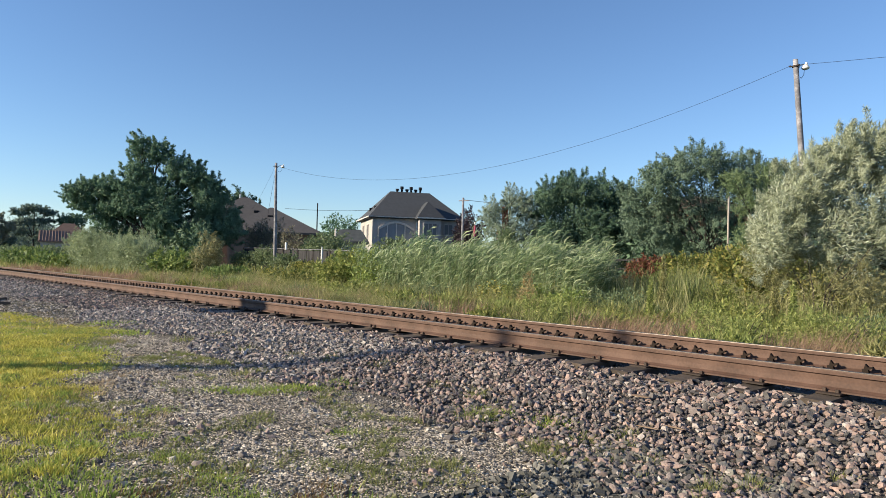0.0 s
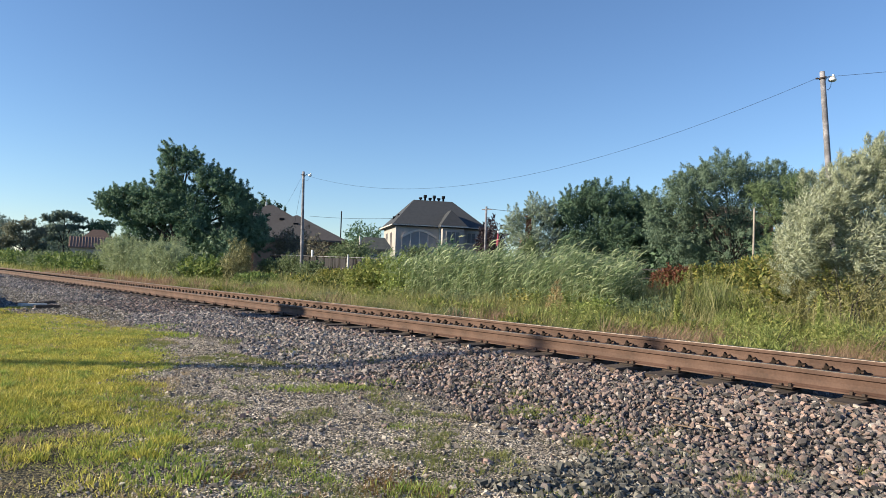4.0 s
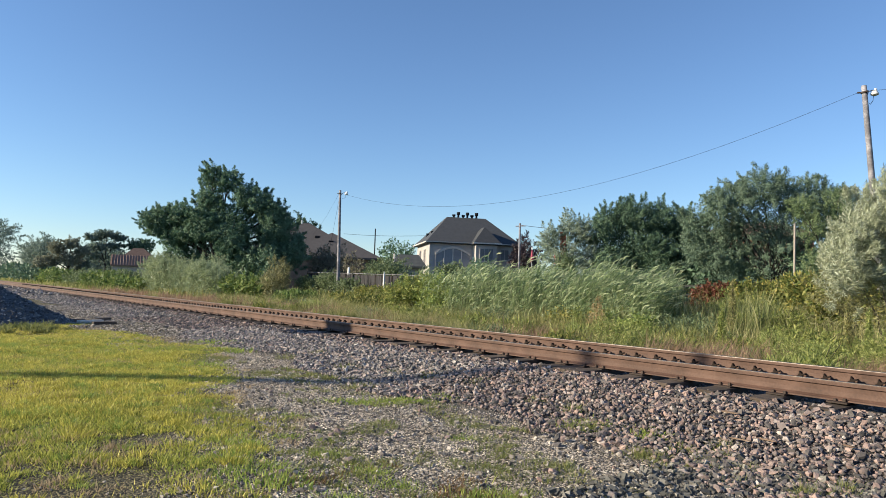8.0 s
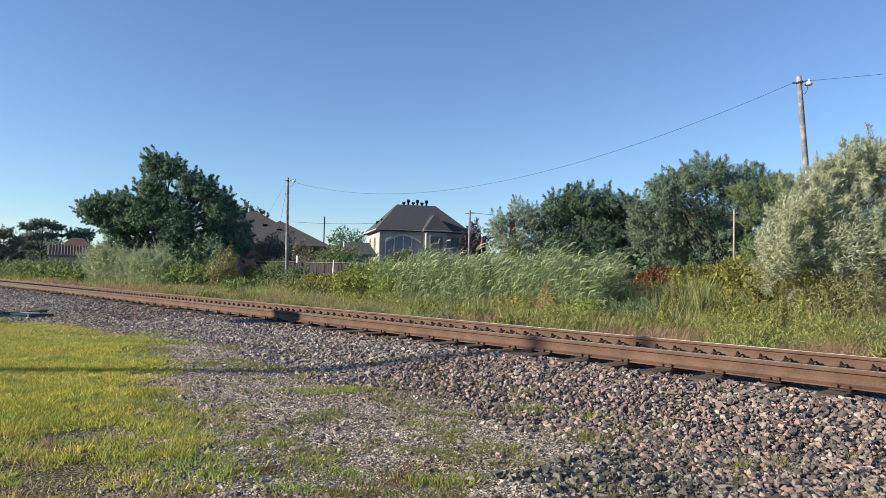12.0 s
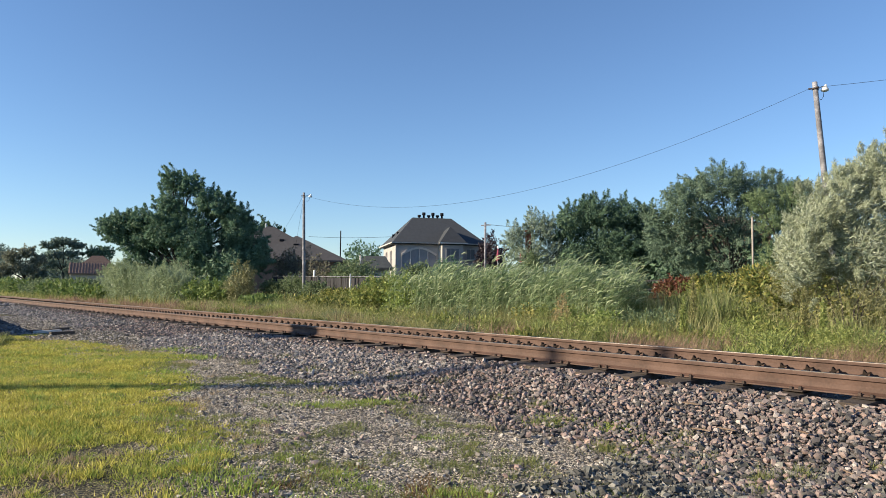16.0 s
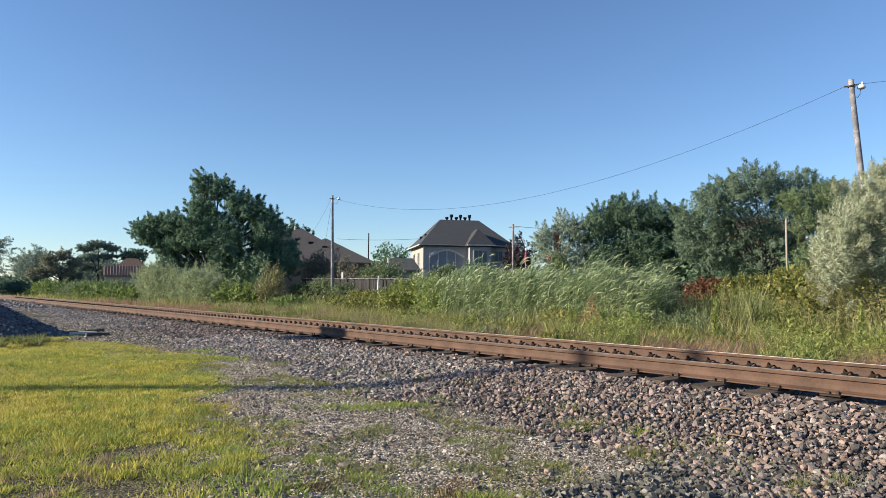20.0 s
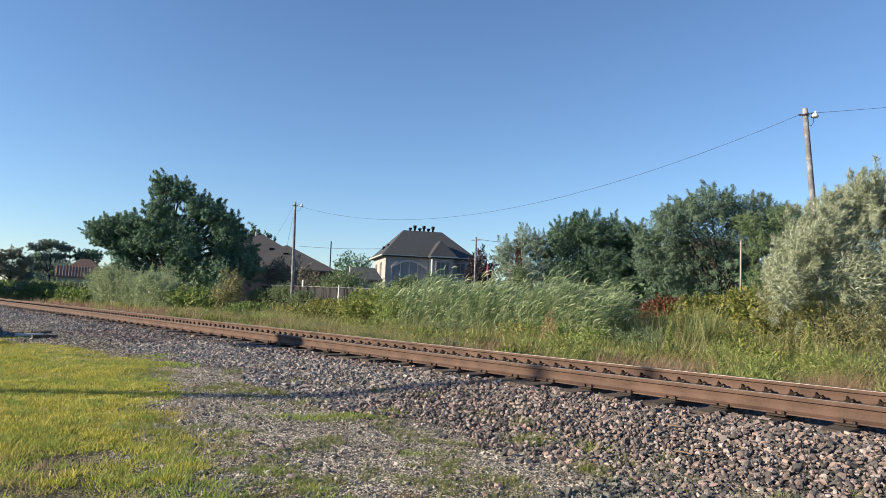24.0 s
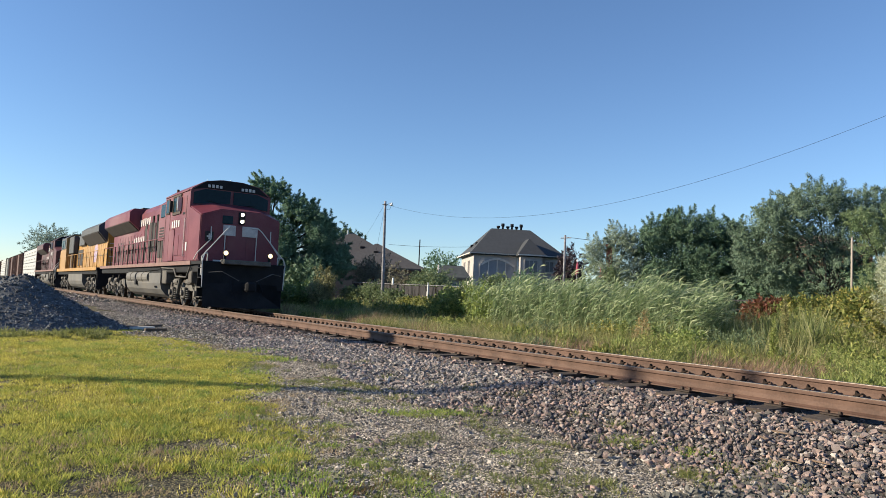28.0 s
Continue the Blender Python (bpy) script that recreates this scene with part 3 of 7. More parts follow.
def hip_roof(x0, x1, y0, y1, z0, z1, inset_x, inset_y, thick=0.18):
    """A hipped roof over that oblong; the ridge is inset from each side."""
    bm = B()
    low = [bm.verts.new((x, y, z0)) for x, y in ((x0, y0), (x1, y0), (x1, y1), (x0, y1))]
    und = [bm.verts.new((x, y, z0 - thick)) for x, y in ((x0, y0), (x1, y0), (x1, y1), (x0, y1))]
    a0, a1 = x0 + inset_x, x1 - inset_x
    b0, b1 = y0 + inset_y, y1 - inset_y
    top = [bm.verts.new((x, y, z1)) for x, y in ((a0, b0), (a1, b0), (a1, b1), (a0, b1))]
    for i in range(4):
        j = (i + 1) % 4
        bm.faces.new((low[i], low[j], top[j], top[i]))
        bm.faces.new((und[i], und[j], low[j], low[i]))
    bm.faces.new(top)
    bm.faces.new(und[::-1])
    bmesh.ops.recalc_face_normals(bm, faces=bm.faces)
    return bm


# large cream house: its own axes, turned to face the road
def window(parent, x, y, z, w, h, face=-1, side=False, mullions=1):
    """A window with frame, sill and panes on a wall that looks along -y (or along -x: side)."""
    m = pose(x, y, z, 0, 0, -90 if side else 0)
    win = new("window")
    win.parent, win.matrix_basis = parent, m
    t = 0.09
    bm = B()
    for a in ((-w / 2 - t, -w / 2, -h / 2 - t, h / 2 + t), (w / 2, w / 2 + t, -h / 2 - t, h / 2 + t), (-w / 2, w / 2, h / 2, h / 2 + t), (-w / 2, w / 2, -h / 2 - t, -h / 2)):
        box(bm, a[0], a[1], -0.07, 0.03, a[2], a[3])
    for k in range(1, mullions + 1):
        u = -w / 2 + w * k / (mullions + 1)
        box(bm, u - 0.03, u + 0.03, -0.05, 0.03, -h / 2, h / 2)
    part("window_frame", bm, M_STUCCO, win)
    part("window_sill", box(B(), -w / 2 - 0.15, w / 2 + 0.15, -0.14, 0.02, -h / 2 - t - 0.08, -h / 2 - t), M_TRIM, win)
    for k in range(mullions + 1):
        u0 = -w / 2 + w * k / (mullions + 1)
        part("pane", box(B(), u0 + 0.01, u0 + w / (mullions + 1) - 0.01, -0.02, 0.01, -h / 2, h / 2), M_DARKGLASS, win)
    return win


def house_cream():
    """A large cream two-storey house with a dark hipped roof, seen across the gardens. Own axes: x along its front, y into it."""
    ob = thing("house", "large cream stucco house with dark hipped roof and roof vents", "house", pose(-55.0, 38.9, 0.0, 0, 0, 62.0))
    W, D, E_ = 10.0, 9.4, 5.75
    part("wall", box(B(), 0, W, 0, D, -0.4, E_ - 0.05), M_STUCCO, ob)
    part("roof", hip_roof(-0.42, W + 0.42, -0.42, D + 0.42, E_ + 0.16, 9.15, 3.1, 4.7, 0.2), M_SHINGLE_B, ob, "dark slate-coloured shingle roof")
    gut = B()
    box(gut, -0.5, W + 0.5, -0.54, -0.43, E_ + 0.06, E_ + 0.14)
    box(gut, -0.54, -0.43, -0.5, D + 0.5, E_ + 0.02, E_ + 0.14)
    part("gutter", gut, M_TRIM, ob, "pale painted gutter and fascia")
    # arched recess with a framed glazed front
    n = 14
    a0, a1, spring, rise = 0.7, 4.6, 4.55, 0.75
    arch = [(a0, 0.0)] + [(a0 + (a1 - a0) * k / n, spring + rise * math.sin(math.pi * k / n)) for k in range(n + 1)] + [(a1, 0.0)]
    part("arched_panel", prism(B(), arch, -0.05, 0.02), surface("grey_blue_panel", [(0.2, 0.21, 0.23), (0.27, 0.28, 0.3)], 1, 20, 0.5), ob, "grey arched infill")
    bm = B()
    for k in range(n):
        p, q = [Vector((a0 + (a1 - a0) * j / n, -0.1, spring + rise * math.sin(math.pi * j / n))) for j in (k, k + 1)]
        box(bm, -0.02, (q - p).length + 0.02, -0.07, 0.07, -0.11, 0.11, m=Matrix.Translation(p) @ Matrix.Rotation(-math.atan2(q.z - p.z, q.x - p.x), 4, "Y"))
    part("arch_moulding", bm, M_TRIM, ob)
    for k in range(1, 4):
        u = a0 + (a1 - a0) * k / 4
        part("mullion", box(B(), u - 0.05, u + 0.05, -0.11, -0.04, 0, spring + rise * math.sin(math.pi * k / 4) - 0.05), M_TRIM, ob)
    # bay with its own small hipped roof
    part("bay", box(B(), 5.0, 7.4, -1.3, 0.1, -0.4, E_ - 0.1), M_STUCCO, ob)
    part("bay_roof", hip_roof(4.65, 7.75, -1.7, 3.0, E_ + 0.14, 7.75, 1.52, 1.6, 0.18), M_SHINGLE_B, ob)
    part("bay_gutter", box(B(), 4.6, 7.8, -1.8, -1.71, E_ + 0.0, E_ + 0.13), M_TRIM, ob)
    part("drainpipe", tube(B(), (4.95, -0.1, E_), (4.95, -0.1, -0.2), 0.06), M_WHITE, ob)
    window(ob, 6.2, -1.32, 4.55, 1.4, 1.35, mullions=2)
    window(ob, 8.6, -0.02, 4.7, 0.9, 1.1)
    window(ob, -0.02, 3.2, 4.3, 0.7, 1.5, side=True)
    window(ob, -0.02, 6.6, 4.3, 0.7, 1.5, side=True)
    # roof vents in a row along the ridge
    for k, (u, h) in enumerate(((3.5, 0.32), (4.05, 0.62), (4.65, 0.32), (5.15, 0.62), (5.7, 0.34), (6.25, 0.62))):
        bm = tube(B(), (u, 4.5, 8.95), (u, 4.5, 9.1 + h), 0.12, 0.12, 10)
        tube(bm, (u, 4.5, 9.1 + h * 0.6), (u, 4.5, 9.18 + h), 0.2, 0.2, 10)
        part("roof_vent", bm, M_WIRE, ob, "black roof vent", True)
    for u, t in ((1.0, 1.6), (0.7, 3.2)):
        part("roof_box", box(B(), -0.35 + u, u, t + 1.5, t + 1.8, 6.3 + u * 0.6, 6.7 + u * 0.6), M_WIRE, ob)
    return ob


house_cream()


def house_brown():
    """A lower house with a wide brown-grey hipped roof behind shrubs and a fence."""
    ob = thing("house", "low house with broad brown-grey shingled hip roof", "house", pose(-58.3, 24.6, 0.0, 0, 0, 62.0))
    wall = surface("brown_brick_wall", [(0.16, 0.11, 0.09), (0.22, 0.16, 0.13)], 2, 40, 0.9)
    part("wall", box(B(), -5.2, 5.0, 0.4, 10.5, -0.3, 3.95), wall, ob)
    part("roof", hip_roof(-5.0, 6.4, 0, 11, 4.05, 7.35, 5.45, 4.6), M_SHINGLE_A, ob, "brown-grey shingle roof")
    part("wing_wall", box(B(), -0.6, 7.6, -2.4, 5.5, -0.3, 3.45), wall, ob)
    part("wing_roof", hip_roof(-1.6, 8.4, -2.9, 6.0, 3.5, 6.1, 4.9, 3.9), M_SHINGLE_A, ob)
    for u, t, z in ((-0.6, 3.3, 6.2), (1.9, 2.3, 5.6), (-2.0, 1.0, 4.75), (3.3, -0.4, 5.0)):
        part("roof_vent", box(B(), u - 0.25, u + 0.25, t - 0.2, t + 0.2, z - 0.3, z + 0.22, 0.03), M_WIRE, ob)
    part("roof_vent", tube(B(), (0.2, 4.6, 7.2), (0.2, 4.6, 7.65), 0.09), M_METAL, ob)
    window(ob, 3.0, -2.42, 2.1, 1.2, 1.2)
    return ob


house_brown()


def outbuilding():
    ob = thing("garden_shed", "low pale outbuilding with a grey gabled roof", "shed", pose(-48.9, 30.0, 0.2, 0, 0, 56))
    part("wall", box(B(), 0, 2.9, 0, 4, -0.4, 2.45), surface("pale_boarding", [(0.3, 0.31, 0.3), (0.4, 0.4, 0.38)], 2, 30), ob)
    part("roof", hip_roof(-0.3, 3.2, -0.4, 4.4, 2.55, 3.75, 0.7, 2.3), surface("grey_felt_roof", [(0.045, 0.05, 0.05), (0.075, 0.08, 0.078)], 3, 40), ob)
    part("door", box(B(), 0.6, 1.5, -0.05, 0.01, -0.2, 1.9), M_TRIM, ob)
    thin_pole(-47.9, 29.4, 3.85, 0.09, "pale square wooden garden post", M_TRIM)
    ob2 = thing("garden_shed", "small brown tiled lean-to roof on posts", "shed", pose(-52.4, 29.2, 0.2, 0, 0, 50))
    part("wall", box(B(), 0, 2.4, 0, 2, -0.4, 2.3), M_FENCE, ob2)
    part("roof", hip_roof(-0.3, 2.7, -0.3, 2.3, 2.3, 3.2, 1.4, 1.2), M_TILE_ROOF, ob2)


outbuilding()


def house_tiled():
    """A far low house with a ribbed red-brown tile roof."""
    ob = thing("house", "distant low house with ribbed red-brown tile roof", "house", pose(-105.5, 20.0, -0.25, 0, 0, 76))
    part("wall", box(B(), -2.0, 3.4, 0.5, 7, -0.3, 2.7), surface("pale_wall", [(0.4, 0.36, 0.32), (0.5, 0.46, 0.42)], 2, 30), ob)
    bm = B()
    prism(bm, [(0.0, 2.7), (3.2, 4.3), (6.4, 2.7), (6.4, 2.85), (3.2, 4.45), (0.0, 2.85)], -2.3, 3.7, axis="x")
    part("roof", bm, M_TILE_ROOF, ob)
    for k in range(15):
        u = -2.1 + k * 0.4
        part("roof_rib", tube(B(), (u, 0.0, 2.88), (u, 3.2, 4.48), 0.06, 0.06, 6), M_TILE_ROOF, ob)
    part("upper_roof", hip_roof(-0.8, 3.9, 3.0, 9.0, 4.2, 5.7, 1.6, 2.4), M_TILE_ROOF, ob)


house_tiled()


def brick_house():
    ob = thing("house", "red brick house half hidden behind trees", "house", pose(-22.5, 46.0, 0, 0, 0, 30))
    part("wall", box(B(), -3, 5, 0, 6, -0.3, 5.9), M_BRICK, ob)
    part("roof", hip_roof(-3.4, 5.4, -0.4, 6.4, 5.9, 7.2, 3, 3.2), M_TILE_ROOF, ob)
    window(ob, 1.0, -0.02, 3.9, 1.0, 1.2)
    ch = thing("chimney", "red brick chimney standing among trees", "chimney", pose(-28.6, 31.35, 0, 0, 0, 40))
    part("shaft", box(B(), -0.21, 0.21, -0.2, 0.2, 0, 5.1), M_BRICK, ch)
    part("cap", box(B(), -0.25, 0.25, -0.24, 0.24, 5.1, 5.2), M_BRICK, ch)


brick_house()

# posts between the gardens
thin_pole(-69.66, 41.1, 8.14, 0.09, "tall thin dark metal post behind the roofs", M_WIRE)
p3 = thin_pole(-42.5, 40.5, 7.38, 0.12, "wooden utility pole beside the cream house", M_POLE)
part("crossarm", tube(B(), (-0.5, -0.1, 7.1), (0.6, 0.2, 7.1), 0.05), M_POLE, p3)
thin_pole(-10.15, 28.0, 4.7, 0.06, "slender pale wooden pole before dark trees", surface("pale_bare_wood", [(0.26, 0.23, 0.2), (0.36, 0.32, 0.28)], 3, 40, 0.85, 0, 0.3))
thin_pole(-9.7, 28.4, 1.0, 0.05, "short pale wooden garden stake", M_POLE)
thin_pole(-36.2, 17.6, 2.02, 0.09, "white plastic pipe post by the fence", M_WHITE)
wire((-75.8, 40, 7.65), (-58.2, 44.6, 7.2), 0.25, 0.02)
wire((-50.0, 47.9, 7.4), (-42.5, 40.4, 7.0), 0.1, 0.02)
wire((-42.5, 40.5, 7.2), (-31, 44, 6.6), 0.3, 0.02)
pst = thin_pole(-37.2, 40.0, 4.6, 0.05, "thin post carrying a folded red umbrella", M_METAL)
part("folded_umbrella", tube(tube(B(), (0, 0, 3.3), (0, 0, 4.2), 0.22, 0.16, 8), (0, 0, 4.2), (0, 0, 4.75), 0.16, 0.02, 8), surface("red_cloth", [(0.4, 0.03, 0.04), (0.55, 0.06, 0.07)], 3, 40), pst)


def board_fence():
    """A dark board fence with a metal top rail along the gardens."""
    ob = thing("fence", "dark weathered board fence with a thin metal top rail", "fence", pose(0, 0, 0))
    a, b = Vector((-41.5, 17.2)), Vector((-26.3, 17.2))
    top = [1.62, 1.45]
    n = 118
    bm = box(B(), 0, (b - a).length / n - 0.012, -0.012, 0.012, -1.15, 0.0)
    first = None
    for k in range(n):
        p = a.lerp(b, k / n)
        z = top[0] + (top[1] - top[0]) * k / n + rt.uniform(-0.03, 0.01) - 0.04
        if first is None:
            first = part("slat", bm, M_FENCE, ob)
            o = first
        else:
            o = new("slat", first.data)
            o.parent = ob
        o.matrix_basis = pose(p.x, p.y + rt.uniform(-0.012, 0.012), z, rt.uniform(-1.5, 1.5), 0, rt.uniform(-2, 2))
    for k in range(9):
        p = a.lerp(b, k / 8)
        z = top[0] + (top[1] - top[0]) * k / 8
        part("post", tube(B(), (p.x, p.y - 0.06, float(ground_z(p.x, p.y)) - 0.1), (p.x, p.y - 0.06, z + 0.08), 0.022), M_IRON, ob)
    part("top_rail", tube(B(), (a.x, a.y - 0.06, top[0] + 0.02), (b.x, b.y - 0.06, top[1] + 0.02), 0.02), M_POLE, ob)
    st = thing("marker", "pale ragged plastic wrapped round a fence post", "plastic sheet", pose(-30.6, 16.9, 0))
    part("wrap", tube(B(), (0, 0, 0.3), (0, 0, 1.7), 0.1, 0.03, 7), M_WHITE, st)
    # rustic rail fence further along
    ob = thing("fence", "low rustic wooden rail fence overgrown with vines", "fence", pose(0, 0, 0))
    for k in range(5):
        x = -12.0 + k * 1.6
        part("post", box(B(), x - 0.05, x + 0.05, 20.5, 20.6, -0.2, 1.38), M_FENCE, ob)
    for z in (1.25, 0.85):
        part("rail", box(B(), -12.1, -5.5, 20.46, 20.5, z - 0.03, z + 0.03), M_FENCE, ob)


board_fence()

# ---- trees and shrubs ----


def crown_points(blobs, n, seed=1, reach=0.85, rise=0.15, core=0.3):
    """Leaf places on the leafy sprays that cover a set of ellipsoids (centre, radii) and on the denser growth inside them, the way each leaf faces, and its size."""
    g = np.random.default_rng(seed)
    root, tip, wide, out = [], [], [], []
    for c, r in blobs:
        c, r = np.array(c, float), np.array(r, float)
        size = float(np.prod(r) ** (1 / 3))
        ln = min(max(size * 0.55, 0.12), reach)
        k = int(10 + 9 * (size / ln) ** 2)
        d = unit(g.normal(size=(k, 3)) + np.array([0, 0, 0.2]))
        at = c + d * r * g.uniform(0.75, 1.24, (k, 1))
        deep = np.zeros(k, bool)
        for c2, r2 in blobs:
            deep |= np.sqrt((((at - np.array(c2)) / np.array(r2)) ** 2).sum(1)) < 0.6
        keep = ~deep
        at, d = at[keep], d[keep]
        way = unit(d + np.array([0, 0, rise]) + g.normal(size=d.shape) * 0.35)
        root.append(at - way * ln * g.uniform(0.8, 1.25, (len(at), 1)))
        tip.append(at)
        wide.append(ln * g.uniform(0.16, 0.34, len(at)))
        out.append(d)
    root, tip, wide, out = (np.concatenate(q) for q in (root, tip, wide, out))
    m = int(n * (1 - core))
    pick = g.choice(len(tip), m, p=wide ** 1.6 / (wide ** 1.6).sum())
    u = g.uniform(size=(m, 1)) ** 0.75
    e = unit(g.normal(size=(m, 3)))
    p = root[pick] + (tip - root)[pick] * u + e * (wide[pick, None] * (1.1 - 0.75 * u) * g.uniform(0.2, 1.1, (m, 1)))
    face = unit(e * 0.7 + out[pick] * 0.8 + np.array([0, 0, 0.2]))
    vol = np.array([np.prod(r) for c, r in blobs]) ** 0.8
    q = g.choice(len(blobs), n - m, p=vol / vol.sum())
    d = unit(g.normal(size=(n - m, 3)))
    inner = np.array([c for c, r in blobs], float)[q] + d * np.array([r for c, r in blobs], float)[q] * (g.uniform(size=(n - m, 1)) ** 0.4 * 0.74)
    return np.concatenate([p, inner]), np.concatenate([face, d]), np.concatenate([np.ones(m), np.full(n - m, 1.45)])


def tree(name, x, y, blobs, n, material, label, trunk_r=0.2, leaf_len=(0.14, 0.24), ratio=0.55, seed=1, droop=-0.25, turn=0.0, category="tree", limbs=True, wind=0.0, reach=0.85, rise=0.15, core=0.3):
    z = float(ground_z(x, y)) - 0.1
    ob = thing(name, label, category, pose(x, y, 0, 0, 0, turn))
    g = np.random.default_rng(seed + 50)
    p, d, grow = crown_points(blobs, n, seed, reach, rise, core)
    p[:, 2] = np.maximum(p[:, 2], z + 0.15)
    m = len(p)
    way = d * 0.5 + g.normal(size=(m, 3)) * 0.6 + np.array([wind, 0, droop])
    nrm = d * 0.95 + g.normal(size=(m, 3)) * 0.42 + np.array([0, 0, 0.35])
    ln = g.uniform(*leaf_len, m) * grow
    far = math.hypot(x - 6.5, y + 7.4) > 28 or ratio < 0.2
    v, f = (leaf_chips if far else leaf_cards)(p, way, nrm, ln, ln * ratio)
    tagged(mesh_thing("crown", v, f, material, ob), kind="stuff")
    if limbs:
        bm = B()
        top = max(b[0][2] for b in blobs)
        low = min(b[0][2] for b in blobs)
        fork = Vector((0, 0, z + (low - z) * 0.7))
        tube(bm, (0, 0, z), fork, trunk_r * 1.25, trunk_r * 0.9, 10)
        part("trunk", bm, M_BARK, ob, smooth=True)
        for c, r in blobs:
            bm = B()
            e = Vector(c)
            k = fork.lerp(e, 0.5) + Vector((0, 0, 0.15 * (e - fork).length))
            tube(bm, fork, k, trunk_r * 0.7, trunk_r * 0.42, 7)
            tube(bm, k, e, trunk_r * 0.42, trunk_r * 0.12, 7)
            for q in range(4 if limbs is True else 2):
                w = Vector(unit(g.normal(size=3)))
                tube(bm, k.lerp(e, 0.25 * q + 0.2), e + Vector((w.x * r[0], w.y * r[1], abs(w.z) * r[2])) * 0.75, trunk_r * 0.22, trunk_r * 0.05, 5)
            part("limb", bm, M_BARK, ob, smooth=True)
    return ob


ACROSS = 47.6


def swell(blobs, k, lift=0.0):
    return [((c[0] * (0.5 + k / 2), c[1], c[2] + lift), tuple(q * k for q in r)) for c, r in blobs]


# the large broad-leaved tree beside the low house
tree("broadleaf_tree", -47.0, 12.2, swell([
    ((-5.4, 0, 5.5), (1.0, 1.4, 0.85)), ((-4.2, 0, 5.7), (1.2, 1.6, 1.05)), ((-2.9, 0, 5.9), (1.2, 1.8, 1.25)), ((-0.8, 0, 8.95), (0.85, 1.3, 1.15)), ((0.5, 0, 8.7), (1.1, 1.5, 1.15)),
    ((-0.9, 0, 7.1), (1.1, 1.8, 1.4)), ((1.9, 0, 7.6), (1.2, 1.7, 1.3)), ((3.3, 0, 6.9), (1.1, 1.7, 1.3)), ((4.4, 0, 6.2), (0.95, 1.5, 1.1)), ((4.3, 0, 4.9), (1.6, 1.8, 1.5)), ((5.4, 0.3, 3.4), (1.6, 1.8, 1.8)),
    ((0.6, 0, 5.2), (3.2, 2.4, 2.2)), ((-2.2, 0, 4.5), (1.9, 1.8, 1.1)), ((3.2, 0.3, 2.6), (3.0, 1.9, 1.9)), ((0.3, 0.6, 2.8), (2.4, 1.5, 1.6)), ((-4.6, 0.2, 4.7), (1.3, 1.3, 0.8)), ((-3.4, 0.2, 3.9), (1.3, 1.3, 0.9)), ((-2.8, 0.6, 2.5), (2.2, 1.4, 1.6)), ((-0.6, -1.7, 5.0), (1.5, 0.9, 1.5)), ((1.6, -1.8, 4.2), (1.6, 0.9, 1.6))], 1.06, -0.1),
    190000, L_TREE, "large dark green broad-leaved tree with a ragged crown", 0.22, (0.07, 0.14), 0.6, 3, turn=ACROSS, reach=1.0, core=0.3)
tree("broadleaf_tree", -70, 29, [((-1.5, 0, 6.6), (2.4, 2, 2.2)), ((1.2, 0, 6.9), (2.4, 2, 2.0))], 9000, L_DARK, "dark green tree rising behind a roof", 0.25, (0.2, 0.34), 0.55, 4, turn=ACROSS)
# trees behind the reeds
tree("broadleaf_tree", -25, 35.5, swell([
    ((-2.2, 0, 5.6), (1.5, 1.8, 1.7)), ((-0.8, 0, 6.3), (1.5, 2.0, 1.6)), ((1.2, 0, 6.3), (1.6, 2.0, 1.6)), ((3.0, 0, 5.9), (1.4, 1.9, 1.5)), ((4.2, 0, 5.0), (1.1, 1.7, 1.5)), ((0.6, 0, 4.2), (3.6, 2.2, 2.2)), ((3.8, 0.3, 2.8), (1.9, 1.8, 2.2)), ((-1.8, -0.6, 2.9), (2.0, 1.6, 1.9)), ((1.6, -1.2, 2.4), (2.4, 1.3, 1.8)), ((5.8, 1.2, 2.2), (2.2, 1.4, 2.0)), ((6.6, 1.2, 3.6), (1.4, 1.2, 1.7))], 1.08, 0.12),
    150000, L_DARK, "wide dark green tree behind the reeds", 0.16, (0.07, 0.135), 0.55, 5, turn=ACROSS, reach=0.9, rise=0.3, core=0.4)
silver = tree("silver_tree", -28.6, 31.5, [((-1.1, 0, 4.6), (0.95, 1.3, 1.4)), ((0.3, 0, 5.8), (0.9, 1.2, 1.15)), ((1.3, 0, 5.2), (0.95, 1.3, 1.4)), ((0.2, 0, 3.6), (1.9, 1.5, 1.7)), ((0.1, 0, 2.0), (1.9, 1.3, 1.5)), ((2.1, 0.3, 3.3), (1.2, 1.2, 1.9))], 52000, L_PALE, "grey-green tree with pale silvery leaves", 0.16, (0.06, 0.12), 0.42, 6, turn=ACROSS, reach=0.75, rise=0.5)
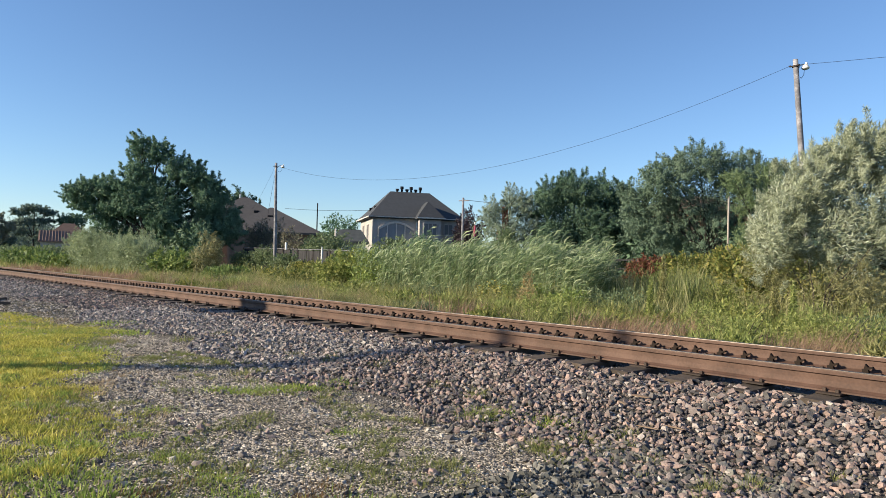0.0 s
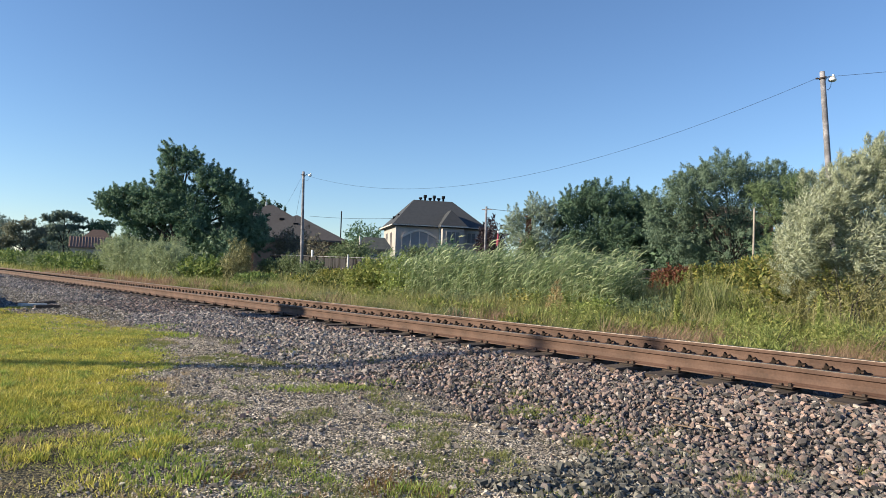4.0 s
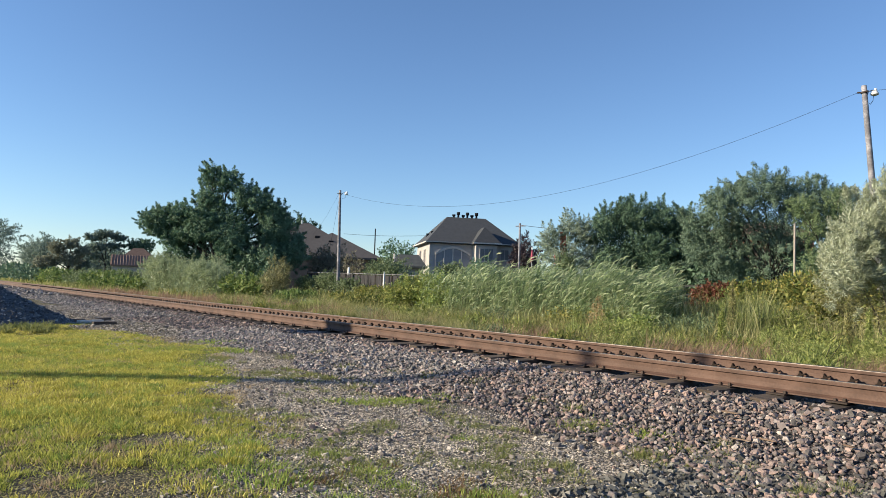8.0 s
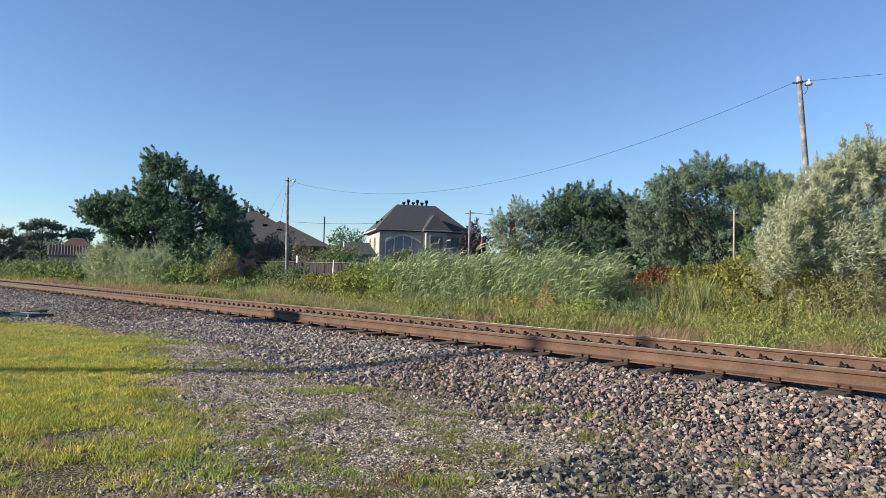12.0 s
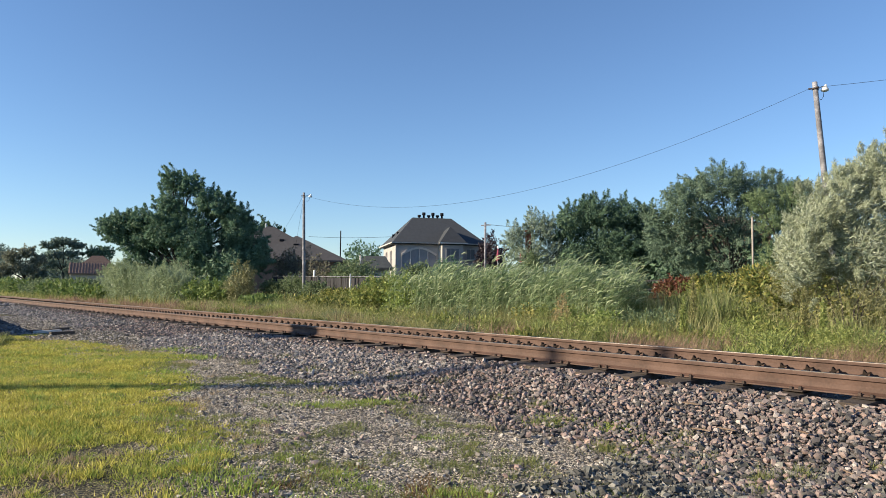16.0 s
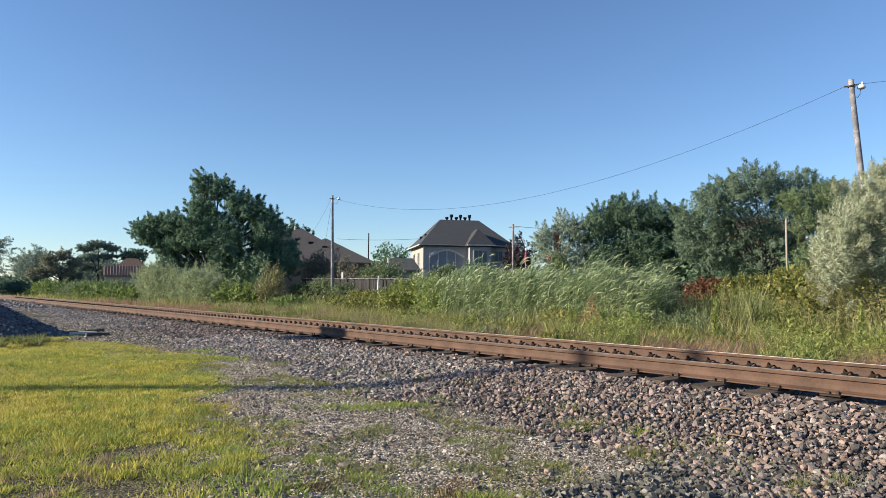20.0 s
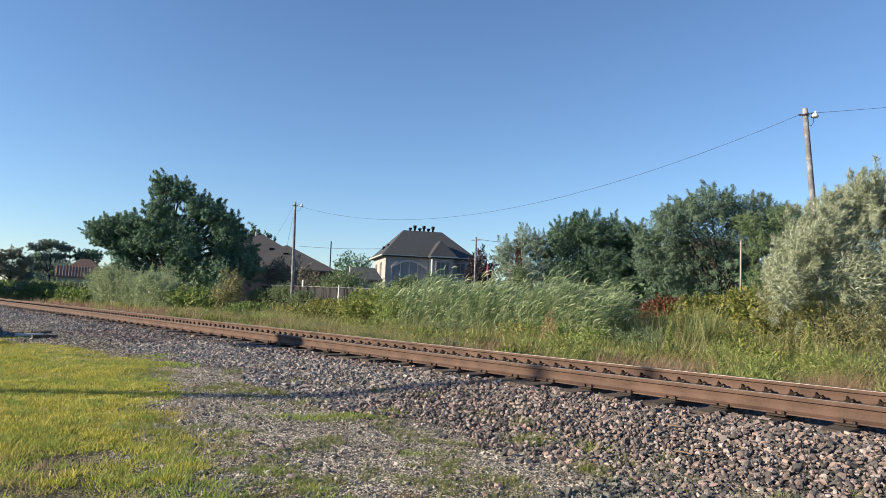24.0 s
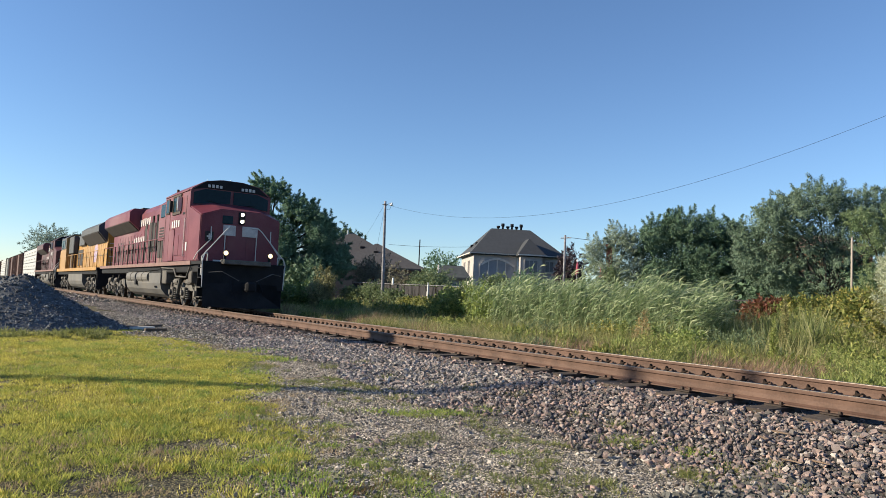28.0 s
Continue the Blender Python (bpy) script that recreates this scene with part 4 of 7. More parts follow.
tree("broadleaf_tree", -14.3, 34.0, swell([
    ((-3.2, 0, 6.2), (0.95, 1.7, 1.2)), ((-2.0, 0, 6.6), (1.2, 2.0, 1.3)), ((-0.5, 0, 7.2), (1.4, 2.2, 1.35)), ((1.3, 0, 7.0), (1.3, 2.2, 1.35)), ((2.8, 0, 6.4), (1.3, 2.0, 1.35)), ((4.3, 0, 5.4), (1.5, 2.0, 1.6)), ((6.3, 0, 4.2), (1.8, 2.0, 1.9)), ((0.2, 0.4, 4.9), (3.3, 2.0, 1.9)), ((1.5, 0.8, 2.6), (4.2, 1.8, 2.0)), ((-2.2, 0.9, 3.4), (1.5, 1.4, 2.0)), ((-3.9, 1.2, 4.3), (1.0, 1.2, 1.9)), ((-2.4, 0.6, 5.0), (1.3, 1.2, 1.1))], 1.17, 0.1),
    165000, L_MID, "tall grey-green tree with an open crown", 0.15, (0.07, 0.13), 0.4, 8, turn=ACROSS, reach=1.05, rise=0.3, core=0.34)
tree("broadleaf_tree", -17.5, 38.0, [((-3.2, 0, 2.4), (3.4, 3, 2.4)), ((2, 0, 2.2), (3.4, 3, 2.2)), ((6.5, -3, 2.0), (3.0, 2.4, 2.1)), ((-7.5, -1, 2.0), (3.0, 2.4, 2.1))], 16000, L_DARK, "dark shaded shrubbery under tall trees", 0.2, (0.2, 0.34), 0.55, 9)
tree("young_tree", -8.0, 27.0, [((0.3, 0, 5.6), (0.75, 0.9, 0.75)), ((0.9, 0, 4.7), (0.7, 0.9, 0.9)), ((0.1, 0, 4.4), (0.7, 0.8, 0.9)), ((-1.35, 0, 5.1), (0.65, 0.8, 0.75)), ((-0.9, 0, 4.2), (0.6, 0.8, 0.8)), ((0.2, 0, 3.1), (0.9, 0.8, 1.1)), ((-0.7, 0.2, 2.2), (0.9, 0.8, 1.0))], 24000, L_YOUNG, "feathery light green young tree before a tall one", 0.07, (0.06, 0.12), 0.3, 15, 0.3, ACROSS, wind=0.3, reach=0.5, rise=0.6, core=0.2)
tree("distant_tree", -129.5, 28.0, [((-0.9, 0, 6.7), (1.6, 1.4, 1.2)), ((1.0, 0, 7.0), (1.6, 1.4, 1.1)), ((0, 0, 5.2), (2.0, 1.5, 1.2))], 3000, L_DARK, "distant dark tree behind a tiled roof", 0.15, (0.25, 0.45), 0.55, 44, turn=70)
# the pale willow thicket
willow = tree("silver_willow", 1.5, 11.2, [
    ((-2.75, 0, 1.6), (0.55, 0.9, 1.0)), ((-2.4, 0, 2.4), (0.6, 0.9, 0.85)), ((-1.75, 0, 2.95), (0.6, 0.9, 0.85)), ((-1.15, 0, 3.4), (0.6, 0.9, 0.8)), ((-0.65, 0, 3.65), (0.7, 1.0, 0.8)), ((0.2, 0, 3.3), (0.8, 1.1, 0.9)),
    ((-1.2, -0.2, 1.9), (1.5, 1.0, 1.6)), ((1.0, 0, 2.6), (1.4, 1.4, 1.5)), ((0.8, -0.4, 1.5), (1.6, 0.9, 1.3)), ((3.0, 0, 2.4), (1.8, 1.5, 1.8))],
    190000, L_SILVER, "tall silvery willow thicket blowing in the wind", 0.05, (0.06, 0.12), 0.14, 11, 0.35, ACROSS, wind=0.45, reach=0.5, rise=0.9, core=0.35)
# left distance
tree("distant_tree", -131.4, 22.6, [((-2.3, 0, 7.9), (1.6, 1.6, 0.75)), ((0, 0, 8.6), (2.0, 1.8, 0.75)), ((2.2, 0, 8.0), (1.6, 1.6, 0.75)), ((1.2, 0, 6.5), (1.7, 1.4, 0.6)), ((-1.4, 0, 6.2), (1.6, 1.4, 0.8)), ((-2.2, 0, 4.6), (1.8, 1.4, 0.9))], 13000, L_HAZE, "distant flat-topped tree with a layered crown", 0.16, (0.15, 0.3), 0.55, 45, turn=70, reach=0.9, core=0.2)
L_AUTUMN = leaf_mat("browning_leaf", [(0.15, 0.17, 0.12), (0.22, 0.235, 0.17), (0.31, 0.305, 0.22)], vary=0.3)
tree("distant_tree", -113.0, 13.4, [((-1.7, 0, 5.0), (1.5, 1.4, 1.2)), ((0.3, 0, 5.7), (1.5, 1.4, 1.1)), ((1.8, 0, 4.6), (1.2, 1.3, 1.0)), ((0, 0, 3.4), (2.6, 1.6, 1.5)), ((-3.4, 0, 2.6), (1.8, 1.4, 1.4))], 13000, L_AUTUMN, "distant tree with browning leaves beside the railway", 0.14, (0.13, 0.26), 0.55, 46, turn=75, reach=0.9)
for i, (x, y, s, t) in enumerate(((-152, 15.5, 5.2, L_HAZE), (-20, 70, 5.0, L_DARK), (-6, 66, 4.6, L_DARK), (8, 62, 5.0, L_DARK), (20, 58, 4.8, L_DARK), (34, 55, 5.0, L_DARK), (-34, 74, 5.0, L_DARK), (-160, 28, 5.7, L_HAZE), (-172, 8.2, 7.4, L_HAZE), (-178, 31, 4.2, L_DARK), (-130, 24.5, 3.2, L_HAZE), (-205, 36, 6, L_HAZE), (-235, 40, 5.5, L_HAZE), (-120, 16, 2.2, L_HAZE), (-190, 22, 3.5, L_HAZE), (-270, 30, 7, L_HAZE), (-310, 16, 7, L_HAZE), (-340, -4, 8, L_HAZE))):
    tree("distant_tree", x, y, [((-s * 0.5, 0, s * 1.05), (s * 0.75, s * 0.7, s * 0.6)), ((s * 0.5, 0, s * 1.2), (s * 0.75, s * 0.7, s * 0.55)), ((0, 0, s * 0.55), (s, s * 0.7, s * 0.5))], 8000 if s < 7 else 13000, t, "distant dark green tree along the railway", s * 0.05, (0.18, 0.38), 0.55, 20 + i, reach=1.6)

windy = [willow, silver]

# ---- low growth ----


def strew(n, x0, x1, y0, y1, g):
    x, y = g.uniform(x0, x1, n), g.uniform(y0, y1, n)
    return x, y, ground_z(x, y)


def patchy(x, y, s, seed, g, sharp=1.0):
    """Keeps about half of the places, in patches of about s metres."""
    f = np.sin(x / s + seed) * np.cos(y / s * 1.3 + seed * 2) + 0.6 * np.sin(x / s * 2.3 + y / s * 1.7 + seed * 3) + 0.4 * np.sin(x / s * 4.7 - y / s * 3.9 + seed)
    return g.uniform(-1.2, 1.2, len(x)) / sharp < f


def grass_patch(name, label, category, n, x0, x1, y0, y1, h, w, material, lean=(0.1, 0.02), seed=1, patch=None, keep=None, curl=0.6, short=False):
    g = np.random.default_rng(seed)
    x, y, z = strew(n, x0, x1, y0, y1, g)
    k = np.ones(n, bool)
    if patch:
        k &= patchy(x, y, patch, seed, g)
    if keep is not None:
        k &= keep(x, y, g)
    x, y, z = x[k], y[k], z[k]
    m = len(x)
    hh = g.uniform(h[0], h[1], m) * (0.75 + 0.35 * np.sin(x * 1.9 + seed) * np.cos(y * 2.1))
    ww = g.uniform(w[0], w[1], m)
    ln = g.normal(size=(m, 2)) * hh[:, None] * 0.28 + np.array(lean) * hh[:, None] / 0.5
    foot_p = np.stack([x, y, z - 0.01], 1)
    v, f = sprigs(foot_p, hh, ww, ln * 2.6) if short else blades(foot_p, hh, ww, ln, g.uniform(0.3, 1.2, m) * curl)
    return tagged(mesh_thing(name, v, f, material), label, category, kind="stuff")


def value_noise(x, y, size, seed):
    """Smooth noise of 0 to 1 in cells of that size."""
    tab = np.random.default_rng(seed).uniform(size=(64, 64))
    u, w = x / size, y / size
    i, k = np.floor(u).astype(int), np.floor(w).astype(int)
    fu, fw = u - i, w - k
    fu, fw = fu * fu * (3 - 2 * fu), fw * fw * (3 - 2 * fw)
    a = tab[i % 64, k % 64] * (1 - fu) + tab[(i + 1) % 64, k % 64] * fu
    b = tab[i % 64, (k + 1) % 64] * (1 - fu) + tab[(i + 1) % 64, (k + 1) % 64] * fu
    return a * (1 - fw) + b * fw


def clouds(x, y, size, seed):
    return 0.55 * value_noise(x, y, size, seed) + 0.3 * value_noise(x, y, size * 0.4, seed + 1) + 0.15 * value_noise(x, y, size * 0.15, seed + 2)


def tufts(name, label, category, cx, cy, count, radius, h, w, material, seed, lean=(0.02, 0.01), bend=False):
    """Tufts of grass: blades that spread from each centre."""
    g = np.random.default_rng(seed)
    n = len(cx)
    q = np.repeat(np.arange(n), count)
    m = len(q)
    r = g.uniform(radius[0], radius[1], n)[q]
    off = g.normal(size=(m, 2)) * r[:, None] * 0.5
    x, y = cx[q] + off[:, 0], cy[q] + off[:, 1]
    tall = g.uniform(h[0], h[1], n)[q] * g.uniform(0.45, 1.1, m)
    ww = g.uniform(w[0], w[1], m)
    tip = off / r[:, None] * tall[:, None] * 0.7 + np.array(lean) * tall[:, None] * 2 + g.normal(size=(m, 2)) * tall[:, None] * 0.3
    p = np.stack([x, y, ground_z(x, y) - 0.008], 1)
    v, f = blades(p, tall, ww, tip, g.uniform(0.5, 1.4, m)) if bend else sprigs(p, tall, ww, tip)
    return tagged(mesh_thing(name, v, f, material), label, category, kind="stuff")


def places(n, x0, x1, y0, y1, seed, near=1.0):
    g = np.random.default_rng(seed)
    return x1 - (x1 - x0) * g.uniform(size=n) ** near, g.uniform(y0, y1, n), g


L_TUFT = leaf_mat("bright_tuft_blade", [(0.13, 0.2, 0.045), (0.27, 0.36, 0.075), (0.46, 0.48, 0.13)], through_light=0.42, patch=3, vary=0.6)
L_BLADE = leaf_mat("green_blade", [(0.12, 0.15, 0.05), (0.2, 0.22, 0.075), (0.31, 0.3, 0.11)], patch=1.5)
# the yard's lawn: dense in the middle, thinning over the gravel
x, y, g = places(34000, -15, 3.0, -7.4, -2.9, 31, 1.3)
inside = lawn_edge(x) - y
full = 1 - smooth_step(-0.6, 0.9, x + 0.35 * y + 1.6)
sure = smooth_step(-0.25, 0.3, inside + 0.9 * (clouds(x, y, 0.8, 3) - 0.5)) * (0.34 + 0.66 * full) * smooth_step(0.37, 0.53, clouds(x, y, 0.35, 8) + 0.05 + 0.2 * full)
k = g.uniform(size=len(x)) < sure
x, y = x[k], y[k]
tone = clouds(x, y, 1.1, 21) + 0.12 * g.normal(size=len(x)) + 0.26 * np.exp(-((x + 1.2) / 1.7) ** 2 - ((y + 4.9) / 0.8) ** 2) - 0.05 * smooth_step(-1.5, 1.0, x)
gold = tone > 0.48
bare = (clouds(x, y, 0.4, 61) + 0.14 * (1 - full[k]) > 0.63) & (g.uniform(size=len(x)) < 0.8)
gold_k, green_k = gold & ~bare, ~gold & ~bare
tufts("lawn_grass", "short yellow-green grass of the yard", "grass", x[gold_k], y[gold_k], 30, (0.05, 0.11), (0.016, 0.056), (0.007, 0.015), L_LAWN, 31)
tufts("lawn_grass", "green grass tufts in the yard", "grass", x[green_k], y[green_k], 30, (0.05, 0.11), (0.014, 0.056), (0.007, 0.015), L_GREENLAWN, 32)
x, y, g = places(3500, -16, 14, -16, -5, 39)
k = (y < lawn_edge(x) - 0.2 - g.uniform(0, 0.8, len(x))) & ((x > 3.4) | (y < -7.9)) & ((x - 6.5) ** 2 + (y + 7.4) ** 2 > 0.5)
tufts("lawn_grass", "rough grass of the yard behind the gravel", "grass", x[k], y[k], 12, (0.08, 0.2), (0.02, 0.06), (0.015, 0.03), L_GREENLAWN, 39)
x, y, g = places(2600, -13, 3.6, -8.0, -3.2, 38)
k = (y < lawn_edge(x) + 0.5) & (clouds(x, y, 0.8, 5) > 0.5)
tufts("dry_grass", "dry straw-coloured grass among the lawn", "grass", x[k], y[k], 26, (0.05, 0.12), (0.02, 0.07), (0.006, 0.012), L_STRAW, 38)
x, y, g = places(30, -10.0, -8.6, -7.2, -4.6, 33)
tufts("tall_grass", "taller dark green weeds before the gravel heap", "grass", x, y, 60, (0.1, 0.2), (0.08, 0.2), (0.012, 0.03), L_BLADE, 33, bend=True)
x, y, g = places(1100, -8, 2.6, -6.6, -3.4, 131, 0.9)
k = (y < lawn_edge(x) + 0.05) & (clouds(x, y, 0.9, 77) > 0.42)
tufts("lawn_tuft", "taller green grass tufts in the lawn", "grass", x[k], y[k], 60, (0.06, 0.14), (0.03, 0.075), (0.005, 0.011), L_TUFT, 132, bend=True)
x, y, g = places(2200, -9, 2.4, -6.8, -3.4, 133, 0.9)
k = (y < lawn_edge(x)) & (clouds(x, y, 0.3, 79) > 0.55)
tufts("lawn_tuft", "taller yellow-green grass tufts in the lawn", "grass", x[k], y[k], 50, (0.06, 0.12), (0.04, 0.085), (0.005, 0.01), L_LAWN, 134, bend=True)
# weeds over the gravel
CLUMPS = ((0.16, -4.38, 0.13), (0.85, -4.82, 0.1), (1.97, -5.45, 0.2), (1.63, -5.34, 0.17), (0.92, -5.18, 0.1), (0.43, -4.91, 0.1), (1.12, -4.58, 0.08), (1.52, -4.82, 0.1), (-0.09, -3.14, 0.16), (-0.01, -2.89, 0.16), (-0.11, -3.41, 0.14), (-0.01, -2.5, 0.18), (-0.29, -3.58, 0.16), (1.93, -2.22, 0.18), (2.14, -2.27, 0.14), (2.53, -2.11, 0.14), (1.61, -3.51, 0.1), (2.05, -4.76, 0.12), (2.42, -4.77, 0.12), (-6.37, -2.8, 0.3), (-5.08, -3.0, 0.25), (-3.57, -3.93, 0.25), (-6.78, -4.08, 0.3), (3.57, -3.79, 0.12), (2.94, -4.38, 0.18), (2.55, -5.19, 0.15))
for i, (x, y, r) in enumerate(CLUMPS):
    h = 0.4 * r
    tufts("weed_tuft", "bright green weed tuft growing in the gravel", "weeds", np.array([x, x + r * 0.6, x - r * 0.5]), np.array([y, y + r * 0.4, y - r * 0.5]), 130 if r < 0.2 else 90, (r * 0.8, r * 1.3), (h * 0.5, h), (0.004, 0.009) if r < 0.2 else (0.01, 0.02), L_TUFT, 300 + i, bend=True)
x, y, g = places(4000, -7, 6.5, -6.4, -2.0, 34)
k = (np.abs(y + 3.05 - 0.12 * x + 0.25 * np.sin(x * 1.3)) < 0.4) & (clouds(x, y, 0.6, 15) > 0.53)
tufts("gravel_weeds", "low green weeds along the foot of the ballast", "weeds", x[k], y[k], 44, (0.05, 0.14), (0.02, 0.07), (0.005, 0.011), L_BLADE, 34)
x, y, g = places(3600, -3, 4.8, -6.6, -2.8, 35)
k = (clouds(x, y, 0.5, 25) > 0.62) & (y > lawn_edge(x) - 0.2)
tufts("gravel_weeds", "scattered low weeds in the gravel", "weeds", x[k], y[k], 40, (0.04, 0.13), (0.015, 0.055), (0.005, 0.011), L_BLADE, 35)
x, y, g = places(260, 1.9, 3.3, -5.4, -4.2, 36)
k = clouds(x, y, 0.45, 12) > 0.5
tufts("dry_weeds", "dry reddish-brown creeping weeds in the gravel", "weeds", x[k], y[k], 26, (0.05, 0.12), (0.015, 0.05), (0.006, 0.012), L_FOOT, 36)
x, y, g = places(26, -4, 6, -3.2, -1.6, 37)
x, y = np.concatenate([x, [4.23, 4.08, 1.93, 4.6]]), np.concatenate([y, [-2.3, -2.5, -2.4, -1.9]])
tufts("gravel_weeds", "weed tufts on the ballast slope", "weeds", x, y, 110, (0.08, 0.16), (0.05, 0.11), (0.003, 0.007), L_BLADE, 37, bend=True)

# the verge beyond the track
ROSY = ((6000, -16.4, -13.4, 2.8, 4.8, 0.016), (6000, -20.8, -17.2, 2.8, 4.6, 0.018), (7500, -5.7, -3.5, 2.8, 5.2, 0.01), (9000, -1.55, 0.6, 2.8, 5.0, 0.009), (5000, 1.8, 3.5, 2.8, 3.9, 0.008), (22000, -46, -31, 2.6, 5.0, 0.04), (19000, -30, -22, 2.6, 4.6, 0.028), (6000, -11.2, -9.2, 2.9, 4.6, 0.012), (5000, 4.9, 6.8, 3.0, 4.6, 0.008))


def off_rosy(x, y):
    inside = np.zeros(len(x), bool)
    for n, x0, x1, y0, y1, w in ROSY:
        inside |= (x > x0) & (x < x1) & (y < y1)
    return ~inside


for i, (n, x0, x1, w) in enumerate(((7000, -13, 10, (0.01, 0.022)), (11000, -32, -13, (0.02, 0.04)), (16000, -75, -32, (0.03, 0.06)), (7000, -190, -75, (0.08, 0.16)))):
    far_k = 1.0 + 0.1 * i
    grass_patch("verge_grass", "long green grass swaying beside the railway", "grass", n, x0, x1, 2.55, 8.5, ((0.14, 0.14, 0.12, 0.2)[i], (0.34, 0.36, 0.28, 0.5)[i]), w, L_WEED, (0.14, 0.03), 40 + i, None, lambda x, y, g: (g.uniform(2.2, 3.6, len(x)) < y) & (off_rosy(x, y) | (g.uniform(size=len(x)) < 0.3)))
    grass_patch("seed_grass", "reddish feathery seed grass beside the railway", "grass", n // 2 if i else 4000, x0, x1, 2.6, 6.8, (0.2, 0.45), (w[0] * 0.5, w[1] * 0.55), L_STRAW, (0.16, 0.03), 50 + i, 1.7)
    grass_patch("meadow_grass", "high mixed grass in the ditch", "grass", n // 2 if i else 3500, x0, x1, 6, 14, (0.5, 1.05), (w[0] * 1.2, w[1] * 1.3), L_WEED, (0.16, 0.04), 60 + i, None)
L_TANGLE = leaf_mat("olive_tangle_blade", [(0.11, 0.125, 0.045), (0.29, 0.285, 0.115), (0.58, 0.52, 0.28)], through_light=0.45, patch=1.8, vary=0.5)
for i, (n, x0, x1, y0, y1, mt, lab, hh) in enumerate((
    (230, -24, 8, 2.9, 5.2, L_WEED, "arching green grass tussocks beside the railway", (0.25, 0.6)),
    (120, -24, 8, 2.7, 5.6, L_TANGLE, "tangled olive and straw grass tussocks beside the railway", (0.25, 0.55)),
    (150, -24, -4.5, 5.0, 8.4, L_TANGLE, "tall tangled olive grass before the reeds", (0.5, 1.0)),
    (240, -34, -7, 2.9, 5.0, L_TANGLE, "feathery olive seed grass in a dense band beside the rail", (0.4, 0.7)),
    (140, -24, 8, 4.6, 7.4, L_WEEDLEAF, "tall leafy green weeds before the reeds", (0.4, 0.85)))):
    x, y, g = places(n, x0, x1, y0, y1, 240 + i, 1.2)
    k = off_rosy(x, y) | (g.uniform(size=len(x)) < 0.06)
    x, y = x[k], y[k]
    fine = mt is L_TANGLE
    tufts("grass_tussock", lab, "grass", x, y, 120 if fine else 100, (0.16, 0.4), hh, (0.006, 0.014) if fine else (0.01, 0.022), mt, 250 + i, (0.05, 0.01), True)
L_ROSE = leaf_mat("rosy_seed_head", [(0.19, 0.115, 0.08), (0.3, 0.195, 0.138), (0.43, 0.31, 0.21)], patch=2.5, vary=0.5)
for i, (n, x0, x1, y0, y1, w) in enumerate(ROSY):
    grass_patch("rosy_grass", "patch of feathery rosy-brown seed grass beside the rail", "grass", int(n * 0.65), x0, x1, y0 + 0.4, y1 + 0.7, (0.4, 0.88) if x0 > -25 else (0.35, 0.7), (w * 0.7, w * 1.3), L_ROSE, (0.14, 0.03), 90 + i, 0.8)
L_STALK = leaf_mat("stalk_blade", [(0.09, 0.12, 0.04), (0.2, 0.24, 0.09), (0.46, 0.43, 0.23)], patch=1.5, vary=0.6)
grass_patch("dry_reeds", "pale dry upright grass stalks behind the verge", "grass", 8000, -9.5, 9, 6.6, 12.0, (0.65, 1.2), (0.01, 0.022), leaf_mat("dry_stalk", [(0.12, 0.135, 0.045), (0.25, 0.255, 0.1), (0.5, 0.45, 0.23)], patch=1.5, vary=0.6), (0.012, 0.006), 71, curl=0.2)


grass_patch("green_stalks", "tall upright green and straw stalks before the vine fence", "grass", 4500, -11.0, -2.5, 9.4, 13.0, (1.05, 1.75), (0.014, 0.028), L_STALK, (0.015, 0.006), 72, curl=0.2)


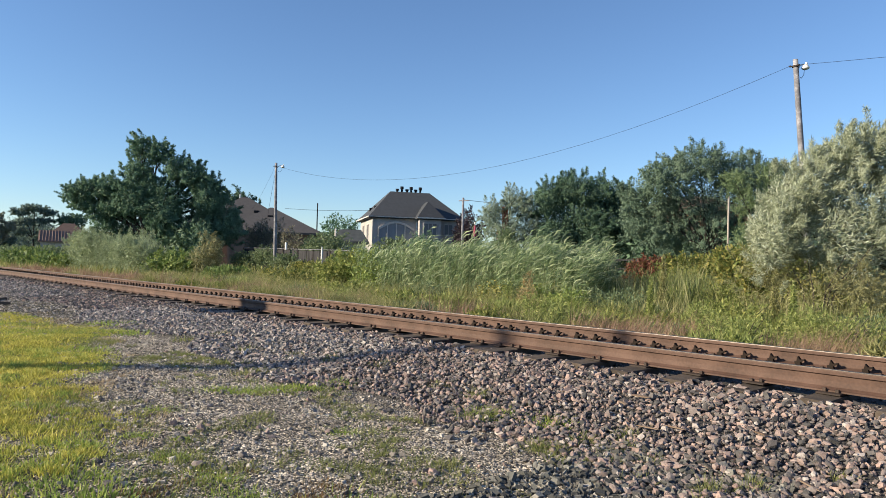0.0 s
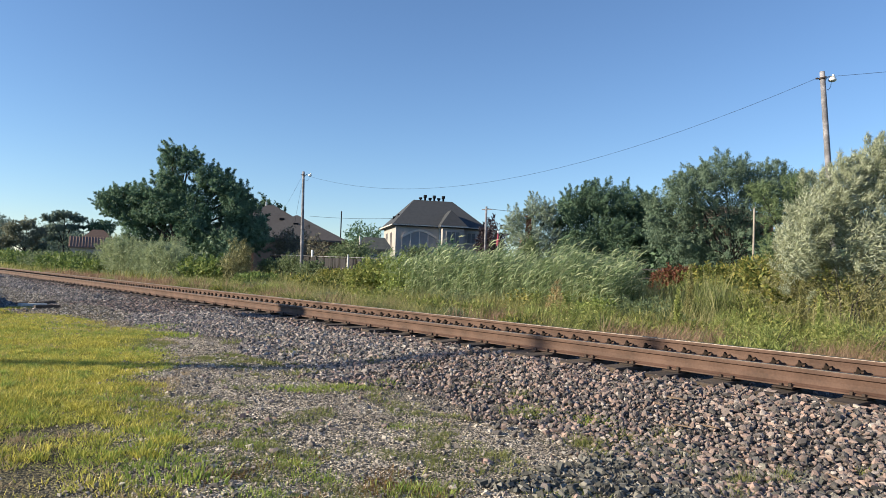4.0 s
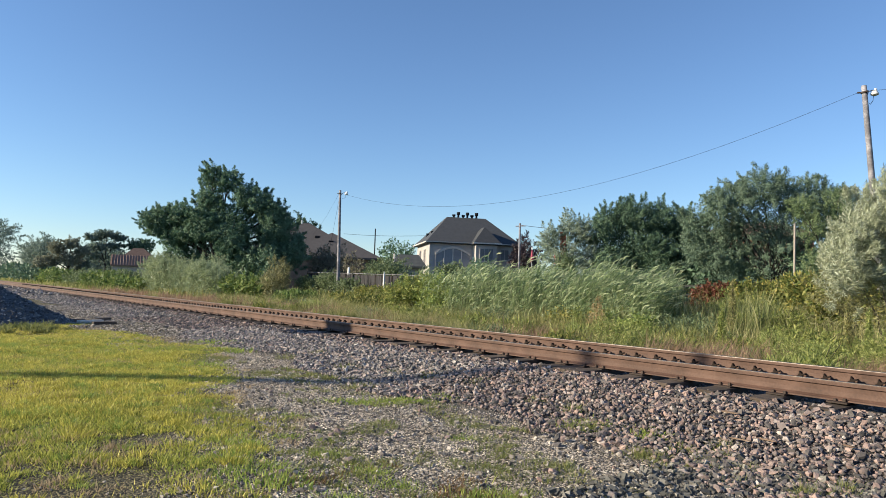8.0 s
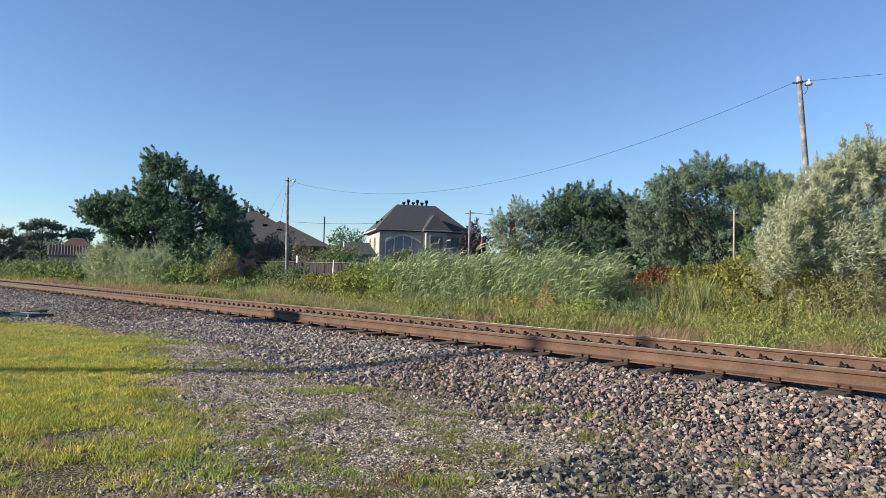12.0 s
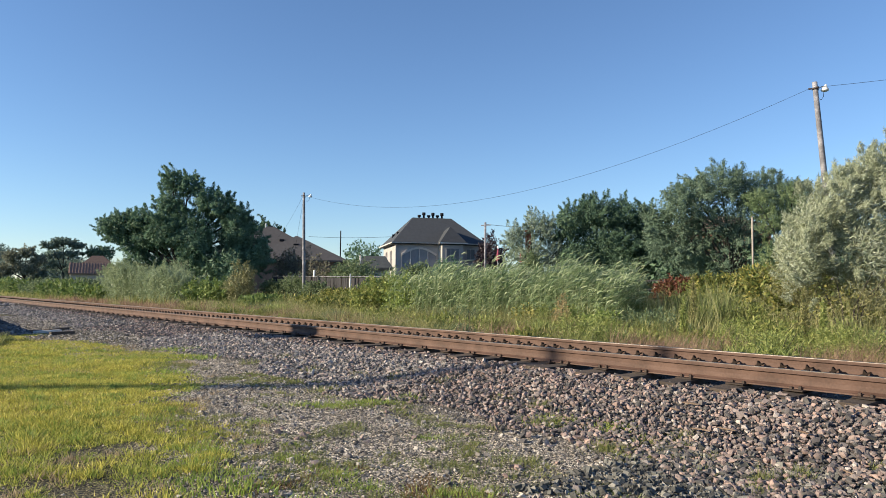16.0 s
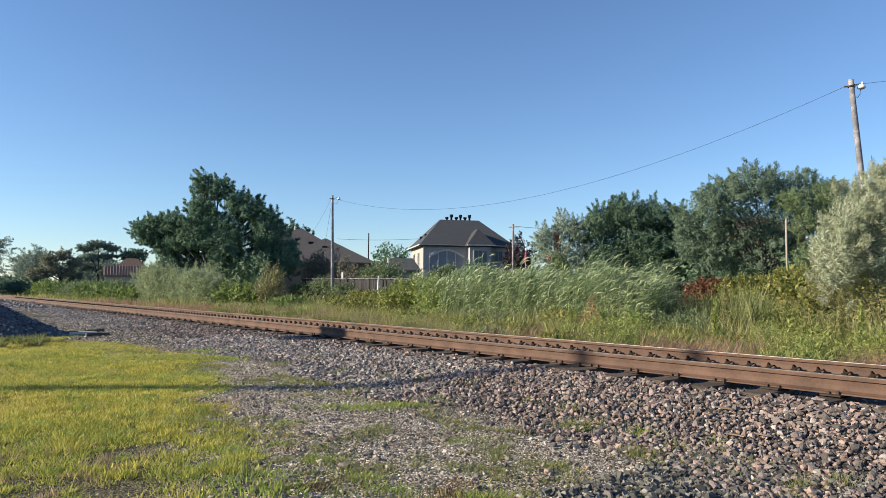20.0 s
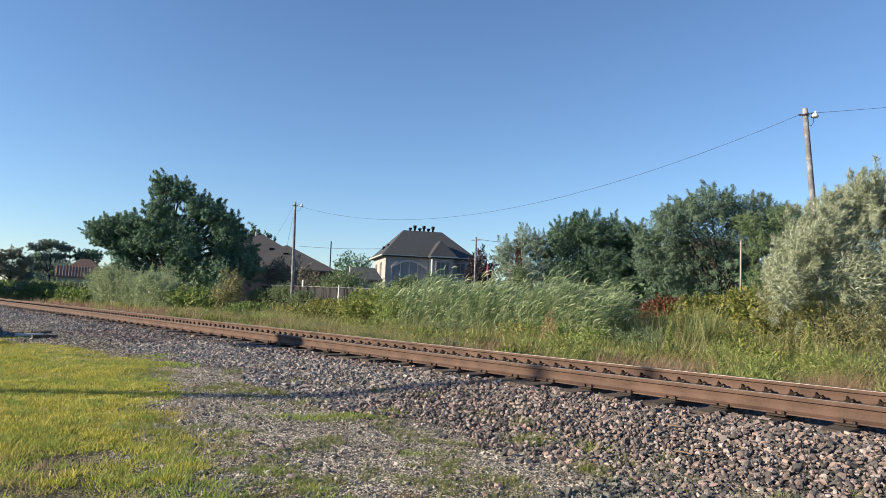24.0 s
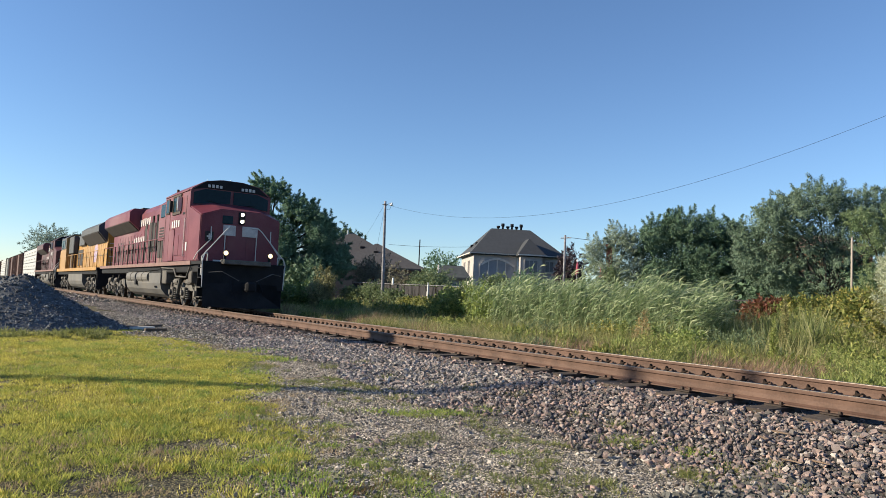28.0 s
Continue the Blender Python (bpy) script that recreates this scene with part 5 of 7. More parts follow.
def reed_bed(n, x0, x1, y0, y1, top, seed, span=(-99, 99)):
    g = np.random.default_rng(seed)
    x, y, z = strew(n, x0, x1, y0, y1, g)
    k = (x > x0 + 7.0 - (y - y0) * 1.5 + g.exponential(size=n) * 1.1) & (x < 6.3 - 0.65 * (y + 7.4) - g.exponential(size=n) * 0.4)
    k &= (x >= span[0]) & (x < span[1])
    x, y, z = x[k], y[k], z[k]
    n = len(x)
    edge = 1 - 0.35 * smooth_step(0.75, 1.0, np.abs((x - (x0 + x1) / 2) / ((x1 - x0) / 2)))
    t = (top + 0.2 * smooth_step(-15, -8, x) + 0.16 * np.sin(x * 0.9) + 0.16 * np.sin(x * 2.3 + y * 1.3) + 0.1 * np.sin(x * 5.1 - y) + g.normal(size=n) * 0.2) * edge
    h = t - z
    vs, fs = blades(np.stack([x, y, z], 1), h, np.full(n, 0.012), np.stack([h * 0.07 * g.uniform(0.2, 2.2, n), h * 0.03 * g.normal(size=n)], 1), np.full(n, 0.9))
    k = 9
    q = np.repeat(np.arange(n), k)
    u = g.uniform(0.25, 1.0, n * k)
    base = np.stack([x[q] + 0.07 * h[q] * u ** 1.6, y[q], z[q] + h[q] * u], 1)
    way = np.stack([np.abs(g.normal(size=n * k)) * 0.6 + 0.15, g.normal(size=n * k) * 0.35, 1.0 - 0.7 * g.uniform(size=n * k)], 1)
    ln = g.uniform(0.24, 0.52, n * k)
    # each leaf rises, then its outer half hangs over
    d = unit(way)
    mid = base + d * ln[:, None] * 0.5
    d2 = unit(d + np.array([0.6, 0, -0.1]) - np.array([0, 0, 0.7]) * g.uniform(size=(n * k, 1)))
    s = unit(np.cross(d, np.array([0, 0, 1.0]) + g.normal(size=(n * k, 3)) * 0.5)) * g.uniform(0.012, 0.024, n * k)[:, None]
    tip = mid + d2 * ln[:, None] * 0.5
    v = np.stack([base, mid - s, mid + s, tip], 1).reshape(-1, 3)
    i = np.arange(n * k)[:, None] * 4
    f = np.concatenate([i + [[0, 1, 2]], i + [[1, 3, 2]]], 1).reshape(-1, 3)
    return np.concatenate([vs, v]), np.concatenate([fs, f + len(vs)])


for seed, args, name, lab, cuts in (
    (81, (5600, -22.3, -4.9, 8.2, 12.5, 1.08), "reed_bed", "dense bed of tall green reeds bent by the wind", (-99, -17.5, -15, -12.8, -10.8, -8.8, -6.8, 99)),
    (82, (300, -12.5, -4.9, 8.4, 10.5, 1.35), "reed_clump", "clump of taller reeds at the end of the bed", (-99, 99))):
    for a, b in zip(cuts[:-1], cuts[1:]):
        v, f = reed_bed(*args, seed, (a, b))
        c = np.array([v[:, 0].mean(), v[:, 1].mean(), v[:, 2].min()])
        ob = tagged(mesh_thing(name, v - c, f, L_REED), lab, "reeds", kind="stuff")
        ob.matrix_basis = pose(*c)
        windy.append(ob)


def bush(x, y, rx, ry, h, n, material, label, seed, leaf_len=(0.07, 0.14), ratio=0.5, name="bush", reach=0.6, rise=0.45, droop=0.0):
    z = float(ground_z(x, y))
    g = np.random.default_rng(seed)
    bl = [((0, 0, z + h * 0.45), (rx, ry, h * 0.5))]
    for k in range(4):
        a = g.uniform(0, 6.28)
        bl.append(((math.cos(a) * rx * 0.55, math.sin(a) * ry * 0.55, z + h * g.uniform(0.4, 0.72)), (rx * 0.5, ry * 0.5, h * 0.3)))
    ob = tree(name, x, y, bl, n, material, label, 0.05, leaf_len, ratio, seed, droop, category="shrub", limbs=False, reach=reach, rise=rise)
    for k in range(3 if h < 1.3 else 5):
        a = g.uniform(0, 6.28)
        tip = (math.cos(a) * rx * 0.6, math.sin(a) * ry * 0.6, z + h * g.uniform(0.6, 0.85))
        mid = (tip[0] * 0.35, tip[1] * 0.35, z + h * 0.4)
        r = 0.006 + 0.008 * h
        part("stem", tube(tube(B(), (tip[0] * 0.1, tip[1] * 0.1, z - 0.05), mid, r, r * 0.8, 5), mid, tip, r * 0.8, r * 0.3, 5), M_BARK, ob)
    return ob


# shrubs and weeds: place, half widths, height, leaves, colour, look, leaf length
BUSHES = []
BUSHES += [
    (-47.5, 8.6, 6.0, 1.6, 3.3, 46000, L_SCRUB, "grey-green willow scrub beside the railway", (0.1, 0.2)),
    (-38.8, 8.4, 4.2, 1.5, 3.0, 34000, L_SCRUB, "grey-green willow scrub beside the railway", (0.09, 0.18)),
    (-33.5, 9.2, 3.2, 1.5, 2.0, 7000, L_BRIGHT, "leafy green bramble thicket beside the railway", (0.12, 0.22)),
    (-30.2, 9.3, 1.0, 0.9, 2.75, 4200, L_OLIVE, "round olive-brown leafy shrub", (0.1, 0.2)),
    (-26.8, 9.0, 2.0, 1.2, 1.05, 5000, L_BRIGHT, "leafy green bramble thicket beside the railway", (0.1, 0.2)),
    (-22.5, 10.2, 2.4, 1.2, 0.95, 5000, L_YELLOW, "low yellow-green vine tangle", (0.1, 0.18)),
    (-56.0, 8.0, 4.5, 1.6, 1.6, 5000, L_BRIGHT, "leafy green bramble thicket beside the railway", (0.2, 0.34)),
    (-66.0, 8.4, 5.0, 2.0, 1.9, 9000, L_BRIGHT, "leafy green bramble thicket beside the railway", (0.14, 0.28)),
    (-78.0, 9.5, 6.0, 2.2, 2.1, 9000, L_GREYGREEN, "grey-green scrub beside the railway", (0.15, 0.3)),]
BUSHES += [
    (-74.0, 12.4, 3.0, 1.6, 2.0, 6000, L_GREYGREEN, "grey-green willow scrub before a tiled house", (0.14, 0.28)),
    (-82.0, 13.0, 4.0, 1.6, 2.0, 6000, L_BRIGHT, "leafy green scrub before a tiled house", (0.14, 0.28)),
    (-95.0, 9.5, 9.0, 2.5, 2.2, 5000, L_BRIGHT, "leafy green scrub beside the railway", (0.2, 0.36)),
    (-120.0, 10, 12.0, 3, 2.6, 5000, L_DARK, "dark green scrub beside the railway", (0.35, 0.6)),
    (-150.0, 11, 16.0, 3, 3.2, 5000, L_DARK, "dark green scrub beside the railway", (0.4, 0.7)),
    (-190.0, 9, 20.0, 3, 4.2, 5000, L_DARK, "dark green scrub beside the railway", (0.5, 0.8)),
    (-41.5, 19.6, 4.2, 1.2, 3.9, 10000, L_PURPLE, "thin purple-brown shrub before the house", (0.09, 0.18)),
    (-35.2, 19.8, 2.4, 1.2, 2.5, 7000, L_GREYGREEN, "grey-green garden shrub before the house", (0.09, 0.18)),
    (-37.5, 21.8, 3.0, 1.6, 2.9, 5000, L_GREYGREEN, "grey-green garden shrub behind a fence", (0.14, 0.26)),
    (-19.0, 11.6, 1.9, 1.2, 1.75, 6000, L_BRIGHT, "green leafy shrub at the edge of the reeds", (0.09, 0.18)),
    (-16.6, 8.8, 1.3, 1.0, 2.0, 7000, L_WEEDLEAF, "yellow-green bramble thicket at the end of the reeds", (0.06, 0.12)),
    (-14.6, 9.0, 1.4, 1.0, 2.1, 8000, L_LIGHTLEAF, "leafy green bramble thicket at the end of the reeds", (0.06, 0.12)),]
BUSHES += [
    (-6.6, 7.4, 0.9, 0.6, 1.05, 3000, L_YELLOW, "yellow flowering weed clump", (0.05, 0.1)),
    (-8.0, 5.0, 1.4, 0.8, 0.75, 4200, L_WEEDLEAF, "broad-leaved green weed clump", (0.08, 0.16)),
    (-2.2, 5.2, 0.9, 0.6, 0.6, 2600, L_WEEDLEAF, "broad-leaved green weed clump", (0.07, 0.14)),
    (0.9, 5.4, 1.0, 0.7, 0.8, 3000, L_WEEDLEAF, "feathery light green weed clump", (0.05, 0.1)),
    (3.1, 5.6, 1.0, 0.7, 0.85, 3000, L_WEEDLEAF, "feathery light green weed clump", (0.05, 0.1)),
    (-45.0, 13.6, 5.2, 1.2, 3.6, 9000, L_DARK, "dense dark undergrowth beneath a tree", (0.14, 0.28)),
    (-5.4, 13.4, 1.7, 0.6, 1.1, 5000, L_WEEDLEAF, "bank of tall green weeds before a fence", (0.07, 0.14)),
    (-2.8, 10.8, 1.5, 0.6, 1.0, 4600, L_WEEDLEAF, "bank of tall green weeds before the willow", (0.06, 0.13)),
    (-3.6, 8.0, 1.1, 0.6, 0.95, 4200, L_GREYGREEN, "leafy grey-green weed thicket by the reeds", (0.06, 0.12)),]
BUSHES += [
    (-6.4, 9.0, 1.2, 0.6, 1.1, 6000, L_LIGHTLEAF, "light green leafy weed thicket at the end of the reeds", (0.05, 0.11)),
    (-4.6, 6.9, 0.9, 0.5, 0.95, 4500, L_LIGHTLEAF, "light green leafy weed thicket by the ditch", (0.05, 0.1)),
    (-0.4, 7.6, 1.0, 0.6, 0.9, 4000, L_WEEDLEAF, "leafy green weed thicket by the ditch", (0.05, 0.11)),
    (2.4, 7.4, 1.0, 0.6, 0.85, 4000, L_GREYGREEN, "leafy grey-green weed thicket by the ditch", (0.05, 0.11)),
    (-12.5, 6.4, 1.6, 0.7, 0.85, 4600, L_WEEDLEAF, "leafy green weed thicket before the reeds", (0.07, 0.14)),
    (-9.4, 6.8, 1.2, 0.7, 0.9, 4200, L_GREYGREEN, "leafy grey-green weed thicket before the reeds", (0.06, 0.13)),
    (-3.5, 27.5, 3.6, 1.4, 3.4, 7000, L_DARK, "dark green garden thicket behind the willow", (0.14, 0.28)),
    (2.5, 26.5, 3.8, 1.4, 3.6, 7000, L_DARK, "dark green garden thicket behind the willow", (0.14, 0.28)),
    (9.0, 26.0, 4.0, 1.4, 3.6, 7000, L_DARK, "dark green garden thicket behind the willow", (0.14, 0.28)),
    (1.2, 4.2, 0.8, 0.45, 0.92, 8000, L_FEATHER, "feathery bright green weed clump beside the rail", (0.03, 0.08)),
    (2.3, 5.2, 0.8, 0.45, 1.1, 8000, L_FEATHER, "feathery bright green weed clump beside the rail", (0.03, 0.08)),]
BUSHES += [
    (4.2, 4.4, 0.75, 0.45, 0.95, 8000, L_FEATHER, "feathery bright green weed clump beside the rail", (0.03, 0.08)),
    (-2.5, 4.2, 0.95, 0.5, 0.92, 8000, L_FEATHER, "feathery bright green weed clump beside the rail", (0.03, 0.08)),
    (0.0, 5.7, 0.65, 0.4, 0.9, 6000, L_FEATHER, "feathery bright green weed clump beside the rail", (0.03, 0.08)),
    (-6.2, 4.4, 0.9, 0.5, 0.6, 4600, L_FEATHER, "feathery bright green weed clump beside the rail", (0.035, 0.09)),
    (-10.4, 4.6, 1.0, 0.5, 0.7, 4600, L_FEATHER, "feathery bright green weed clump beside the rail", (0.04, 0.1)),
    (-9.75, 19.8, 1.1, 0.5, 1.4, 4600, L_RED, "red-leaved vine climbing a rail fence", (0.1, 0.18)),
    (-7.6, 19.3, 1.5, 0.6, 1.45, 4600, L_YELLOW, "green and yellow vine on a fence", (0.1, 0.18)),
    (-3.6, 15.6, 1.9, 0.8, 1.75, 6500, L_YELLOW, "bank of yellow-leaved vine over a fence", (0.1, 0.18)),
    (-1.6, 13.0, 1.8, 0.8, 1.6, 5000, L_YELLOW, "bank of yellow-leaved vine over a fence", (0.1, 0.18)),]
BUSHES += [
    (-39.5, 16.4, 2.2, 0.6, 1.5, 4000, L_GREYGREEN, "grey-green vine climbing a board fence", (0.1, 0.18)),
    (-34.0, 16.3, 1.6, 0.5, 1.4, 3600, L_GREYGREEN, "grey-green vine on a board fence", (0.08, 0.15)),
    (-36.8, 16.4, 1.2, 0.4, 1.9, 3000, L_GREYGREEN, "thin grey-green vine climbing a board fence", (0.08, 0.14)),
    (-30.0, 15.9, 2.6, 0.5, 0.85, 3600, L_YELLOW, "yellow-green weeds along a board fence", (0.08, 0.16)),
    (0.4, 9.8, 1.8, 0.7, 2.4, 13000, L_OLIVE, "olive-brown willow scrub beneath the pale willow", (0.04, 0.09)),
    (3.4, 10.0, 1.9, 0.8, 2.0, 11000, L_OLIVE, "olive-brown willow scrub beneath the pale willow", (0.04, 0.09)),
    (-26.5, 29.0, 1.1, 0.8, 3.5, 3600, L_GREYGREEN, "grey-green shrub before a chimney", (0.12, 0.22)),
    (4.2, 13.5, 2.8, 0.8, 2.5, 8000, L_YELLOW, "yellow-leaved vine bank beneath the willow", (0.1, 0.18)),
    (7.0, 12.0, 2.6, 0.9, 3.0, 8000, L_SILVER, "silvery low willow scrub by the ditch", (0.08, 0.16)),
    (-49.0, 37.0, 2.6, 1.0, 3.4, 4000, L_GREYGREEN, "garden shrub in front of the cream house", (0.18, 0.3)),]
BUSHES += [
    (-44.0, 37.0, 2.0, 1.0, 3.6, 4000, L_TREE, "garden shrub in front of the cream house", (0.18, 0.3)),
    (-47.2, 46.0, 1.8, 1.4, 6.9, 8000, L_PLUM, "dark purple-leaved tree beside the house", (0.2, 0.36)),
    (-71.5, 46.0, 3.6, 2.0, 7.0, 5000, L_TREE, "green tree between two houses", (0.25, 0.4)),]
for i, (x, y, rx, ry, h, n, mt, lab, lens) in enumerate(BUSHES):
    made = bush(x, y, rx, ry, h, int(n * (1.3 if mt is L_OLIVE else 0.64)), mt, lab, 100 + i, lens, 0.2 if mt in (L_OLIVE, L_SILVER, L_FEATHER, L_SCRUB) else 0.28 if mt is L_WEEDLEAF and x > -10 else 0.26 if mt is L_GREYGREEN and y < 9 else 0.5)
    if h < 1.3 or mt in (L_SILVER, L_GREYGREEN):
        windy.append(made)

# a furled flag in the garden of the cream house
M_FLAG = surface("pinkish_red_cloth", [(0.26, 0.05, 0.085), (0.36, 0.085, 0.12)], 4, 40, 0.9)
z = float(ground_z(-37.15, 36.8))
flag = thing("furled_flag", "furled pinkish-red flag hanging on a slender garden pole", "flag", pose(-37.15, 36.8, 0))
part("pole", tube(B(), (0, 0, z - 0.1), (0, 0, 4.5), 0.03, 0.02, 8), M_METAL, flag)
part("finial", tube(tube(B(), (0, 0, 4.46), (0, 0, 4.56), 0.05, 0.08, 8), (0, 0, 4.56), (0, 0, 4.66), 0.08, 0.02, 8), M_WHITE, flag, "small white finial")
bm = B()
for a, b, r0, r1, x in ((4.4, 4.05, 0.05, 0.11, 0.04), (4.05, 3.65, 0.11, 0.15, 0.06), (3.65, 3.4, 0.15, 0.1, 0.08), (3.9, 3.3, 0.06, 0.08, -0.07)):
    tube(bm, (x * 0.7, 0, a), (x, 0, b), r0, r1, 9)
part("cloth", bm, M_FLAG, flag)

# a withered weed that tapers to a plume, and yellow spires of the same kind
for i, (x, y, h, w, mt, lab) in enumerate(((-5.0, 6.4, 1.3, 0.5, L_TAN, "tall withered tan weed with a tapering plume"), (-5.45, 6.2, 1.05, 0.42, L_FEATHER, "feathery yellow-green weed beside a withered one"), (-1.6, 6.3, 1.25, 0.13, L_FEATHER, "tall slender yellow-green weed spire"), (1.15, 6.5, 1.3, 0.12, L_FEATHER, "tall slender yellow-green weed spire"), (-3.2, 9.6, 1.75, 0.17, L_TANGLE, "tall pale olive weed spire before the fence"), (0.1, 8.3, 1.5, 0.15, L_TANGLE, "tall pale olive weed spire by the ditch"))):
    z = float(ground_z(x, y))
    windy.append(tree("weed_spire", x, y, [((0, 0, z + h * f), (w * (1.15 - f), w * (1.15 - f), h * 0.16)) for f in (0.14, 0.3, 0.45, 0.6, 0.74, 0.87)], 3600, mt, lab, 0.012, (0.025, 0.06), 0.3, 400 + i, 0.3, category="weed", reach=0.2, rise=1.6))

rw = random.Random(23)
KINDS = ((L_FEATHER, "low feathery light green weed clump beside the railway", 0.16), (L_WEEDLEAF, "low leafy green weed clump beside the railway", 0.4), (L_TANGLE, "mound of olive seed grass beside the railway", 0.12), (L_YELLOW, "yellow-green flowering weed clump beside the railway", 0.3), (L_GREYGREEN, "grey-green feathery weed clump beside the railway", 0.18), (L_WEED, "mound of long green grass beside the railway", 0.14))
for i in range(130):
    x = 7.5 - 36 * rw.random() ** 1.25
    y = rw.uniform(3.1, 6.8)
    if not off_rosy(np.array([x]), np.array([y]))[0] and rw.random() < 0.95:
        continue
    s = 1.0 + 0.035 * abs(x - 7)
    kind_m, what, ratio = rw.choice(KINDS)
    h = rw.uniform(0.3, 0.62) * (0.8 + 0.1 * (y - 3.1))
    long = 1.6 if ratio < 0.17 else 1.0
    windy.append(bush(x, y, rw.uniform(0.35, 0.75) * s, rw.uniform(0.3, 0.5), h, int((1900 if ratio < 0.2 else 950) * s), kind_m, what, 200 + i, (0.04 * s * long, 0.085 * s * long), ratio, name="weed_clump", reach=0.28, rise=1.2, droop=0.55))

# ---- gravel heap and boards ----


def heap_h(x, y):
    a, b = np.array([-12.2, -6.3]), np.array([-17.0, -13.2])
    d = b - a
    px, py = x - a[0], y - a[1]
    t = np.clip((px * d[0] + py * d[1]) / (d @ d), 0, 1)
    r = np.hypot(px - t * d[0], py - t * d[1])
    return 1.16 * np.clip(1 - r / 2.35, 0, 1) ** 1.05 * (1 + 0.05 * np.sin(x * 3 + y * 2) + 0.04 * np.sin(x * 6.1 - y * 4.3)) - 0.03


hx, hy = np.meshgrid(np.linspace(-21.0, -9.0, 64), np.linspace(-16, -3.6, 84), indexing="ij")
hz = heap_h(hx, hy)
hv = np.stack([hx, hy, ground_z(hx, hy) + hz], -1).reshape(-1, 3)
hi = (np.arange(63)[:, None] * 84 + np.arange(83)[None]).reshape(-1, 1)
heap = thing("gravel_heap", "heap of dark grey crushed gravel beside the track", "gravel heap", pose(0, 0, 0))
mesh_thing("core", hv, hi + np.array([[0, 84, 85, 1]]), M_PILE, heap, smooth=True)
g = np.random.default_rng(91)
x, y = g.uniform(-17.0, -9.4, 26000), g.uniform(-10.5, -3.7, 26000)
hh = heap_h(x, y)
k = hh > 0.0
x, y, hh = x[k], y[k], hh[k]
v, f = stones_mesh(np.stack([x, y, ground_z(x, y) + hh], 1), 0.014 + 0.034 * g.uniform(size=len(x)) ** 2.5, OCT, 0.9)
tagged(mesh_thing("loose_gravel", v, f, M_PILE, heap), kind="stuff")

for i, (x, y, ln, w, rz, mt) in enumerate(((-11.4, -3.85, 0.6, 0.14, 74, M_TRIM), (-12.2, -3.5, 0.8, 0.14, 96, M_TIE), (-10.7, -3.7, 0.5, 0.12, 58, M_TIE), (-11.9, -4.15, 0.7, 0.14, 84, M_TIE))):
    bm = box(B(), -ln / 2, ln / 2, -w / 2, w / 2, 0, 0.07, 0.008)
    tagged(part("plank", bm, mt, at=pose(x, y, float(ground_z(x, y)) + 0.0, 0, 0, rz + 40)), "old weathered timber plank lying on gravel", "plank", "planks by the heap")

# ---- what casts the shadows from behind the camera ----
d = Vector((SUN_AZ[0], SUN_AZ[1])).normalized()
for (x, y), back, head in (((0.03, 0.0), 34.0, False), ((-6.75, 0.0), 17.0, True)):
    p = Vector((x, y)) - d * back
    reach = (back + (3.5 if not head else 0.9)) * math.tan(SUN_EL)
    if head:
        ob = thin_pole(p.x, p.y, reach - 1.0, 0.03, "slender mast with a square sign board", M_METAL)
        part("sign_board", box(B(), -0.55, 0.55, -0.03, 0.03, reach - 1.0, reach, 0.01), M_METAL, ob)
    else:
        utility_pole(p.x, p.y, reach, (0, 0), 0.17)

# ---- ballast and gravel ----
ballast = thing("ballast_bed", "bed of mixed grey and pinkish crushed stone ballast", "ballast", kind="structure")
g = np.random.default_rng(95)


def ballast_stones(n, x0, x1, y0, y1, size, sink=0.25, keep=None, material=M_STONE, shape=CHIP, name="loose_ballast"):
    x, y, z = strew(n, x0, x1, y0, y1, g)
    k = np.ones(n, bool) if keep is None else keep(x, y)
    x, y, z = x[k], y[k], z[k]
    s = size[0] + (size[1] - size[0]) * g.uniform(size=len(x)) ** 1.8
    v, f = stones_mesh(np.stack([x, y, z + s * sink], 1), s, shape)
    return tagged(mesh_thing(name, v, f, material, ballast), kind="stuff")


slope = lambda x, y: (y > -2.75 + 0.25 * np.sin(x * 1.1) + 0.15 * np.sin(x * 2.7)) & ~(((y > -0.07) & (y < 0.15)) | ((y > 1.43) & (y < 1.65)))
ballast_stones(11500, -14, 7.0, -3.0, -0.05, (0.012, 0.03), 0.3, slope)
ballast_stones(4500, -14, 7.0, 0.1, 2.6, (0.014, 0.034), 0.3, slope, shape=OCT)
ballast_stones(14000, -1, 6.6, -3.0, -0.62, (0.01, 0.029), 0.8, slope, shape=ICO)
tie_ends = lambda x, y: (y < -0.1) & (np.abs((x - 6.9) / TIE_STEP - np.round((x - 6.9) / TIE_STEP)) > 0.12 - 0.5 * (y + 0.35))
ballast_stones(3600, -9, 7.5, -0.8, -0.09, (0.01, 0.026), 0.5, tie_ends)
ballast_stones(3000, -30, -9, -0.9, -0.09, (0.016, 0.034), 0.4, tie_ends, shape=OCT)
ballast_stones(3400, -9, 7.0, -0.95, -0.3, (0.012, 0.028), 1.6)
ballast_stones(2200, -30, -9, -0.95, -0.28, (0.018, 0.036), 1.4, shape=OCT)
ballast_stones(13000, -9, -0.6, -3.0, -0.62, (0.011, 0.026), 0.8, slope, M_STONE_GREY)
ballast_stones(4500, 7.5, 26, -3.0, 2.6, (0.025, 0.055), 0.3, slope, shape=OCT)
ballast_stones(3000, 6.2, 12, -9, -2.2, (0.006, 0.02), 0.35, lambda x, y: y > lawn_edge(x) - 0.35, M_GRIT, OCT, "yard_grit")
ballast_stones(14000, -34, -14, -3.0, 2.6, (0.02, 0.045), 0.3, slope, M_STONE_GREY, OCT)
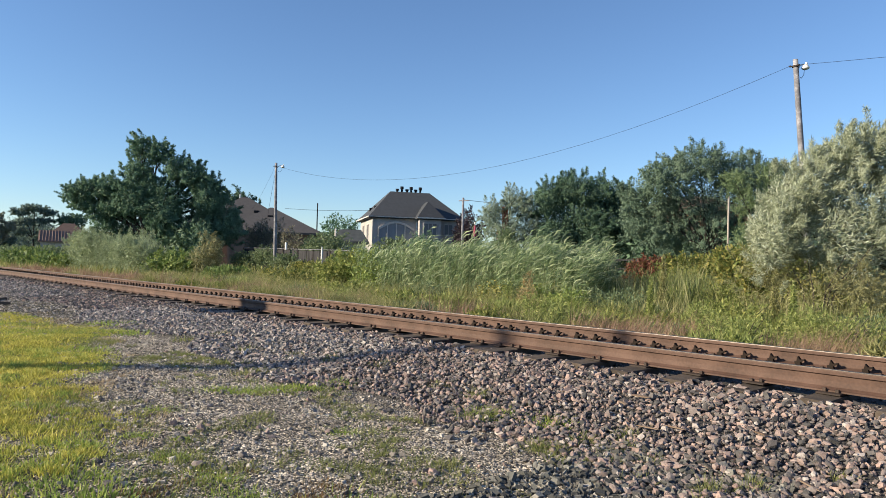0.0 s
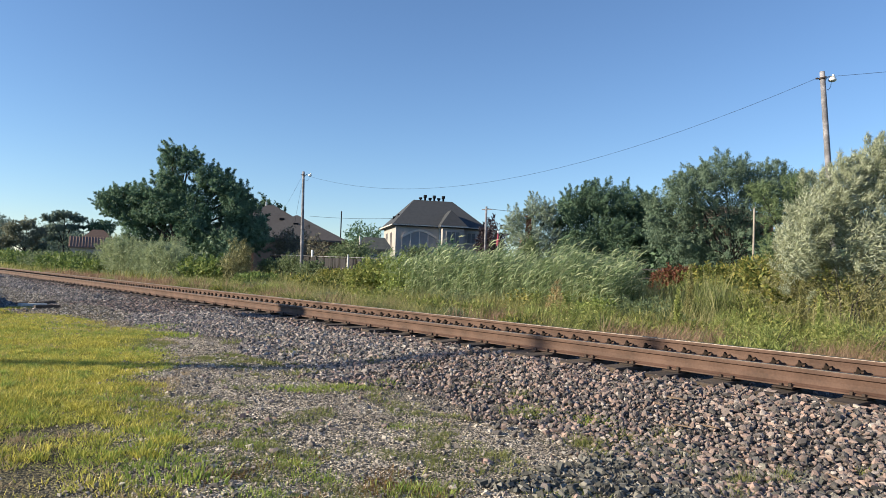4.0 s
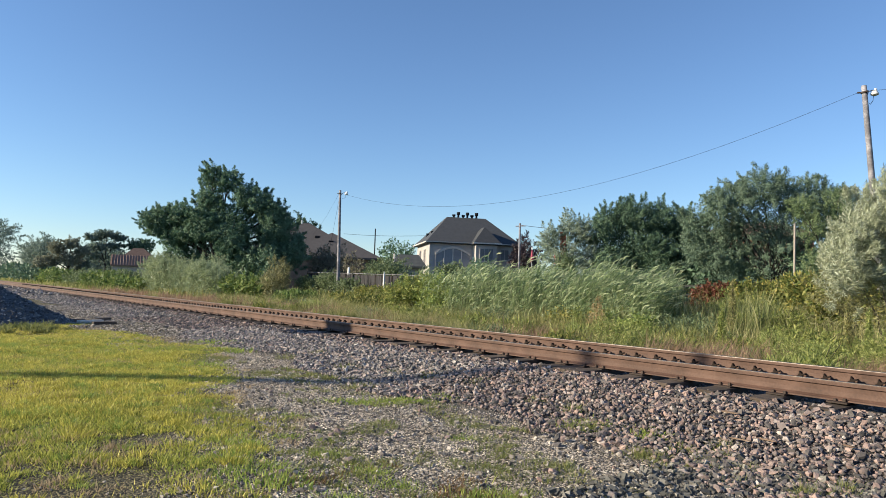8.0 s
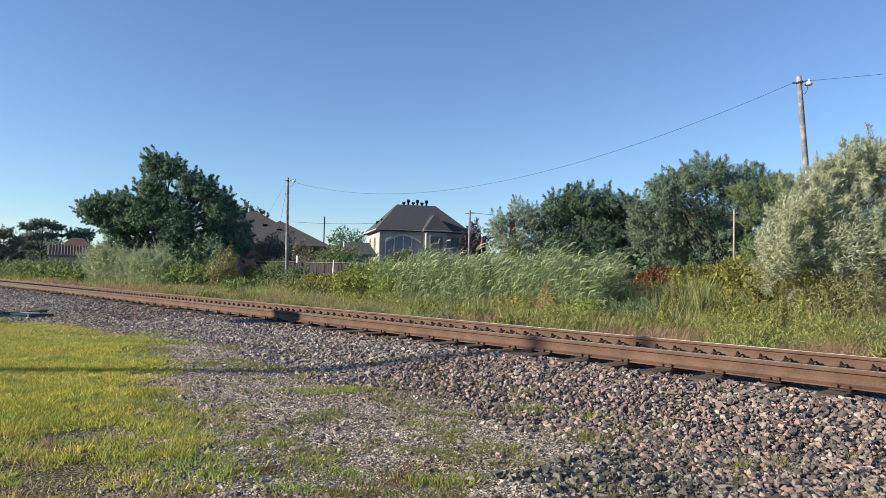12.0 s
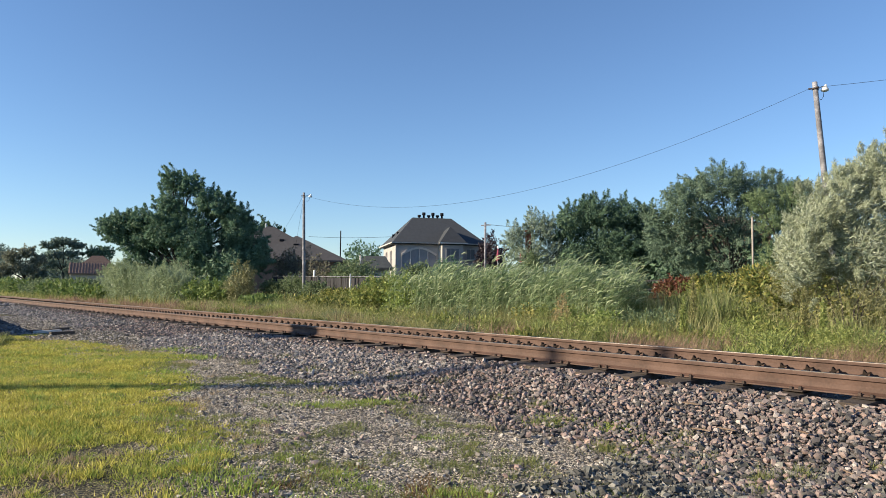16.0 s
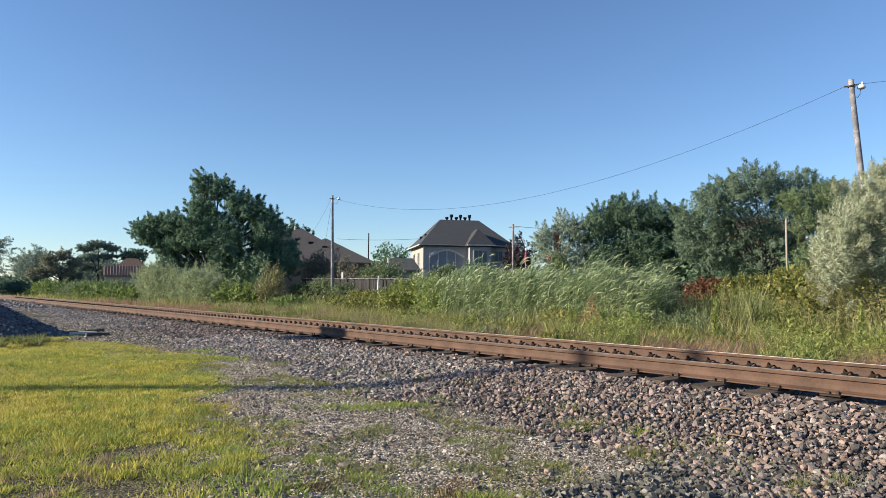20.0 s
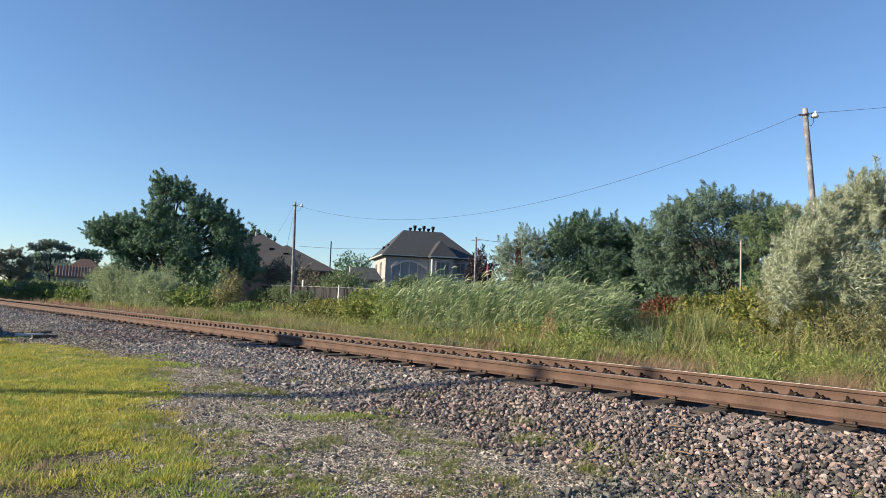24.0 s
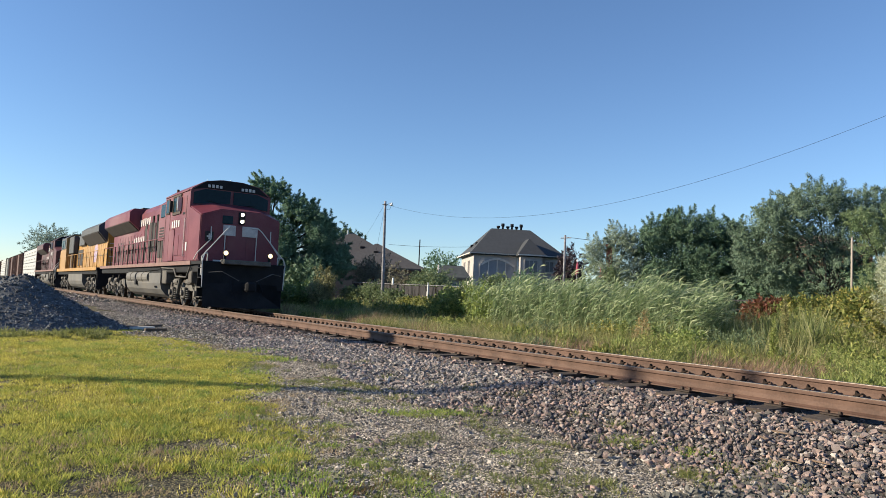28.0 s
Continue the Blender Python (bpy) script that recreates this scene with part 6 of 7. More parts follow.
ballast_stones(6000, -110, -34, -3.2, 2.8, (0.06, 0.13), 0.2, slope, M_STONE_GREY, OCT)
ballast_stones(14000, -22, -5, -4.6, -2.4, (0.012, 0.03), 0.3, None, M_GRIT, OCT)
fore = lambda x, y: (y < -2.3) & (y > lawn_edge(x) - 0.35)
ballast_stones(34000, -6, 6.2, -6.4, -2.2, (0.005, 0.012), 0.35, fore, M_GRIT, OCT, "yard_grit")
ballast_stones(9500, -4, 7.0, -6.5, -2.2, (0.006, 0.018), 0.35, fore, M_GRIT, CHIP, "yard_gravel")
ballast_stones(520, -3, 6.5, -6.3, -2.4, (0.014, 0.032), 0.3, fore, M_STONE, ICO, "yard_stone")
ballast_stones(6000, -9, 2.5, -7.0, -3.4, (0.005, 0.012), 0.35, lambda x, y: (y < lawn_edge(x)) & (y > -7.0 - 0.1 * x), M_GRIT, OCT, "lawn_grit")
M_DARKGRIT = surface("dark_grey_chippings", [(0.022, 0.022, 0.021), (0.052, 0.051, 0.047), (0.105, 0.103, 0.092), (0.3, 0.278, 0.243)], 14, 90, 0.8, 0, 0.4, rand=0.75, island=True)
ballast_stones(10500, 3.1, 8.5, -4.8, -2.1, (0.01, 0.028), 0.4, lambda x, y: y > -4.9 + 0.5 * np.abs(x - 4.6) + 1.6 * (clouds(x, y, 0.7, 44) - 0.5), M_DARKGRIT, CHIP, "dark_chippings")

M_SPLINTER = surface("broken_brown_wood", [(0.09, 0.055, 0.036), (0.14, 0.09, 0.06), (0.2, 0.14, 0.1)], 12, 90, 0.9, 0, 0.4, rand=0.4)
rs = random.Random(29)
for i in range(6):
    x, y = rs.uniform(1.6, 4.6), rs.uniform(-2.3, -1.0)
    ln, w = rs.uniform(0.1, 0.24), rs.uniform(0.008, 0.016)
    bm = prism(B(), [(-ln / 2, 0), (-ln * 0.3, -w * 0.5), (ln * 0.35, -w * 0.4), (ln / 2, 0.0), (ln * 0.2, w * 0.5), (-ln * 0.35, w * 0.4)], -w, w)
    tagged(part("wood_splinter", bm, M_SPLINTER, at=pose(x, y, float(ground_z(x, y)) + 0.045, rs.uniform(-12, 12), rs.uniform(-10, 10), rs.uniform(-50, 50))), "splinter of broken brown wood lying on ballast", "wood splinter", "splinters on the ballast")
shapes = []
for i in range(14):
    v, f = stones_mesh(np.zeros((1, 3)), np.array([1.0]), ICO)
    me = mesh_np("stone", v, f)
    me.materials.append(M_STONE_ONE)
    shapes.append(me)
rs = random.Random(17)
for i in range(300):
    x, y = rs.uniform(1.5, 6.0), rs.uniform(-3.0, -0.9)
    s = rs.uniform(0.02, 0.036)
    o = new("stone", shapes[i % 14])
    o.parent = ballast
    o.matrix_basis = pose(x, y, float(ground_z(x, y)) + s * 0.75, rs.uniform(0, 360), rs.uniform(0, 360), rs.uniform(0, 360)) @ Matrix.Diagonal((s, s, s, 1))

# ---- the freight train: its own x runs back from the leading ditch lights ----
M_RED = surface("faded_red_paint", [(0.098, 0.017, 0.029), (0.132, 0.027, 0.041), (0.17, 0.045, 0.06)], 0.9, 30, 0.5, 0, 0.04, dirt=(0.19, 0.085, 0.092), spec=0.3)
M_OLDRED = surface("grimy_dark_red_paint", [(0.045, 0.011, 0.016), (0.075, 0.015, 0.023), (0.1, 0.025, 0.032)], 0.9, 30, 0.55, 0, 0.04, dirt=(0.045, 0.02, 0.022))
M_YEL = surface("yellow_paint", [(0.31, 0.15, 0.02), (0.37, 0.185, 0.028), (0.41, 0.22, 0.045)], 0.9, 30, 0.45, 0, 0.04, dirt=(0.3, 0.17, 0.06))
M_ROOFGREY = surface("dark_grey_roof_paint", [(0.035, 0.036, 0.042), (0.06, 0.062, 0.07)], 1.2, 30, 0.6, 0, 0.05)
M_BLACK = surface("black_frame_paint", [(0.009, 0.0095, 0.012), (0.02, 0.0205, 0.024)], 2, 30, 0.75, 0, 0.1, spec=0.15)
M_GRIME = surface("dusty_undergear", [(0.045, 0.041, 0.038), (0.09, 0.084, 0.078), (0.15, 0.14, 0.13)], 2.2, 30, 0.85, 0, 0.2, dirt=(0.07, 0.06, 0.055))
M_TANK = surface("dusty_grey_tank", [(0.068, 0.067, 0.068), (0.108, 0.106, 0.105)], 1.4, 30, 0.7, 0, 0.05, dirt=(0.13, 0.12, 0.11))
M_GLASS = surface("tinted_glass", [(0.006, 0.02, 0.03), (0.012, 0.032, 0.045)], 1, 10, 0.25, 0, 0.0, spec=0.08)
M_PALE = surface("pale_marking", [(0.42, 0.41, 0.41), (0.54, 0.53, 0.52)], 3, 40, 0.6, 0, 0.02)
M_PALEGREY = surface("grimy_pale_marking", [(0.36, 0.33, 0.34), (0.55, 0.52, 0.52)], 5, 40, 0.6, 0, 0.02)
M_SILL = surface("dusty_sill", [(0.13, 0.065, 0.058), (0.2, 0.11, 0.095)], 2, 30, 0.7, 0, 0.05)
M_SLOT = surface("dark_opening", [(0.012, 0.01, 0.011), (0.03, 0.024, 0.025)], 2, 40, 0.8)
M_WHEEL = surface("worn_wheel_steel", [(0.05, 0.04, 0.036), (0.1, 0.08, 0.07)], 4, 40, 0.6, 0.5, 0.1)
M_LIGHT = glow_mat("lit_headlight", (1.0, 0.9, 0.68), 5.0)
M_REFLECTOR = glow_mat("warm_lamp_reflector", (1.0, 0.72, 0.34), 0.7)
M_WRAP = surface("white_wrapped_lumber", [(0.34, 0.345, 0.355), (0.46, 0.46, 0.465)], 1.5, 12, 0.5, 0, 0.2)
M_BROWNCAR = surface("oxide_red_wagon_paint", [(0.055, 0.02, 0.019), (0.085, 0.033, 0.029), (0.105, 0.047, 0.04)], 0.9, 20, 0.7, 0, 0.1, dirt=(0.06, 0.037, 0.032))
M_GREYCAR = surface("grey_wagon_paint", [(0.14, 0.145, 0.15), (0.21, 0.215, 0.215)], 0.9, 20, 0.6, 0, 0.1, dirt=(0.17, 0.15, 0.13))


def wheelset(parent, x, r=0.53):
    """An axle with two wheels, turning about its own y."""
    bm = B()
    tube(bm, (0, -0.85, 0), (0, 0.85, 0), 0.09, 0.09, 10)
    for y in (-0.75, 0.75):
        tube(bm, (0, y - 0.065, 0), (0, y + 0.065, 0), r, r, 24)
        tube(bm, (0, y - 0.1 * (1 if y > 0 else -1) - 0.02, 0), (0, y - 0.1 * (1 if y > 0 else -1) + 0.02, 0), r + 0.03, r + 0.03, 24)
        for k in range(6):
            a = k * math.pi / 3
            s = 0.085 * (1 if y > 0 else -1)
            tube(bm, (math.cos(a) * 0.3, y + s - 0.02, math.sin(a) * 0.3), (math.cos(a) * 0.3, y + s + 0.02, math.sin(a) * 0.3), 0.05, 0.05, 8)
    o = part("wheelset", bm, M_WHEEL, parent, at=pose(x, 0, r))
    WHEELS.append((o, x, r))
    return o


WHEELS = []


def truck_six(ob, xs):
    """A three-axle truck: side frames, springs, axle boxes, brake cylinders, wheelsets."""
    x0, x1 = min(xs) - 0.75, max(xs) + 0.75
    for s in (-1, 1):
        y0, y1 = sorted((s * 1.02, s * 1.18))
        out = [(x0, 0.62), (x0 + 0.2, 0.98), (x0 + 1.0, 1.0), (x0 + 1.3, 0.84), (x1 - 1.3, 0.84), (x1 - 1.0, 1.0), (x1 - 0.2, 0.98), (x1, 0.62), (x1 - 0.25, 0.5), (x1 - 1.1, 0.62), (x0 + 1.1, 0.62), (x0 + 0.25, 0.5)]
        part("truck_frame", prism(B(), out, y0, y1), M_GRIME, ob)
        for x in xs:
            wy = s * 1.2
            bx = box(B(), x - 0.19, x + 0.19, min(wy, wy + s * 0.12), max(wy, wy + s * 0.12), 0.33, 0.74, 0.03)
            tube(bx, (x, wy, 0.53), (x, wy + s * 0.2, 0.53), 0.13, 0.11, 12)
            part("axle_box", bx, M_GRIME, ob)
            for dx in (-0.36, 0.36):
                sp = B()
                for k in range(5):
                    tube(sp, (x + dx, s * 1.2, 0.3 + k * 0.075), (x + dx, s * 1.2, 0.34 + k * 0.075), 0.1, 0.1, 10)
                part("spring", sp, M_GRIME, ob)
            part("pedestal", box(B(), x - 0.46, x - 0.27, min(wy - s * 0.04, wy + s * 0.05), max(wy - s * 0.04, wy + s * 0.05), 0.22, 0.92, 0.02), M_GRIME, ob)
        for x in ((xs[0] + xs[1]) / 2, (xs[1] + xs[2]) / 2):
            part("brake_cylinder", tube(B(), (x - 0.25, s * 1.3, 0.95), (x + 0.25, s * 1.3, 0.95), 0.13, 0.1, 10), M_GRIME, ob)
            part("sand_pipe", pipe(B(), [(x, s * 1.22, 1.3), (x + 0.1, s * 1.25, 0.8), (x + 0.3, s * 1.05, 0.3)], 0.025), M_GRIME, ob)
    for x in xs:
        wheelset(ob, x)


def railing(ob, x0, x1, y, z, n, material, height=1.0, dark=None):
    part("handrail", tube(B(), (x0, y, z + height), (x1, y, z + height), 0.022, 0.022, 8), material, ob)
    for k in range(n):
        x = x0 + (x1 - x0) * k / (n - 1)
        part("stanchion", box(B(), x - 0.025, x + 0.025, y - 0.02, y + 0.02, z - 0.1, z + height, 0.006), dark or material, ob)


def bars(ob, name, x, y, z, count, w, h, gap, along="x", material=None, skew=0.0):
    """A row of plain upright bars where writing stands."""
    for k in range(count):
        u = k * (w + gap)
        hh = h * (1.0 if k % 3 else 0.9)
        if along == "x":
            bm = box(B(), x + u, x + u + w, y - 0.006, y + 0.006, z, z + hh, 0.004)
        else:
            bm = box(B(), x - 0.006, x + 0.006, y + u, y + u + w, z, z + hh, 0.004)
        part(name, bm, material or M_PALE, ob)


def cab_front_unit(name, label, paint, at_x, sill=M_SILL):
    """A wide-nosed six-axle diesel locomotive, cab first; its own x = 0 lies at the ditch lights."""
    ob = thing(name, label, "locomotive", pose(at_x, TRACK_Y, 0), "locomotives of the train")
    # frame and walkway
    part("underframe", box(B(), -21.7, -0.35, -1.42, 1.42, 1.3, 1.58, 0.03), M_BLACK, ob)
    part("walkway", box(B(), -21.75, -0.3, -1.52, 1.52, 1.58, 1.7, 0.01), M_BLACK, ob)
    for s in (-1, 1):
        part("side_sill", box(B(), -21.75, -1.7, min(s * 1.522, s * 1.54), max(s * 1.522, s * 1.54), 1.57, 1.72, 0.004), sill, ob)
    # nose: crowned and tapered
    bm = B()
    prof = [(-1.47, 1.7), (1.47, 1.7), (1.47, 3.36), (0.75, 3.62), (-0.75, 3.62), (-1.47, 3.36)]
    back = [(-1.53, 1.7), (1.53, 1.7), (1.53, 3.78), (0.8, 3.98), (-0.8, 3.98), (-1.53, 3.78)]
    a = [bm.verts.new((-0.98, y, z)) for y, z in prof]
    b = [bm.verts.new((-2.36, y, z)) for y, z in back]
    bm.faces.new(a)
    bm.faces.new(b[::-1])
    for i in range(6):
        j = (i + 1) % 6
        bm.faces.new((a[i], b[i], b[j], a[j]))
    bmesh.ops.recalc_face_normals(bm, faces=bm.faces)
    bmesh.ops.bevel(bm, geom=list(bm.edges), offset=0.03, segments=2, affect="EDGES")
    part("nose", bm, paint, ob)
    # cab with a crowned roof
    cab = [(-1.53, 1.7), (1.53, 1.7), (1.53, 4.42), (1.02, 4.76), (0.4, 4.87), (-0.4, 4.87), (-1.02, 4.76), (-1.53, 4.42)]
    bm = prism(B(), cab, -6.1, -2.3, axis="x")
    bmesh.ops.bevel(bm, geom=[e for e in bm.edges if abs(e.verts[0].co.x - e.verts[1].co.x) > 1], offset=0.04, segments=2, affect="EDGES")
    part("cab", bm, paint, ob)
    for s in (-1, 1):
        y0, y1 = sorted((s * 0.06, s * 1.42))
        ws = B()
        prism(ws, [(s * 0.06, 3.98), (s * 1.42, 3.86), (s * 1.42, 4.3), (s * 1.0, 4.46), (s * 0.06, 4.46)], -2.302, -2.272, axis="x")
        part("windscreen", ws, M_GLASS, ob)
        part("wiper", pipe(B(), [(-2.25, s * 0.4, 3.94), (-2.24, s * 0.9, 4.02)], 0.012), M_BLACK, ob)
        nb = part("number_board", box(B(), -2.31, -2.27, min(s * 0.28, s * 0.98), max(s * 0.28, s * 0.98), 4.5, 4.68, 0.01), M_BLACK, ob)
        y = -0.93 if s < 0 else 0.34
        bars(nb, "plain_bar", -2.262, y, 4.53, 4, 0.1, 0.12, 0.045, "y")
    for s in (-1, 1):
        yy = s * 1.535
        for x0, x1, z0, z1 in ((-4.66, -3.55, 3.62, 4.28), (-5.85, -5.3, 3.66, 4.28)):
            wf = part("side_window", box(B(), x0, x1, min(yy, yy + s * 0.02), max(yy, yy + s * 0.02), z0, z1, 0.02), M_SLOT, ob)
            part("pane", box(B(), x0 + 0.06, x1 - 0.06, min(yy + s * 0.018, yy + s * 0.026), max(yy + s * 0.018, yy + s * 0.026), z0 + 0.06, z1 - 0.06), M_GLASS, wf)
        part("wind_deflector", box(B(), -3.52, -3.46, min(s * 1.54, s * 1.7), max(s * 1.54, s * 1.7), 3.66, 4.2, 0.01), M_METAL, ob)
        bars(ob, "plain_bar", -4.8, s * 1.54, 3.05, 4, 0.19, 0.3, 0.14, material=M_PALEGREY)
        part("cab_door", box(B(), -5.15, -4.3, min(yy, yy + s * 0.015), max(yy, yy + s * 0.015), 1.75, 3.0, 0.02), paint, ob)
        for x0, x1, z0, z1 in ((-4.2, -3.55, 1.95, 2.75), (-3.5, -2.85, 1.95, 2.75)):
            part("access_panel", box(B(), x0, x1, min(yy, yy + s * 0.02), max(yy, yy + s * 0.02), z0, z1, 0.01), paint, ob)
        part("pale_patch", box(B(), -2.55, -2.38, min(yy, yy + s * 0.008), max(yy, yy + s * 0.008), 2.1, 2.42), M_PALE, ob)
        part("small_marking", box(B(), -3.2, -2.9, min(yy, yy + s * 0.008), max(yy, yy + s * 0.008), 3.5, 3.58), M_BLACK, ob)
    # compartment behind the cab, full width of the hood
    part("rear_compartment", prism(B(), [(-1.3, 1.7), (1.3, 1.7), (1.3, 4.3), (0.9, 4.62), (-0.9, 4.62), (-1.3, 4.3)], -8.2, -6.1, axis="x"), paint, ob)
    for s in (-1, 1):
        part("side_window", box(B(), -7.8, -6.8, min(s * 1.3, s * 1.33), max(s * 1.3, s * 1.33), 3.7, 4.25, 0.02), M_GLASS, ob)
    for s in (-1, 1):
        for q in range(4):
            part("vent_slat", box(B(), -7.9, -6.3, min(s * 1.3, s * 1.325), max(s * 1.3, s * 1.325), 2.85 + q * 0.12, 2.91 + q * 0.12), M_SLOT, ob)
        part("brake_pipe", pipe(B(), [(-6.2, s * 1.5, 1.5), (-4.2, s * 1.48, 1.44), (-3.9, s * 1.46, 1.15), (-2.4, s * 1.46, 1.12), (-1.9, s * 1.48, 1.5)], 0.03), M_GRIME, ob)
        part("sand_box", box(B(), -2.2, -1.75, min(s * 1.1, s * 1.45), max(s * 1.1, s * 1.45), 0.9, 1.35, 0.03), M_GRIME, ob)
        part("damper", tube(B(), (-3.9, s * 1.36, 0.5), (-3.5, s * 1.38, 1.2), 0.06, 0.06, 8), M_GRIME, ob)
    for s in (-1, 1):
        for x in (-5.95, -5.2, -2.75):
            part("seam", box(B(), x, x + 0.02, min(s * 1.53, s * 1.538), max(s * 1.53, s * 1.538), 1.75, 4.2), M_SLOT, ob)
        part("grab_iron", pipe(B(), [(-2.62, s * 1.55, 1.9), (-2.62, s * 1.6, 1.9), (-2.62, s * 1.6, 3.3), (-2.62, s * 1.55, 3.3)], 0.014), M_PALEGREY, ob)
        part("mirror", box(B(), -4.9, -4.75, min(s * 1.55, s * 1.68), max(s * 1.55, s * 1.68), 3.7, 4.15, 0.01), M_SLOT, ob)
        part("dust_panel", box(B(), -7.9, -6.2, min(s * 1.3, s * 1.312), max(s * 1.3, s * 1.312), 1.74, 1.94), M_SILL, ob)
    # long hood
    hood = [(-0.96, 1.7), (0.96, 1.7), (0.96, 4.3), (0.74, 4.6), (-0.74, 4.6), (-0.96, 4.3)]
    part("hood", prism(B(), hood, -21.2, -8.2, axis="x"), paint, ob)
    for s in (-1, 1):
        yy = s * 0.962
        k = 0
        x = -20.6
        while x < -8.9:
            if not -21 < x < -20.5:
                part("hood_door", box(B(), x, x + 0.72, min(yy, yy + s * 0.025), max(yy, yy + s * 0.025), 1.85, 3.3 if x < -13.4 else 3.5, 0.012), paint, ob)
            k += 1
            x += 0.8
        for x0, x1, z0, z1 in ((-12.5, -12.05, 2.3, 3.75), (-11.55, -11.1, 2.3, 3.75), (-10.7, -10.3, 2.3, 3.7), (-9.8, -9.3, 2.6, 3.72)):
            part("louvre", box(B(), x0, x1, min(yy, yy + s * 0.035), max(yy, yy + s * 0.035), z0, z1, 0.01), M_SLOT, ob)
        for q in range(13):
            x0 = -20.45 + q * 0.8
            part("hood_louvre", box(B(), x0 + 0.04, x0 + 0.3, min(yy + s * 0.02, yy + s * 0.03), max(yy + s * 0.02, yy + s * 0.03), 1.95, 3.05 if q % 4 else 2.6, 0.004), M_SLOT, ob)
        for q in range(3):
            part("grille", box(B(), -8.1 + q * 0.62, -7.6 + q * 0.62, min(s * 1.3, s * 1.32), max(s * 1.3, s * 1.32), 1.95, 2.7, 0.01), M_SLOT, ob)
        bars(ob, "plain_bar", -15.0, s * 0.975, 3.68, 8, 0.24, 0.38, 0.22, material=M_PALEGREY)
        bars(ob, "plain_bar", -15.0, s * 0.99, 2.9, 7, 0.2, 0.26, 0.24, material=M_PALEGREY)
        # radiator overhang
        wing = [(s * 0.96, 3.5), (s * 1.5, 3.98), (s * 1.5, 4.42), (s * 1.3, 4.62), (s * 0.5, 4.62), (s * 0.5, 3.9)]
        wg = part("radiator_wing", prism(B(), wing, -21.4, -13.9, axis="x"), paint, ob)
        part("radiator_grille", prism(B(), [(s * 1.02, 3.54), (s * 1.49, 3.955), (s * 1.5, 3.93), (s * 1.03, 3.51)], -21.2, -14.1, axis="x"), M_SLOT, wg)
        railing(ob, -21.2, -6.4, s * 1.46, 1.7, 13, paint, 1.05, M_BLACK)
    part("radiator_roof", box(B(), -21.35, -13.95, -0.9, 0.9, 4.6, 4.7, 0.02), M_ROOFGREY, ob)
    part("exhaust_stack", box(B(), -12.6, -11.4, -0.35, 0.35, 4.55, 4.75, 0.04), M_ROOFGREY, ob)
    part("dynamic_brake_hatch", box(B(), -11.0, -8.6, -0.6, 0.6, 4.55, 4.68, 0.03), M_ROOFGREY, ob)
    part("air_conditioner", box(B(), -5.0, -3.6, -0.5, 0.5, 4.85, 4.98, 0.05), M_ROOFGREY, ob)
    part("antenna_dome", tube(B(), (-3.0, 0.35, 4.86), (-3.0, 0.35, 4.95), 0.2, 0.12, 12), M_ROOFGREY, ob)
    # thin black strip stands in for the shade under the cab roof's front edge
    part("roof_brow", prism(B(), [(1.46, 4.4), (1.0, 4.74), (0.4, 4.85), (-0.4, 4.85), (-1.0, 4.74), (-1.46, 4.4), (-1.0, 4.49), (1.0, 4.49)], -2.302, -2.285, axis="x"), M_BLACK, ob, "black strip standing for the shade above the windscreens")
    for s in (-1, 1):
        # tall dark intake slots and doors with hinges along the hood, and what hangs on the cab
        for x0 in (-10.95, -10.05, -9.25, -8.75):
            part("intake_slot", box(B(), x0, x0 + 0.24, min(s * 0.95, s * 1.01), max(s * 0.95, s * 1.01), 2.3 + 0.5 * (x0 > -9.5), 4.05, 0.02), M_BLACK, ob)
        for q in range(14):
            x0 = -19.9 + q * 0.8
            part("door_handle", box(B(), x0 + 0.6, x0 + 0.64, min(s * 0.985, s * 1.02), max(s * 0.985, s * 1.02), 2.35, 2.6), M_IRON, ob)
        part("window_frame", box(box(box(box(B(), -4.72, -3.5, min(s * 1.54, s * 1.575), max(s * 1.54, s * 1.575), 4.26, 4.34), -4.72, -3.5, min(s * 1.54, s * 1.575), max(s * 1.54, s * 1.575), 3.56, 3.64), -4.72, -4.64, min(s * 1.54, s * 1.575), max(s * 1.54, s * 1.575), 3.64, 4.26), -4.16, -4.08, min(s * 1.54, s * 1.575), max(s * 1.54, s * 1.575), 3.64, 4.26), M_IRON, ob)
        part("rain_gutter", box(B(), -6.0, -2.4, min(s * 1.53, s * 1.57), max(s * 1.53, s * 1.57), 4.36, 4.4), paint, ob)
        part("roof_beacon", tube(B(), (-5.6, s * 1.2, 4.6), (-5.6, s * 1.2, 4.74), 0.06, 0.05, 10), M_IRON, ob)
        for q in range(3):
            part("cab_vent", box(B(), -5.05 + q * 0.5, -4.7 + q * 0.5, min(s * 1.53, s * 1.545), max(s * 1.53, s * 1.545), 2.0, 2.35, 0.01), M_SLOT, ob)
        part("sill_step", box(B(), -7.6, -7.1, min(s * 1.3, s * 1.54), max(s * 1.3, s * 1.54), 0.7, 0.75), M_GRIME, ob)
        part("rail_guard", box(B(), -0.9, -0.55, min(s * 0.68, s * 0.82), max(s * 0.68, s * 0.82), 0.12, 0.5, 0.02), M_BLACK, ob)
        part("reflector", tube(B(), (0.0, s * 0.8, 2.0), (0.022, s * 0.8, 2.0), 0.085, 0.085, 14), M_REFLECTOR, ob, "warm glowing reflector ring")
    hn = B()
    for y in (-0.15, 0, 0.15):
        tube(hn, (-7.0, y, 4.72), (-6.5, y, 4.76), 0.04, 0.09, 8)
    part("horn", hn, M_METAL, ob)
